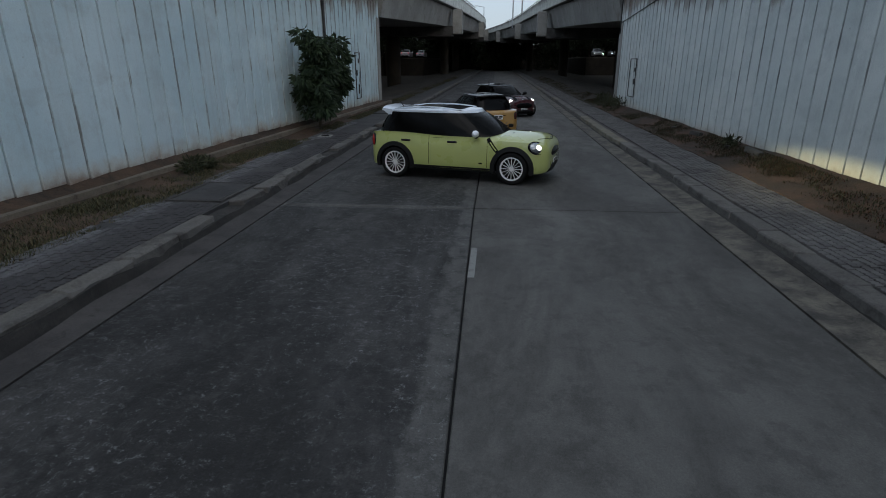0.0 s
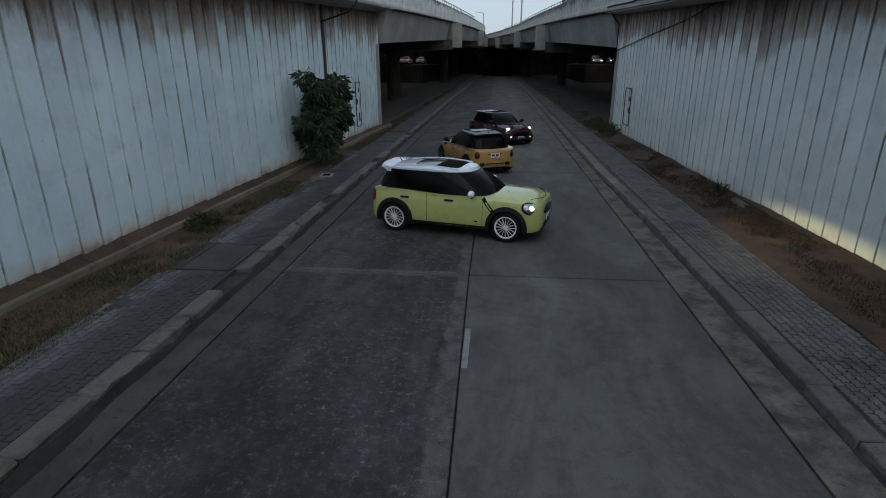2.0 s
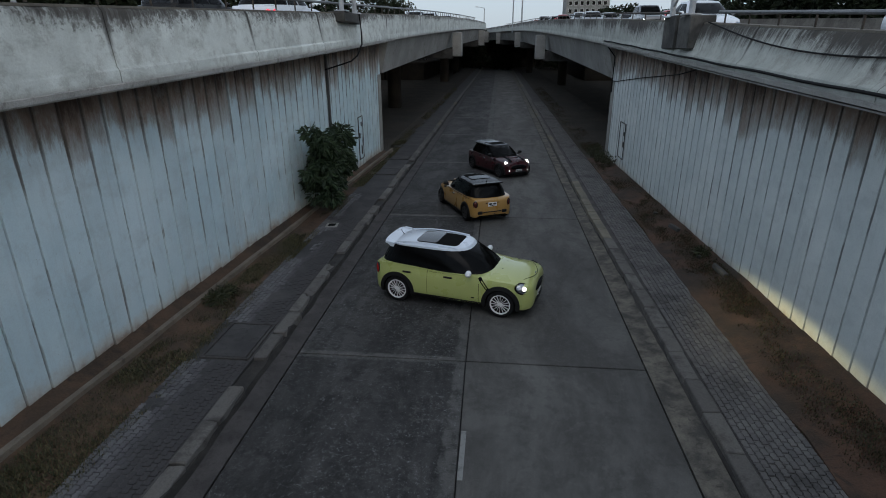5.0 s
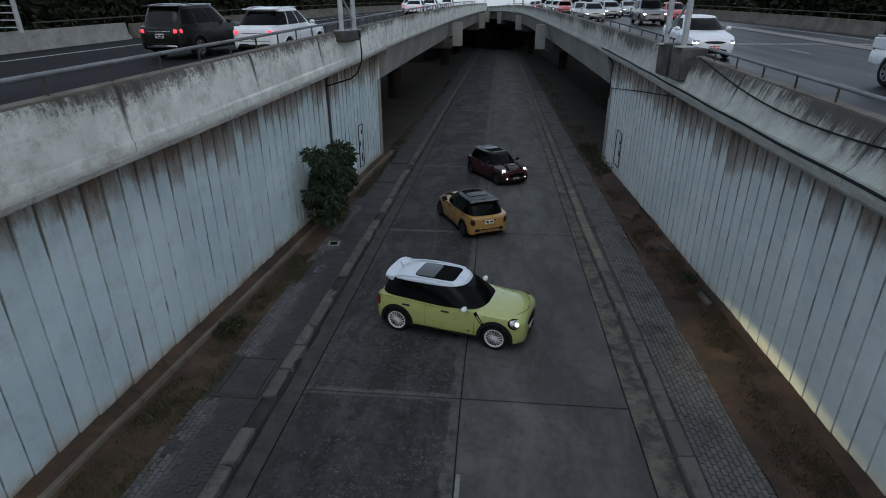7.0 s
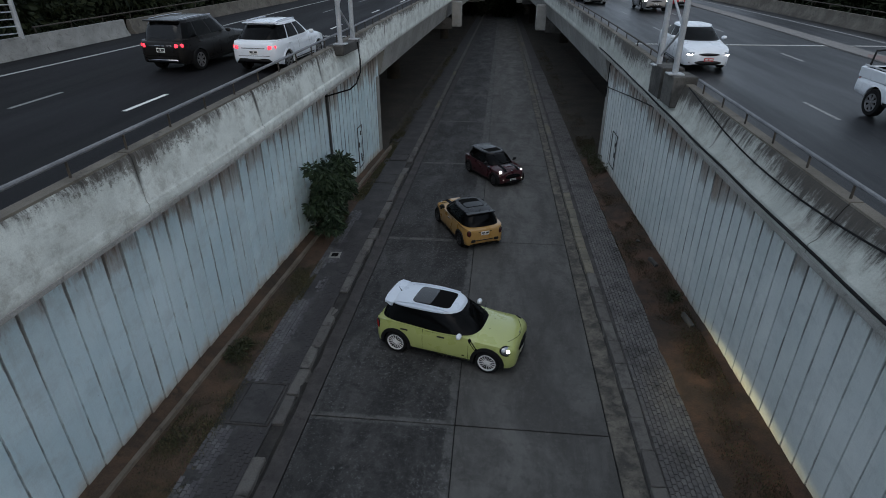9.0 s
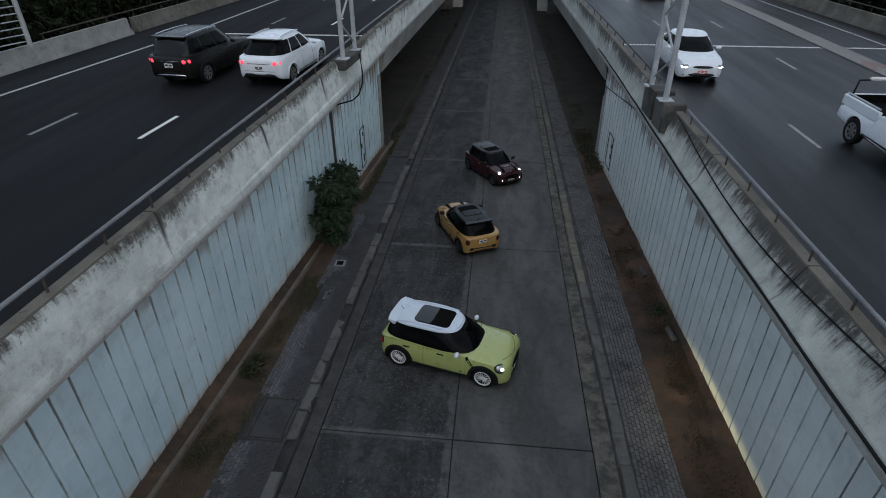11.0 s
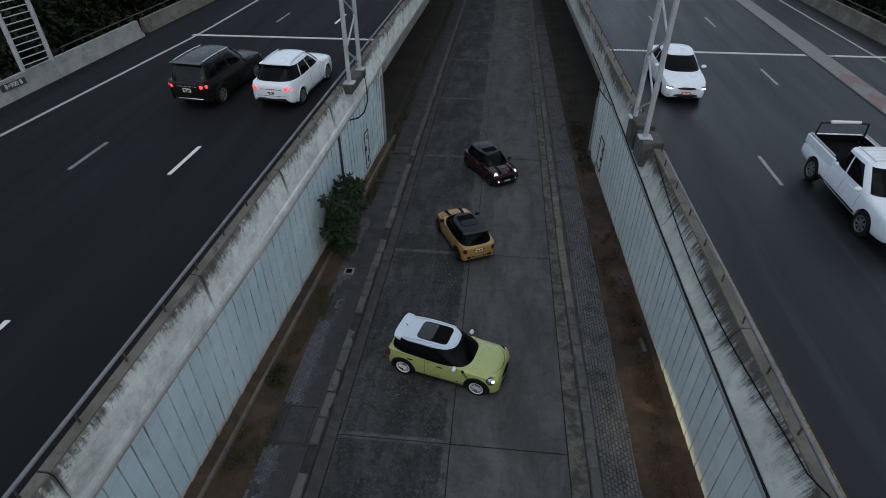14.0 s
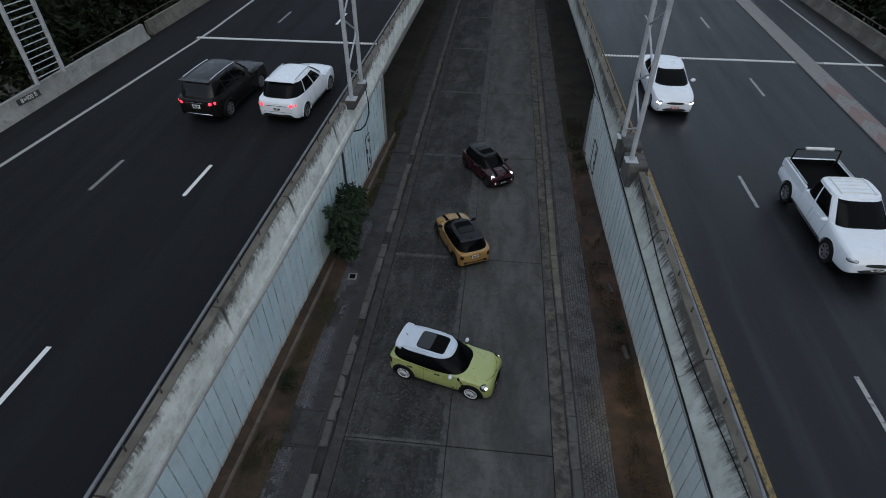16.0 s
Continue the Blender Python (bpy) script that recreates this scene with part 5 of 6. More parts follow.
        part("wiper", bm, M_BLACK, car, "black wiper")
    # tail
    bx = st[0][0]
    part("rear_bumper", blob(0.13, half * 0.92, 0.10, Matrix.Translation((bx + 0.10, 0, st[0][1] + 0.10))), M_BLACK if big else paint, car, "rear bumper")
    part("boot_trim", boxed(bx - 0.005, bx + 0.06, -0.28, 0.28, st[0][2] - 0.085, st[0][2] - 0.045, 0.012), M_GLOSS, car, "dark boot trim")
    plate(car, bx - 0.004, st[0][2] - (0.17 if big else 0.12), 0, -1)
    plate(car, nx + 0.012, st[-1][1] + 0.10, 0, 1, w=0.34, h=0.11)
    for s in (1, -1):
        if not big:
            part("bumper_vent", boxed(bx - 0.03, bx + 0.08, s * 0.48 - 0.10, s * 0.48 + 0.10, 0.33, 0.45, 0.03), M_BLACK, car, "black bumper vent")
        if not big and s > 0:
            part("bumper_slot", boxed(bx - 0.028, bx + 0.05, -0.36, 0.36, 0.385, 0.425, 0.008), M_BLACK, car, "black slot in the bumper")
        bm = bmesh.new()
        add_rod(bm, (bx - 0.0, s * 0.09, 0.30), (bx + 0.2, s * 0.09, 0.30), 0.035, n=14)
        part("exhaust", bm, M_CHROME, car, "chrome exhaust tip")
    return car, sh


def lathe_x(m, ry, rz, depth, w):
    """An oval ring that stands round the local x axis."""
    bm = bmesh.new()
    n = 28
    rings = []
    for k in range(n):
        a = k * math.tau / n
        c, s = math.cos(a), math.sin(a)
        rings.append([bm.verts.new(m @ Vector((x, (ry + o) * c, (rz + o) * s))) for x, o in ((-0.02, w), (0.012, w * 0.6), (0.02, 0.0), (0.0, -w * 0.6))])
    for a, b in zip(rings, rings[1:] + rings[:1]):
        for i in range(3):
            bm.faces.new((a[i], a[i + 1], b[i + 1], b[i]))
    bmesh.ops.recalc_face_normals(bm, faces=bm.faces)
    return bm


SEDAN = dict(
    st=[(-2.28, 0.45, 0.90, 0.62, 0.88, 0.02), (-2.22, 0.33, 0.98, 0.74, 0.88, 0.03), (-2.0, 0.26, 1.03, 0.83, 0.86, 0.035), (-1.35, 0.22, 1.02, 0.885, 0.90, 0.02), (0.0, 0.2, 0.96, 0.885, 0.93, 0.0), (0.9, 0.2, 0.94, 0.88, 0.90, 0.03), (1.35, 0.2, 0.90, 0.875, 0.84, 0.06), (1.85, 0.2, 0.82, 0.83, 0.80, 0.06), (2.12, 0.22, 0.74, 0.72, 0.80, 0.04), (2.22, 0.27, 0.62, 0.60, 0.82, 0.02)],
    wb=2.65, arch=0.345, r=0.315, rim=0.22, half=0.77,
    house={"base": (-1.95, 1.28, 0.83, 0.95), "top": (-1.05, 0.30, 0.63, 1.41), "crown": 0.06, "nf": 3.4, "nr": 3.6, "bow": 0.04})
SUV = dict(
    st=[(-2.3, 0.5, 1.02, 0.66, 0.92, 0.0), (-2.25, 0.38, 1.08, 0.80, 0.93, 0.0), (-2.05, 0.32, 1.12, 0.88, 0.94, 0.0), (-1.35, 0.28, 1.13, 0.925, 0.94, 0.0), (0.0, 0.27, 1.10, 0.925, 0.93, 0.0), (0.95, 0.27, 1.10, 0.92, 0.90, 0.03), (1.4, 0.27, 1.06, 0.915, 0.86, 0.05), (1.95, 0.28, 0.99, 0.87, 0.84, 0.05), (2.2, 0.3, 0.90, 0.78, 0.84, 0.03), (2.3, 0.36, 0.74, 0.68, 0.86, 0.0)],
    wb=2.75, arch=0.40, r=0.365, rim=0.25, half=0.80,
    house={"base": (-2.22, 1.12, 0.885, 1.10), "top": (-1.88, 0.30, 0.72, 1.72), "crown": 0.06, "nf": 3.6, "nr": 5.0, "bow": 0.04})
CROSSOVER = dict(
    st=[(-2.22, 0.52, 0.94, 0.62, 0.90, 0.0), (-2.17, 0.38, 1.02, 0.78, 0.92, 0.01), (-1.98, 0.31, 1.08, 0.87, 0.92, 0.01), (-1.35, 0.27, 1.08, 0.915, 0.93, 0.0), (0.0, 0.26, 1.04, 0.915, 0.93, 0.0), (0.95, 0.26, 1.02, 0.91, 0.89, 0.03), (1.4, 0.26, 0.99, 0.905, 0.85, 0.06), (1.9, 0.27, 0.91, 0.86, 0.82, 0.06), (2.15, 0.3, 0.82, 0.76, 0.82, 0.04), (2.25, 0.36, 0.68, 0.64, 0.84, 0.02)],
    wb=2.70, arch=0.385, r=0.35, rim=0.245, half=0.79,
    house={"base": (-2.10, 1.18, 0.875, 1.05), "top": (-1.42, 0.25, 0.68, 1.60), "crown": 0.07, "nf": 3.2, "nr": 3.8, "bow": 0.05})
PICKUP = dict(
    st=[(-2.5, 0.55, 0.90, 0.84, 0.97, 0.0), (-2.46, 0.50, 0.92, 0.88, 0.97, 0.0), (-1.4, 0.42, 0.92, 0.90, 0.98, 0.0), (-0.82, 0.40, 0.92, 0.90, 0.98, 0.0), (-0.74, 0.38, 1.09, 0.90, 0.95, 0.0), (0.2, 0.36, 1.09, 0.90, 0.94, 0.0), (1.15, 0.36, 1.09, 0.90, 0.90, 0.03), (1.6, 0.36, 1.06, 0.895, 0.88, 0.05), (2.2, 0.37, 1.0, 0.86, 0.86, 0.05), (2.45, 0.40, 0.90, 0.78, 0.86, 0.03), (2.55, 0.46, 0.74, 0.70, 0.88, 0.0)],
    wb=3.05, arch=0.42, r=0.37, rim=0.24, half=0.80,
    house={"base": (-0.72, 1.38, 0.87, 1.07), "top": (-0.58, 0.58, 0.70, 1.66), "crown": 0.06, "nf": 3.6, "nr": 6.0, "bow": 0.03})


def traffic(name, kind, m, label, paint, lights="front", plate_mat=M_PLATE, category="car", rails=False):
    """A vehicle of the traffic on the carriageways."""
    car = thing(name, m, label, category, "traffic on the carriageways")
    sh = Shape(kind["st"], kind["wb"], kind["arch"], kind["r"], kind["house"])
    part("body", sh.body(), [paint, M_UNDER], car)
    part("greenhouse", sh.house(), paint, car, "painted window pillars")
    part("windscreen", front_pane(sh, 0.05, 0.93, 0.86, 0.86), M_GLASS, car, "dark windscreen")
    part("rear_window", rear_pane(sh, 0.12, 0.9, 0.72, 0.72), M_GLASS_PALE if paint is P_BLACK else M_GLASS, car, "dark rear window")
    cuts = {"SEDAN": ((0.20, 0.50, 0.14, 0.50), (0.52, 0.80, 0.52, 0.78)), "SUV": ((0.06, 0.26, 0.06, 0.24), (0.28, 0.53, 0.26, 0.53), (0.55, 0.80, 0.55, 0.78)), "PICKUP": ((0.07, 0.34, 0.07, 0.34), (0.38, 0.78, 0.38, 0.74))}
    key = "SEDAN" if kind is SEDAN else "SUV" if kind in (SUV, CROSSOVER) else "PICKUP"
    for s in (1, -1):
        for c in cuts[key]:
            part("side_window", side_pane(sh, s, *c, v0=0.1, v1=0.88), M_GLASS, car, "dark side window")
    part("roof", sh.roof(0.006, 0.012), paint, car)
    st = kind["st"]
    for ax in sh.ax:
        for s in (1, -1):
            wheel_parts(car, ax, s * kind["half"], kind["r"], kind["rim"], M_RIM_GREY, 7)
    b = sh.h["base"]
    for s in (1, -1):
        for f in ((0.51, 0.80) if kind is not PICKUP else (0.375, 0.80)):
            x = b[0] + f * (b[1] - b[0])
            part("door_gap", bar_on_side(sh, [(x, z) for z in np.linspace(st[4][1] + 0.14, b[3] - 0.03, 6)], 0.010, 0.002, s), M_UNDER, car, "door seam")
        part("sill", bar_on_side(sh, [(x, st[4][1] + 0.05) for x in np.linspace(sh.ax[1] + sh.arch + 0.04, sh.ax[0] - sh.arch - 0.04, 8)], 0.10, 0.008, s), M_BLACK, car, "dark sill")
        for f in (0.30, 0.57):
            x, z = b[0] + f * (b[1] - b[0]), b[3] - 0.12
            y = sh.side(x, z)
            part("door_handle", boxed(x - 0.1, x + 0.1, s * y - 0.02, s * y + 0.02, z - 0.018, z + 0.018, 0.01), paint, car)
        mx = b[0] + 0.80 * (b[1] - b[0])
        my = b[2] + 0.14
        part("mirror", blob(0.07, 0.11, 0.075, Matrix.Translation((mx, s * my, b[3] + 0.07))), paint, car, "door mirror")
        xs = st[-2][0]
        zh = st[-2][2] - 0.10
        rot = Matrix.Translation((xs - 0.06, s * (st[-2][3] - 0.10), zh)) @ Matrix.Rotation(radians(s * 40), 4, "Z")
        hl = part("headlight", blob(0.11, 0.17, 0.085, rot), M_HEAD, car, "clear headlight")
        if lights == "front":
            part("bulb", blob(0.03, 0.13, 0.028, rot @ Matrix.Translation((0.09, 0, -0.03))), M_HEAD_ON, hl, "glowing headlight bulb")
        xr = st[1][0]
        zr = st[1][2] - 0.13
        rot = Matrix.Translation((xr + 0.03, s * (st[1][3] - 0.09), zr)) @ Matrix.Rotation(radians(s * -35), 4, "Z")
        part("tail_light", boxed(-0.05, 0.06, -0.15, 0.15, -0.07, 0.07, 0.03, rot) if kind is not PICKUP else boxed(-0.04, 0.06, -0.07, 0.07, -0.17, 0.17, 0.02, rot), M_TAIL_ON if lights == "rear" else M_TAIL, car, "red tail light")
        if rails:
            r1, f1, w1, z1 = sh.h["top"]
            part("roof_rail", tube([(r1 + (f1 - r1) * f, s * w1 * 0.86, sh.roof_z(r1 + (f1 - r1) * f, w1 * 0.86) + 0.045) for f in (0.05, 0.3, 0.6, 0.9)], 0.02, 6), M_CHROME, car, "silver roof rail")
    if kind in (SUV, CROSSOVER):
        for ax in sh.ax:
            for s in (1, -1):
                part("arch_trim", arch_trim(sh, ax, sh.arch - 0.004, sh.arch + 0.055, s), M_BLACK if paint is not P_WHITE else paint, car, "wheel-arch trim")
        r1, f1, w1, z1 = sh.h["top"]
        part("spoiler", boxed(r1 - 0.17, r1 + 0.12, -w1 * 0.95, w1 * 0.95, z1 - 0.01, z1 + 0.035, 0.016), paint, car, "rear roof spoiler")
        part("tailgate_trim", boxed(st[0][0] - 0.004, st[0][0] + 0.06, -0.46, 0.46, st[0][2] - 0.10, st[0][2] - 0.055, 0.012), M_CHROME, car, "chrome tailgate strip")
        part("tailgate_gap", boxed(st[0][0] - 0.002, st[0][0] + 0.05, -0.6, 0.6, 0.60, 0.612, 0.0), M_UNDER, car, "tailgate seam")
        part("bumper_skirt", boxed(st[0][0] - 0.012, st[0][0] + 0.16, -0.62, 0.62, 0.40, 0.50, 0.03), M_CHROME if paint is P_BLACK else M_BLACK, car, "bumper skirt")
    nx = st[-1][0]
    part("grille", blob(0.065, 0.40, 0.05, Matrix.Translation((nx - 0.02, 0, st[-1][2] + 0.0))), M_BLACK, car, "dark grille")
    part("grille_bar", tube([(nx + 0.03 - 0.09 * (q / 5) ** 2, 0.40 * q / 5, st[-1][2] - 0.005) for q in range(-5, 6)], 0.012, 6), M_CHROME, car, "chrome grille bar")
    for s in (1, -1):
        part("fog_recess", blob(0.07, 0.10, 0.055, Matrix.Translation((nx - 0.10, s * 0.60, st[-1][1] + 0.06))), M_BLACK, car, "dark fog light recess")
    part("lower_intake", blob(0.07, 0.50, 0.075, Matrix.Translation((nx - 0.005, 0, st[-1][1] + 0.06))), M_BLACK, car, "dark lower intake")
    part("rear_bumper", blob(0.10, st[1][3] * 0.96, 0.09, Matrix.Translation((st[0][0] + 0.09, 0, st[0][1] + 0.02))), paint if kind is not PICKUP else M_CHROME, car, "rear bumper")
    plate(car, st[0][0] - 0.006, st[0][2] - 0.22, 0, -1, plate_mat)
    plate(car, nx + 0.03, st[-1][1] + 0.17, 0, 1, plate_mat, h=0.12)
    if kind is PICKUP:
        part("bed", boxed(-2.42, -0.80, -0.80, 0.80, 0.915, 0.945, 0.0), M_UNDER, car, "black truck bed liner")
        for s in (1, -1):
            part("bed_side", boxed(-2.47, -0.69, s * 0.845 - 0.045, s * 0.845 + 0.045, 0.90, 1.19, 0.025), paint, car, "side wall of the bed")
            part("bed_liner", boxed(-2.41, -0.80, s * 0.79 - 0.008, s * 0.79 + 0.008, 0.94, 1.17, 0.0), M_UNDER, car, "black liner of the bed side")
            part("bed_rail", tube([(-2.4, s * 0.83, 1.235), (-1.5, s * 0.83, 1.235), (-0.8, s * 0.83, 1.235)], 0.024), M_STEEL, car, "grey steel bed rail")
        part("tailgate", boxed(-2.50, -2.43, -0.80, 0.80, 0.90, 1.19, 0.02), paint, car)
        part("tailgate_liner", boxed(-2.428, -2.415, -0.78, 0.78, 0.94, 1.17, 0.0), M_UNDER, car)
        part("hoop", tube([(-2.3, -0.76, 1.2), (-2.3, -0.72, 1.62), (-2.3, 0, 1.66), (-2.3, 0.72, 1.62), (-2.3, 0.76, 1.2)], 0.03, 8), M_BLACK, car, "black hoop over the bed")
        part("hoop_pad", tube([(-2.3, -0.45, 1.665), (-2.3, 0.45, 1.665)], 0.055, 8), M_WHITE, car, "white pad on the hoop")
        for k in range(5):
            x = -0.45 + 0.2 * k
            part("rack_bar", tube([(x, -0.5, 1.71), (x, 0, 1.745), (x, 0.5, 1.71)], 0.016, 6), M_WHITE, car, "white roof rack bar")
        for y in (-0.5, 0.5):
            part("rack_rail", tube([(-0.5, y, 1.72), (0.4, y, 1.72)], 0.018, 6), M_WHITE, car, "white roof rack rail")
    return car


mini("compact_crossover", pose(-0.70, 11.98, 0, 0, 0, -14.9) @ Matrix.Scale(0.965, 4), "lime yellow compact crossover with a white roof, parked across the lane", P_LIME, P_ROOF, True, M_RIM_PALE, 16, 1, P_WHITE, 0)
mini("hatchback", pose(-0.72, 19.62, 0, 0, 0, 116.0) @ Matrix.Scale(0.965, 4), "amber yellow small hatchback with a black roof, parked askew", P_ORANGE, P_ROOF_DARK, False, M_RIM_DARK, 8, 0, M_BLACK, 0)
mini("hatchback", pose(0.28, 26.40, 0, 0, 0, -57.0) @ Matrix.Scale(0.965, 4), "dark maroon small hatchback with lit headlights and black bonnet stripes", P_MAROON, P_ROOF_DARK, False, M_RIM_DARK, 8, 2, M_BLACK, 0)

# beam of the crossover's headlights, which strikes the foot of the wall
for s in (1, -1):
    d = bpy.data.lights.new("headlight_beam", "SPOT")
    d.energy, d.color, d.spot_size, d.spot_blend, d.shadow_soft_size = 330, (1.0, 0.86, 0.44), radians(46), 1.0, 0.05
    car_m = pose(-0.70, 12.02, 0, 0, 0, -14.9)
    b = new("headlight_beam", d)
    eye = car_m @ Vector((2.0, s * 0.58, 0.80))
    aim = car_m @ Vector((7.3, s * 0.58, 0.20))
    b.matrix_world = look(eye, aim) @ Matrix.Diagonal((1.7, 0.26, 1, 1))


def on_deck(deck, x, y, heading):
    """A pose on a carriageway that follows its slope."""
    g = math.degrees(math.atan(deck(y + 1) - deck(y)))
    return Matrix.Translation((x, y, deck(y) + 0.006)) @ Matrix.Rotation(radians(g), 4, "X") @ Matrix.Rotation(radians(heading), 4, "Z")


traffic("suv", SUV, on_deck(deck_l, -11.35, 21.2, 83), "dark brown sport utility vehicle with lit tail lights", P_BLACK, "rear", rails=True)
traffic("suv", CROSSOVER, on_deck(deck_l, -8.1, 21.35, 84), "white sport utility vehicle with lit tail lights", P_WHITE, "rear", rails=True)
traffic("sedan", SEDAN, on_deck(deck_r, 8.15, 24.25, -90), "white sedan with daytime lights and a red plate", P_WHITE, "front", M_RED_PLATE)
traffic("pickup_truck", PICKUP, on_deck(deck_r, 11.55, 14.6, -89), "white pickup truck with a roof rack and open bed", P_WHITE, "none", category="pickup truck")

# queue of traffic further up the flyover
protos = [traffic("sedan", SEDAN, on_deck(deck_r, 8.1, 52, -91), "silver sedan in the far traffic with lit headlights", P_SILVER), traffic("suv", SUV, on_deck(deck_r, 11.4, 46, -91), "dark sport utility vehicle with lit headlights", P_GREY), traffic("sedan", SEDAN, on_deck(deck_r, 14.3, 50, -91), "red sedan in the far traffic with lit headlights", P_RED)]
rq = random.Random(31)
for k in range(20):
    lane = k % 3
    y = 58 + 9.0 * (k // 3) + rq.uniform(-2.5, 2.5)
    src = rq.choice((0, 0, 1, 1, 2))
    c = copy_thing(protos[src], Matrix())
    c.matrix_basis = on_deck(deck_r, (7.7, 11.0, 14.0)[lane] - 0.012 * (y - 50) - bend(y, 85, 0.0012), y, -91)
tail = traffic("sedan", SEDAN, on_deck(deck_l, -8.2, 58, 88), "white sedan driving away up the flyover", P_WHITE, "rear")
for x, y in ((-7.7, 66), (-11.2, 74), (-7.2, 82)):
    c = copy_thing(tail, Matrix())
    c.matrix_basis = on_deck(deck_l, x, y, 88)


# ---- poles, cables and boxes ----
def lattice_leg(name, base, dy, height, label, lean=(0, 0)):
    """Two steel legs joined by zigzag bracing, on a concrete plinth."""
    ob = thing(name, pose(*base), label, "lattice mast")
    for y in (0, dy):
        bm = bmesh.new()
        add_rod(bm, (0, y, 0), (lean[0], y, height), 0.085, n=10)
        part("leg", bm, M_STEEL, ob)
        part("base_plate", boxed(-0.22, 0.22, y - 0.22, y + 0.22, 0, 0.04, 0.006), M_STEEL, ob)
    z, k = 0.3, 0
    while z + 0.95 < height:
        a, b = (0, dy) if k % 2 else (dy, 0)
        bm = bmesh.new()
        add_rod(bm, (lean[0] * z / height, a, z), (lean[0] * (z + 0.95) / height, b, z + 0.95), 0.035, n=6)
        part("brace", bm, M_STEEL, ob)
        z, k = z + 0.95, k + 1
    return ob


mast_w = lattice_leg("lattice_mast", (-5.42, 20.0, 6.98), 1.8, 7.5, "white-grey steel lattice mast on a concrete plinth")
mast_e = lattice_leg("lattice_mast", (5.42, 16.70, 6.61), 1.8, 7.5, "white-grey steel lattice mast on a stained concrete plinth")
bm = boxed(-5.85, -5.25, 19.7, 22.15, 6.62, 6.98, 0.04)
tagged(part("plinth", bm, M_PLINTH), "stained concrete plinth of a lattice mast", "plinth", kind="structure")
pl_e = tagged(new("plinth"), "two stepped stained concrete blocks under a lattice mast", "plinth", kind="structure")
for y0, y1, zt in ((16.30, 17.35, 6.60), (17.62, 18.85, 6.66)):
    part("block", boxed(5.30, 5.98, y0, y1, 5.72, zt, 0.03), M_PLINTH_E, pl_e)
part("infill", boxed(5.40, 5.96, 17.30, 17.66, 5.80, 6.42, 0.02), M_PLINTH_E, pl_e)

lad = thing("ladder_mast", pose(bar_l(21.0) - 0.31, 20.15, deck_l(21.0) + 0.74, 0, 0, -4.3), "white steel gantry leg with ladder rungs behind the barrier", "ladder mast")
for y in (0.15, 1.75):
    bm = bmesh.new()
    add_rod(bm, (0, y, 0), (0, y, 8.5), 0.10, n=10)
    part("leg", bm, M_STEEL, lad)
for k in range(29):
    bm = bmesh.new()
    add_rod(bm, (0, 0.15, 0.22 + 0.27 * k), (0, 1.75, 0.22 + 0.27 * k), 0.024, n=6)
    part("rung", bm, M_STEEL, lad)

# kilometre plaque on the barrier
plq = thing("km_plaque", pose(bar_l(19.5) - 0.165, 19.5, deck_l(19.5) + 0.53, 0, -6.8, -4.3), "dark kilometre plaque with pale figures on the barrier", "sign")
part("panel", boxed(0.0, 0.035, -0.62, 0.62, -0.13, 0.13, 0.006), M_BLACKBAR, plq)
fc = bpy.data.curves.new("figures", "FONT")
fc.body, fc.size, fc.extrude, fc.align_x, fc.align_y = "8+900 B", 0.26, 0.004, "CENTER", "CENTER"
tmp = bpy.data.objects.new("figures", fc)
scene.collection.objects.link(tmp)
bpy.context.view_layer.update()
me = bpy.data.meshes.new_from_object(tmp.evaluated_get(bpy.context.evaluated_depsgraph_get()))
bpy.data.objects.remove(tmp)
me.materials.append(M_WHITE)
ob = new("figures", me)
ob.parent, ob["label"] = plq, "pale painted figures 8+900 B"
ob.matrix_basis = Matrix.Translation((0.04, 0, 0)) @ Euler((radians(90), 0, radians(90))).to_matrix().to_4x4()

# cables along the eastern parapet
c1 = [(low_r(y) - 0.024, y, deck_r(y) - 0.155 + 0.010 * math.sin(y * 1.7)) for y in span(-12, 28.6, 0.8)]
c1 += [(edge_r(28.6) + 0.1, 28.8, deck_r(28.6) - 0.3), (wall_r(28.9) - 0.03, 28.95, deck_r(28.6) - 0.9), (wall_r(28.9) - 0.03, 29.0, 3.6)]
tagged(part("cable", tube(c1, 0.027, 8), M_CABLE), "thick black cable along the foot of the parapet", "cable")
c2 = [(edge_r(y) + 0.12, y, deck_r(y) - sink_r(y) + 0.87) for y in span(-6, 4.6, 1.0)]
for y in span(5.0, 15.8, 0.6):
    h = 0.85 - 0.42 * math.sin(math.pi * (15.8 - y) / 10.8)
    c2.append((edge_r(y) - 0.045 - foot_r(y) * 0.70 * max(0.0, 0.76 - h) / 0.72, y, deck_r(y) - sink_r(y) + h))
tagged(part("cable", tube(c2, 0.017, 6), M_CABLE), "thin black cable sagging along the parapet face", "cable")
c3 = [(wall_r(y) - 0.02, y, z) for y, z in ((28.9, 4.1), (24, 4.55), (19.5, 4.9), (17.4, 5.2))]
tagged(part("cable", tube(c3, 0.018, 6), M_CABLE), "thin dark cable across the painted wall", "cable")
c4 = [(-5.10, 21.2, 6.95), (-5.05, 21.25, 6.3), (-5.0, 21.0, 5.9), (-5.12, 20.7, 5.5), (-5.35, 20.6, 5.3), (wall_l(20.6) + 0.1, 20.6, 5.0)]
tagged(part("cable", tube(c4, 0.03, 6), M_CABLE), "dark cables hanging from the mast over the parapet", "cable")
yp = 20.9
bm = bmesh.new()
add_rod(bm, (wall_l(yp) + 0.05, yp, 0.5), (wall_l(yp) + 0.05, yp, deck_l(yp) - 0.4), 0.05, n=10)
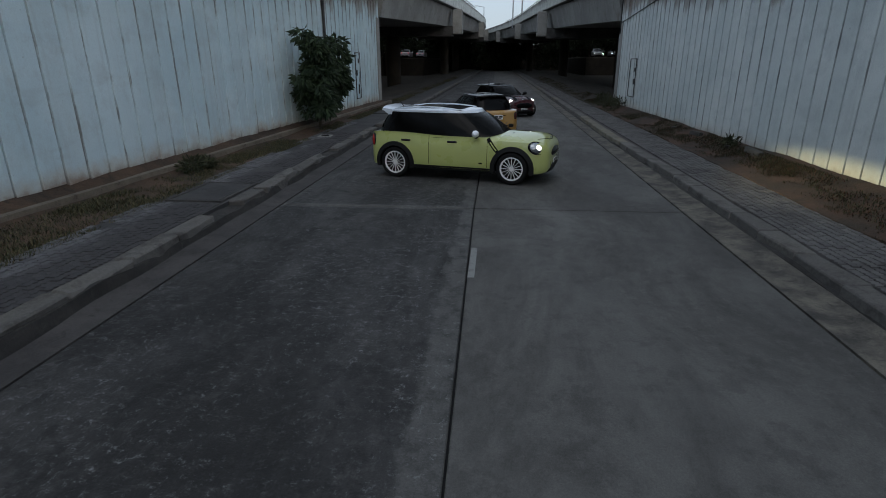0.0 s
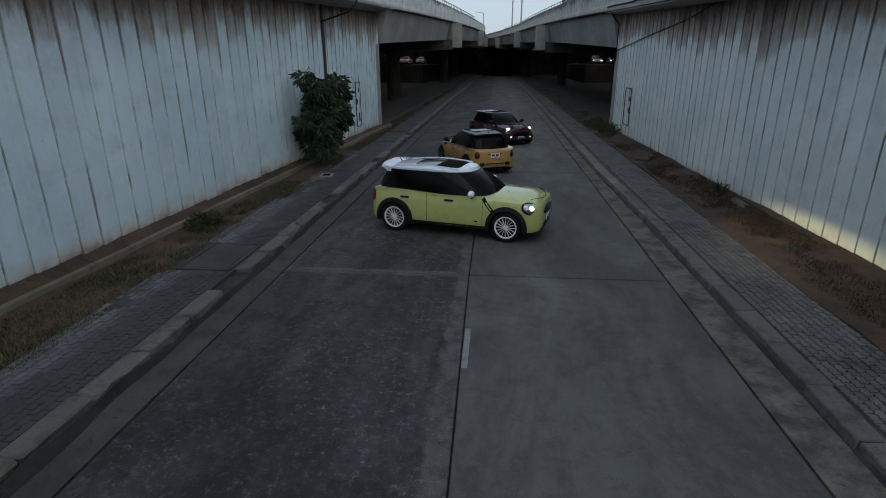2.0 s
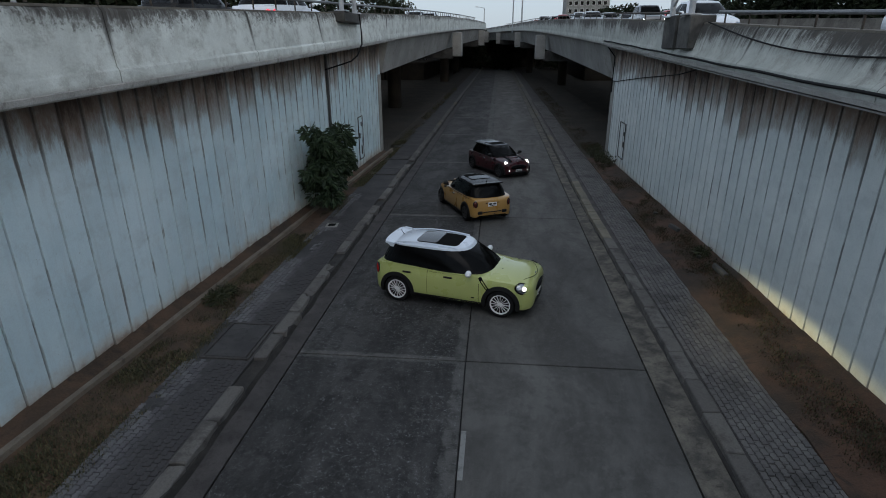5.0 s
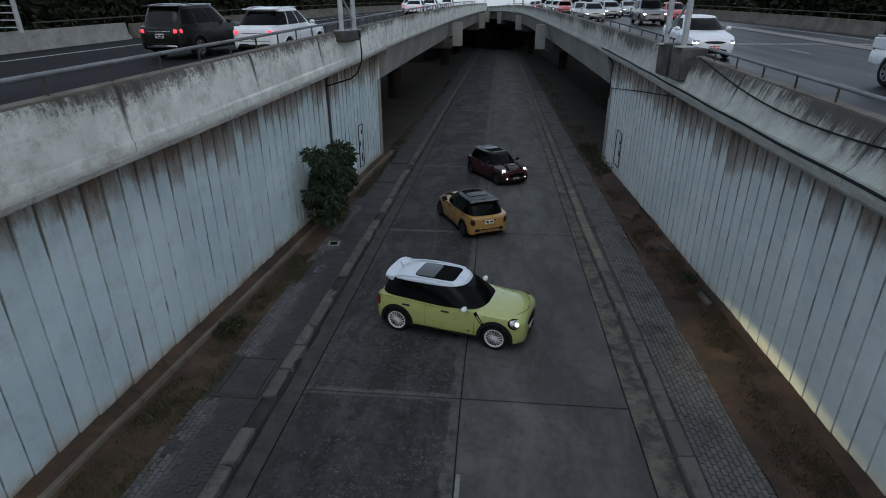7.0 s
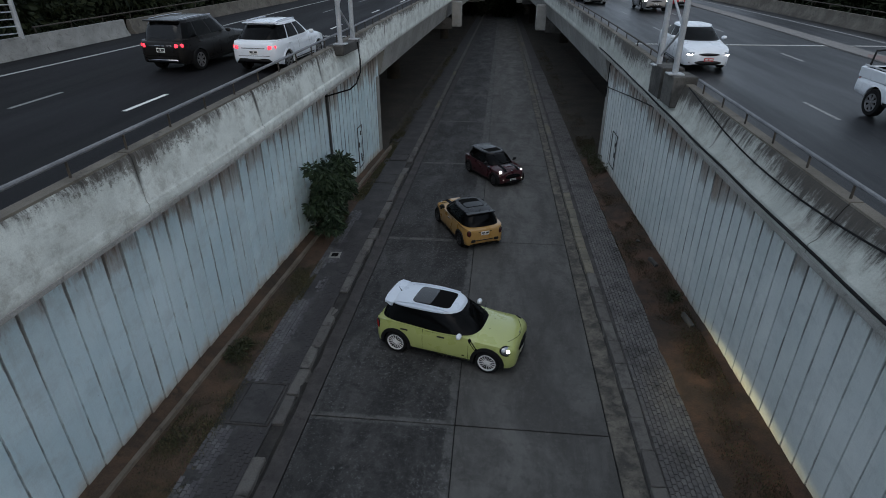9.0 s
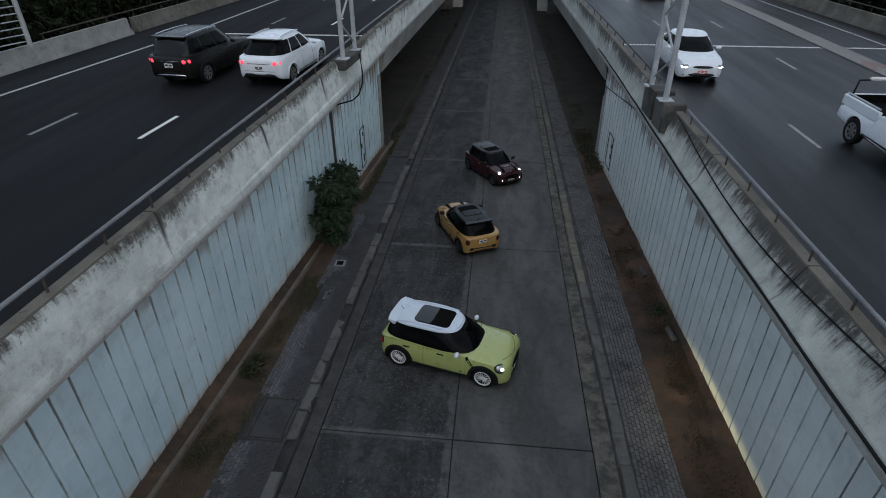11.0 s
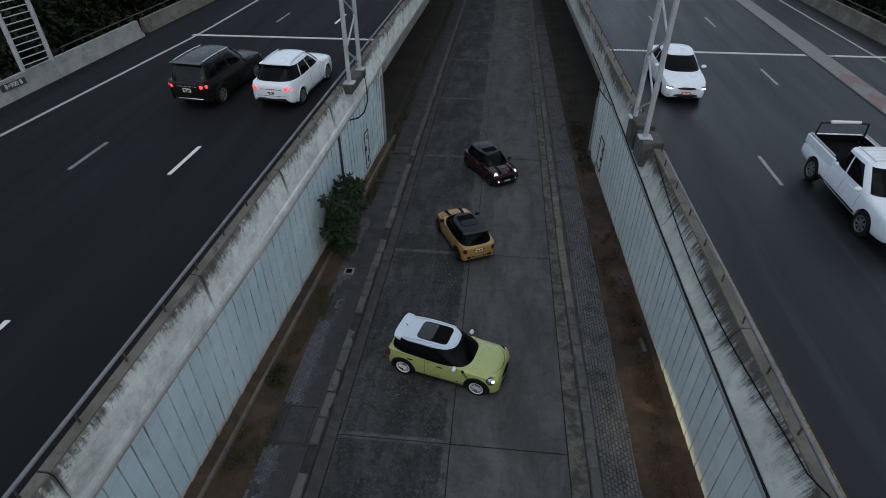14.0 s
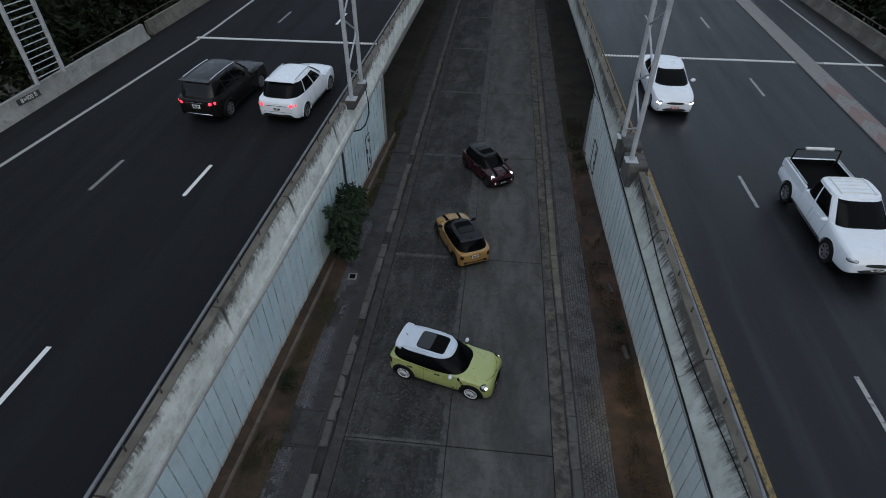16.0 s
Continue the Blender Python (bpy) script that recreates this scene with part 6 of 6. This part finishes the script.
tagged(part("drain_pipe", bm, M_DARK), "dark drain pipe fixed to the painted wall", "pipe")


def outline_box(name, x, y0, y1, z0, z1, sgn, label, gaps):
    """A recessed hatch drawn by a dark metal edging on the wall."""
    ob = thing(name, pose(0, 0, 0), label, "wall hatch")
    for a, b in ((y0, z0), (y1, z0)):
        part("edge", boxed(x - 0.02, x + 0.02, a - 0.014, a + 0.014, z0, z1, 0.004), M_DARK, ob)
    for z in (z0, z1):
        part("edge", boxed(x - 0.02, x + 0.02, y0, y1, z - 0.014, z + 0.014, 0.004), M_DARK, ob)
    for y, z, h in gaps:
        part("bracket", boxed(x - 0.02, x + 0.025, y - 0.035, y + 0.035, z - h, z + h, 0.006), M_DARK, ob)
    return ob


outline_box("wall_hatch", wall_r(26.0) - 0.02, 25.4, 26.5, 0.85, 2.45, 1, "metal-edged hatch on the painted wall", ((25.6, 1.5, 0.12), (25.6, 2.0, 0.08)))
outline_box("wall_hatch", wall_l(25.0) + 0.02, 24.6, 25.4, 0.8, 2.75, -1, "broken dark-edged hatch on the painted wall", ((25.1, 1.2, 0.2), (24.8, 1.9, 0.12), (25.15, 2.4, 0.1)))

# drain cover and slab covers on the western path
dc = thing("drain_grate", pose(-5.29, 16.6, 0.18, 0, 0, 4), "small open drain grate in a pale frame", "drain")
part("frame", boxed(-0.2, 0.2, -0.22, 0.22, -0.03, 0.024, 0.008), M_CONC, dc)
part("grate", boxed(-0.12, 0.12, -0.14, 0.14, 0.0, 0.026, 0.0), M_UNDER, dc)
for y0, ln in ((8.3, 1.42), (24.3, 1.3), (27.9, 1.2)):
    cv = thing("cover_slab", pose(0, y0, 0), "dark concrete inspection cover in a grey rim on the path", "cover slab", "inspection covers of the path")
    part("cover", boxed(-5.40, -4.57, 0.07, ln - 0.07, 0.1, 0.207, 0.01), M_PATH, cv)
    for q0, q1, w0, w1 in ((-5.48, -4.49, 0.0, 0.055), (-5.48, -4.49, ln - 0.055, ln), (-5.48, -5.42, 0.057, ln - 0.057), (-4.55, -4.49, 0.057, ln - 0.057)):
        part("rim", boxed(q0, q1, w0, w1, 0.1, 0.211, 0.008), M_GUTTER_W, cv, "grey concrete rim")


# ---- plants ----
def leaf_cloud(seed, blobs, count, size, droop=0.3, long=2.2):
    """Many small folded leaves scattered in the given blobs (x, y, z, rx, ry, rz)."""
    r = np.random.RandomState(seed)
    verts, faces = [], []
    vol = np.array([b[3] * b[4] * b[5] for b in blobs])
    pick = r.choice(len(blobs), count, p=vol / vol.sum())
    for k in pick:
        b = blobs[k]
        d = r.normal(size=3)
        d /= np.linalg.norm(d)
        rad = r.uniform(0.35, 1.0) ** 0.45
        p = np.array(b[:3]) + d * rad * np.array(b[3:])
        fwd = d * np.array([1, 1, 0.6]) + r.normal(size=3) * 0.5 + np.array([0, 0, -droop])
        fwd /= np.linalg.norm(fwd) + 1e-9
        side = np.cross(fwd, r.normal(size=3))
        side /= np.linalg.norm(side) + 1e-9
        s = size * r.uniform(0.6, 1.3)
        up = np.cross(side, fwd) * s * 0.12
        i = len(verts)
        verts += [p, p + fwd * s * 0.5 * long / 2.2 + side * s * 0.24 + up, p + fwd * s * long / 2.2, p + fwd * s * 0.5 * long / 2.2 - side * s * 0.24 + up]
        faces += [(i, i + 1, i + 2), (i, i + 2, i + 3)]
    me = bpy.data.meshes.new("crown")
    me.from_pydata([tuple(v) for v in verts], [], faces)
    return me


def crown(name, me, mat, parent, label=""):
    me.materials.append(mat)
    ob = new(name, me)
    ob.parent = parent
    if label:
        ob["label"] = label
    return ob


bush = thing("bush", pose(-6.02, 18.4, 0.25), "tall dark green leafy bush growing against the wall", "bush")
bm = bmesh.new()
for a, b, r0, r1 in (((0, 0, 0), (0.1, 0.1, 0.9), 0.06, 0.045), ((0.1, 0.1, 0.9), (-0.1, -0.3, 1.9), 0.045, 0.025), ((0.1, 0.1, 0.9), (0.2, 0.6, 2.1), 0.04, 0.02), ((0, 0, 0.4), (0.3, -0.5, 1.2), 0.04, 0.02), ((0, 0.1, 0.5), (0.35, 0.8, 1.3), 0.035, 0.02)):
    add_rod(bm, a, b, r0, r1, 7)
part("trunk", bm, M_BARK, bush, "thin brown stems")
rb = random.Random(5)
bl = [(0.05, 0.0, 1.5, 0.42, 0.75, 0.75), (0.1, 0.7, 1.7, 0.4, 0.6, 0.6)]
for k in range(78):
    y, z = rb.gauss(0.1, 0.95), rb.gauss(1.55, 0.72)
    if abs(y - 0.1) < 1.9 and 0.55 < z < 3.0:
        q = rb.uniform(0.16, 0.34)
        bl.append((rb.uniform(-0.25, 0.6), y, z, q, q * 1.1, q * 0.7))
crown("crown", leaf_cloud(3, bl, 10500, 0.19, 0.7, 2.9), M_LEAF, bush, "many long dark green leaves")

# broken concrete and stones on the eastern verge
rz = random.Random(17)
for x, y, ln, w, h, a in ((5.92, 16.9, 0.60, 0.12, 0.055, 12), (6.02, 13.3, 0.62, 0.13, 0.06, 8), (5.85, 14.4, 0.13, 0.10, 0.05, 40), (5.78, 18.6, 0.15, 0.10, 0.05, 70)):
    bm = boxed(-w / 2, w / 2, -ln / 2, ln / 2, -0.08, h, 0.02)
    bmesh.ops.subdivide_edges(bm, edges=bm.edges[:], cuts=1, use_grid_fill=True)
    for v in bm.verts:
        v.co += 0.035 * Vector((noise.noise(v.co * 6 + Vector((y, 0, 0))), noise.noise(v.co * 6 + Vector((0, y, 0))), noise.noise(v.co * 5 + Vector((0, 0, y)))))
    st = tagged(part("broken_slab" if ln > 0.5 else "stone", bm, M_PLINTH), "broken grey concrete edging lying on the soil" if ln > 0.5 else "small rough grey stone lying on the soil", "rubble", "rubble on the verge")
    st.matrix_world = pose(x, y, 0.17 + 0.20 * max(0, x - 5.1), rz.uniform(-6, 6), rz.uniform(-8, 8), a)

rw = random.Random(8)
for x, y, s in ((-6.25, 10.6, 0.32), (-6.2, 11.0, 0.24), (5.95, 14.6, 0.28), (5.65, 26.8, 0.45), (5.6, 28.1, 0.5), (5.4, 29.4, 0.5)):
    w = thing("weed_clump", pose(x, y, 0.2), "small dark green weed clump at the wall foot", "weed", "weeds along the walls")
    bl = [(rw.uniform(-1, 1) * s * 0.4, rw.uniform(-1, 1) * s * 0.6, s * rw.uniform(0.3, 1.0), s * 0.45, s * 0.5, s * 0.35) for _ in range(6)]
    crown("leaves", leaf_cloud(int(y * 10), bl, int(900 * s), 0.085, 0.0, 3.4), M_WEED, w)
    bm = bmesh.new()
    for _ in range(5):
        add_rod(bm, (0, 0, 0), (rw.uniform(-0.5, 0.5) * s, rw.uniform(-0.6, 0.6) * s, s * rw.uniform(0.7, 1.6)), 0.008, 0.003, 5)
    part("stem", bm, M_BARK, w)


def grass(seed, spots, n, size, mat, name, label):
    """Blades over a strip; spots(r) gives the foot of one blade."""
    r = random.Random(seed)
    verts, faces = [], []
    for _ in range(n):
        x, y, z = spots(r)
        h = size * r.uniform(0.4, 1.3)
        a = r.uniform(0, math.tau)
        lx, ly = math.cos(a), math.sin(a)
        k = r.uniform(0.2, 1.1) * h
        i = len(verts)
        w = 0.006 + 0.006 * r.random()
        verts += [(x - ly * w, y + lx * w, z), (x + ly * w, y - lx * w, z), (x + lx * k, y + ly * k, z + h)]
        faces.append((i, i + 1, i + 2))
    me = bpy.data.meshes.new(name)
    me.from_pydata(verts, [], faces)
    me.materials.append(mat)
    return tagged(new(name, me), label, "grass", kind="stuff")


def patchy(x, y, s):
    return noise.noise(Vector((x * 0.9, y * 0.45, s)))


def spot_l(r):
    while True:
        y = r.uniform(0, 34) if r.random() < 0.8 else r.uniform(34, 80)
        x = r.uniform(-6.92 + 0.042 * y if y < 29 else -6.2, -5.5)
        if patchy(x, y, 2.0) + 0.6 * patchy(x * 4, y * 4, 9.0) > r.uniform(-0.3, 0.5):
            return x, y, 0.16 + 0.09 * max(0, -5.66 - x)


def spot_r(r):
    while True:
        y = r.uniform(0, 34) if r.random() < 0.8 else r.uniform(34, 80)
        x = r.uniform(5.0, 6.2)
        if patchy(x, y, 7.0) + 0.6 * patchy(x * 4, y * 4, 3.0) > r.uniform(-0.3, 0.55):
            return x, y, 0.14 + 0.20 * max(0, x - 5.1)


grass(1, spot_l, 46000, 0.055, M_GRASS, "grass", "dry yellow-brown grass on the verge")
grass(2, spot_l, 30000, 0.06, M_WEED, "grass", "sparse green weeds in the dry verge")
grass(5, spot_r, 26000, 0.03, M_LITTER, "litter", "reddish-brown dry leaf litter on bare soil")
grass(3, spot_r, 26000, 0.045, M_GRASS_E, "grass", "dry brown grass and litter on bare soil")
grass(4, spot_r, 14000, 0.05, M_WEED, "grass", "sparse green weeds on bare soil")


def tree(seed, m, height, spread, label, count=2600):
    r = random.Random(seed)
    t = thing("tree", m, label, "tree", "dark trees beyond the highway")
    bm = bmesh.new()
    add_rod(bm, (0, 0, -0.3), (0.15, 0.1, height * 0.45), 0.22, 0.14, 9)
    bl = []
    for k in range(7):
        a = k * 2.4 + r.random()
        z = height * r.uniform(0.5, 0.92)
        d = spread * r.uniform(0.25, 0.62)
        p = (d * math.cos(a), d * math.sin(a), z)
        add_rod(bm, (0.15, 0.1, height * r.uniform(0.3, 0.45)), p, 0.09, 0.03, 6)
        bl.append((*p, spread * 0.42, spread * 0.42, height * 0.16))
    bl.append((0, 0, height * 0.75, spread * 0.55, spread * 0.55, height * 0.2))
    part("trunk", bm, M_BARK, t, "brown tapered trunk")
    crown("crown", leaf_cloud(seed, bl, count, 0.55, 0.2, 2.0), M_TREE, t, "uneven crown of dark leaves")
    return t


rt = random.Random(21)
kinds = [tree(40 + i, pose(-28 - 4 * i, 30 + 20 * i, 0), 9.5 + 1.2 * i, 3.6 + 0.4 * i, "dark leafy roadside tree beyond the barrier") for i in range(3)]
for side in (-1, 1):
    y = -14.0
    while y < 175:
        x = (bar_l(y) - rt.uniform(5, 8)) if side < 0 else (bar_r(y) + rt.uniform(5, 8))
        for row in range(2):
            sc = rt.uniform(0.8, 1.2)
            c = copy_thing(rt.choice(kinds), Matrix())
            c.scale = (sc, sc, sc * rt.uniform(0.9, 1.15))
            c.location = (x + side * row * rt.uniform(4, 7), y + rt.uniform(-2, 2), -0.1)
            c.rotation_euler = (0, 0, rt.uniform(0, 6.28))
        y += rt.uniform(4.5, 7.0)

# dense scrub added to keep light out under and behind the flyover
def scrub(seed, x0, x1, y0, y1, h, n, label):
    r = random.Random(seed)
    bl = []
    for _ in range(int(n / 60)):
        z = h * r.random() ** 0.8
        bl.append((r.uniform(x0, x1), r.uniform(y0, y1), z, 1.6, 1.6, 1.1))
    me = leaf_cloud(seed, bl, n, 0.9, 0.2, 2.0)
    me.materials.append(M_TREE)
    tagged(new("scrub", me), label, "scrub", kind="stuff")


scrub(71, -29, -22.5, 30, 150, 6.5, 16000, "dense dark scrub added beside the flyover to block side light")
scrub(72, 22.5, 29, 30, 150, 6.5, 16000, "dense dark scrub added beside the flyover to block side light")
scrub(73, -45, 45, 146, 160, 9.0, 26000, "dense dark scrub added to close off light at the far end under the flyover")

# bank added as a dark backdrop to stop sky showing through the scrub
bm = sweep(span(166, 200, 4), lambda y: [(-90, -0.4), (-90, 3.0), (-40, 6.2 + wobble(y, 3, 1.0)), (0, 6.6 + wobble(y, 5, 1.0)), (40, 6.2), (90, 3.0), (90, -0.4)])
tagged(part("earth_bank", bm, M_EARTH), "added dark bank that blocks the sky behind the flyover", "bank", kind="structure")

# a raised side street far under the flyover, with a few vehicles
for sgn, src, x, head in ((-1, tail, -18.5, 88), (1, protos[0], 20.5, -92)):
    bm = boxed(x - 5, x + 5, 104, 140, -0.3, 3.0, 0.2)
    tagged(part("side_street", bm, M_EARTH), "raised dark side street beyond the flyover columns", "road", kind="structure")
    for dx, y in ((-2.4, 108), (1.0, 109.5), (-0.6, 117), (2.6, 119)):
        c = copy_thing(src, Matrix())
        c.matrix_basis = pose(x + dx, y, 3.01, 0, 0, head)

# pale apartment block far behind the eastern carriageway
blk = thing("apartment_building", pose(37, 262, 0), "pale multi-storey apartment building far behind the flyover", "building")
part("wall", boxed(-9, 9, -7, 7, 0, 31, 0.1), M_BARRIER, blk, "pale rendered wall")
part("roof", boxed(-9.3, 9.3, -7.3, 7.3, 31, 31.9, 0.1), M_CONC, blk, "flat roof edge")
part("stair_tower", boxed(-3, 2, -2, 4, 31.9, 35.5, 0.1), M_BARRIER, blk, "pale stair tower")
for st in range(6):
    for wx in range(7):
        w = part("window", boxed(-8 + wx * 2.4, -6.5 + wx * 2.4, -7.12, -6.9, 12.5 + st * 3.1, 14.2 + st * 3.1, 0.03), M_WHITE, blk, "pale window frame")
        part("pane", boxed(-7.9 + wx * 2.4, -6.6 + wx * 2.4, -7.16, -7.1, 12.6 + st * 3.1, 14.1 + st * 3.1, 0.0), M_GLASS, w, "dark window pane")

# tall street lamps far off between the carriageways
for x, y, h in ((2.4, 105, 13.0), (3.5, 92, 12.0), (-3.4, 130, 5.6)):
    pl = thing("street_lamp", pose(x, y, 8.0), "tall thin grey street lamp on the flyover", "street lamp", "lamps of the flyover")
    bm = bmesh.new()
    add_rod(bm, (0, 0, 0), (0, 0, h), 0.13, 0.07, 8)
    part("pole", bm, M_STEEL, pl)
    bm = bmesh.new()
    add_rod(bm, (0, 0, h), (-1.4, 0, h + 0.25), 0.05, 0.04, 6)
    part("arm", bm, M_STEEL, pl)
    part("lamp_head", boxed(-2.0, -1.35, -0.14, 0.14, h + 0.2, h + 0.33, 0.04), M_STEEL, pl)

# interlocking pavers of the eastern footpath: those nearest are pieces, the rest one sheet
def paver_mat(name, a, b, lo, hi, dirt, silt=None):
    """silt: (x0, x1), a film of dark dirt that thickens from x0 to x1 across the path."""
    k = Mat(name)
    pc = k.mix(k.math("FRACT", k.math("ADD", k.rand(), k.island())), a, b)
    pc = k.mix(k.ramp(k.noise(0.9, 6, 0.72), lo, hi, 0, 0.85), pc, dirt)
    if silt:
        x = k.math("ADD", k.axis(0), k.math("MULTIPLY", k.math("SUBTRACT", k.noise(0.8, 6, 0.7, (1.0, 0.6, 1.0)), 0.5), 0.9))
        pc = k.mix(k.ramp(x, *silt, 0.05, 0.92), pc, dirt)
    pg = k.noise(50.0, 3, 0.7)
    pc = k.mix(k.ramp(pg, 0.3, 0.8, 0, 0.5), pc, 0.4, "MULTIPLY")
    return k.done(pc, 0.85, pg, 0.4, 0.008)


M_PAVER = paver_mat("paver", (0.100, 0.096, 0.097), (0.146, 0.140, 0.137), 0.46, 0.68, (0.046, 0.043, 0.043))
M_PAVER_W = paver_mat("dirty_paver", (0.112, 0.109, 0.116), (0.168, 0.164, 0.172), 0.52, 0.68, (0.043, 0.040, 0.042), (-5.32, -4.95))
PW, PL = 0.103, 0.165
bm = bmesh.new()
zig = [((-PW / 2 + 0.007) + (0.012 if i % 2 else -0.012), -PL / 2 + 0.006 + (PL - 0.012) * i / 4) for i in range(5)]
zig += [(x + PW - 0.014, y) for x, y in zig[::-1]]
tops = [bm.verts.new((x * 0.93, y * 0.955, 0)) for x, y in zig]
lows = [bm.verts.new((x, y, -0.012)) for x, y in zig]
feet = [bm.verts.new((x, y, -0.06)) for x, y in zig]
bm.faces.new(tops)
for up, dn in ((tops, lows), (lows, feet)):
    for i in range(10):
        j = (i + 1) % 10
        bm.faces.new((up[j], up[i], dn[i], dn[j]))
bmesh.ops.recalc_face_normals(bm, faces=bm.faces)
paver_me = bpy.data.meshes.new("paver")
bm.to_mesh(paver_me)
bm.free()
paver_me.materials.append(M_PAVER)
rp = random.Random(4)
rest_v, rest_f = [], []
shape_v = [tuple(v.co) for v in paver_me.vertices]
shape_f = [tuple(p.vertices) for p in paver_me.polygons]
for j in range(-80, 330):
    for i in range(10):
        x = 4.04 + i * PW
        y = 6.0 + j * PL + (PL / 2 if i % 2 else 0)
        z = 0.145 + rp.uniform(-0.006, 0.006)
        tilt = rp.uniform(-0.02, 0.02)
        if 6 <= j < 36:
            p = new("paver", paver_me)
            p.parent, p.location, p.rotation_euler = pavement_r, (x, y, z), (tilt, rp.uniform(-0.02, 0.02), rp.uniform(-0.03, 0.03))
        else:
            n0 = len(rest_v)
            rest_v += [(x + a, y + b, z + c + tilt * b) for a, b, c in shape_v]
            rest_f += [tuple(n0 + q for q in f) for f in shape_f]
me = bpy.data.meshes.new("paver_field")
me.from_pydata(rest_v, [], rest_f)
me.materials.append(M_PAVER)
ob = tagged(new("paver_field", me), "rest of the grey pavers", kind="stuff")
ob.parent = pavement_r

# older sunken pavers on the western path, near the wall's foot
rest_v, rest_f = [], []
for j in range(-40, 120):
    for i in range(12):
        x, y = -5.66 + i * PW, 1.0 + j * PL + (PL / 2 if i % 2 else 0)
        if noise.noise(Vector((x * 0.8, y * 0.5, 5.0))) > 0.75 - 0.075 * max(0, y - 8) - 0.03 * i or 8.2 < y < 9.82:
            continue
        z = 0.188 + rp.uniform(-0.006, 0.006)
        tilt = rp.uniform(-0.04, 0.04)
        n0 = len(rest_v)
        rest_v += [(x + a, y + b, z + c + tilt * b) for a, b, c in shape_v]
        rest_f += [tuple(n0 + q for q in f) for f in shape_f]
me = bpy.data.meshes.new("paver_field")
me.from_pydata(rest_v, [], rest_f)
me.materials.append(M_PAVER_W)
ob = tagged(new("paver_field", me), "worn dark pavers of the western path", kind="stuff")
ob.parent = pavement_l
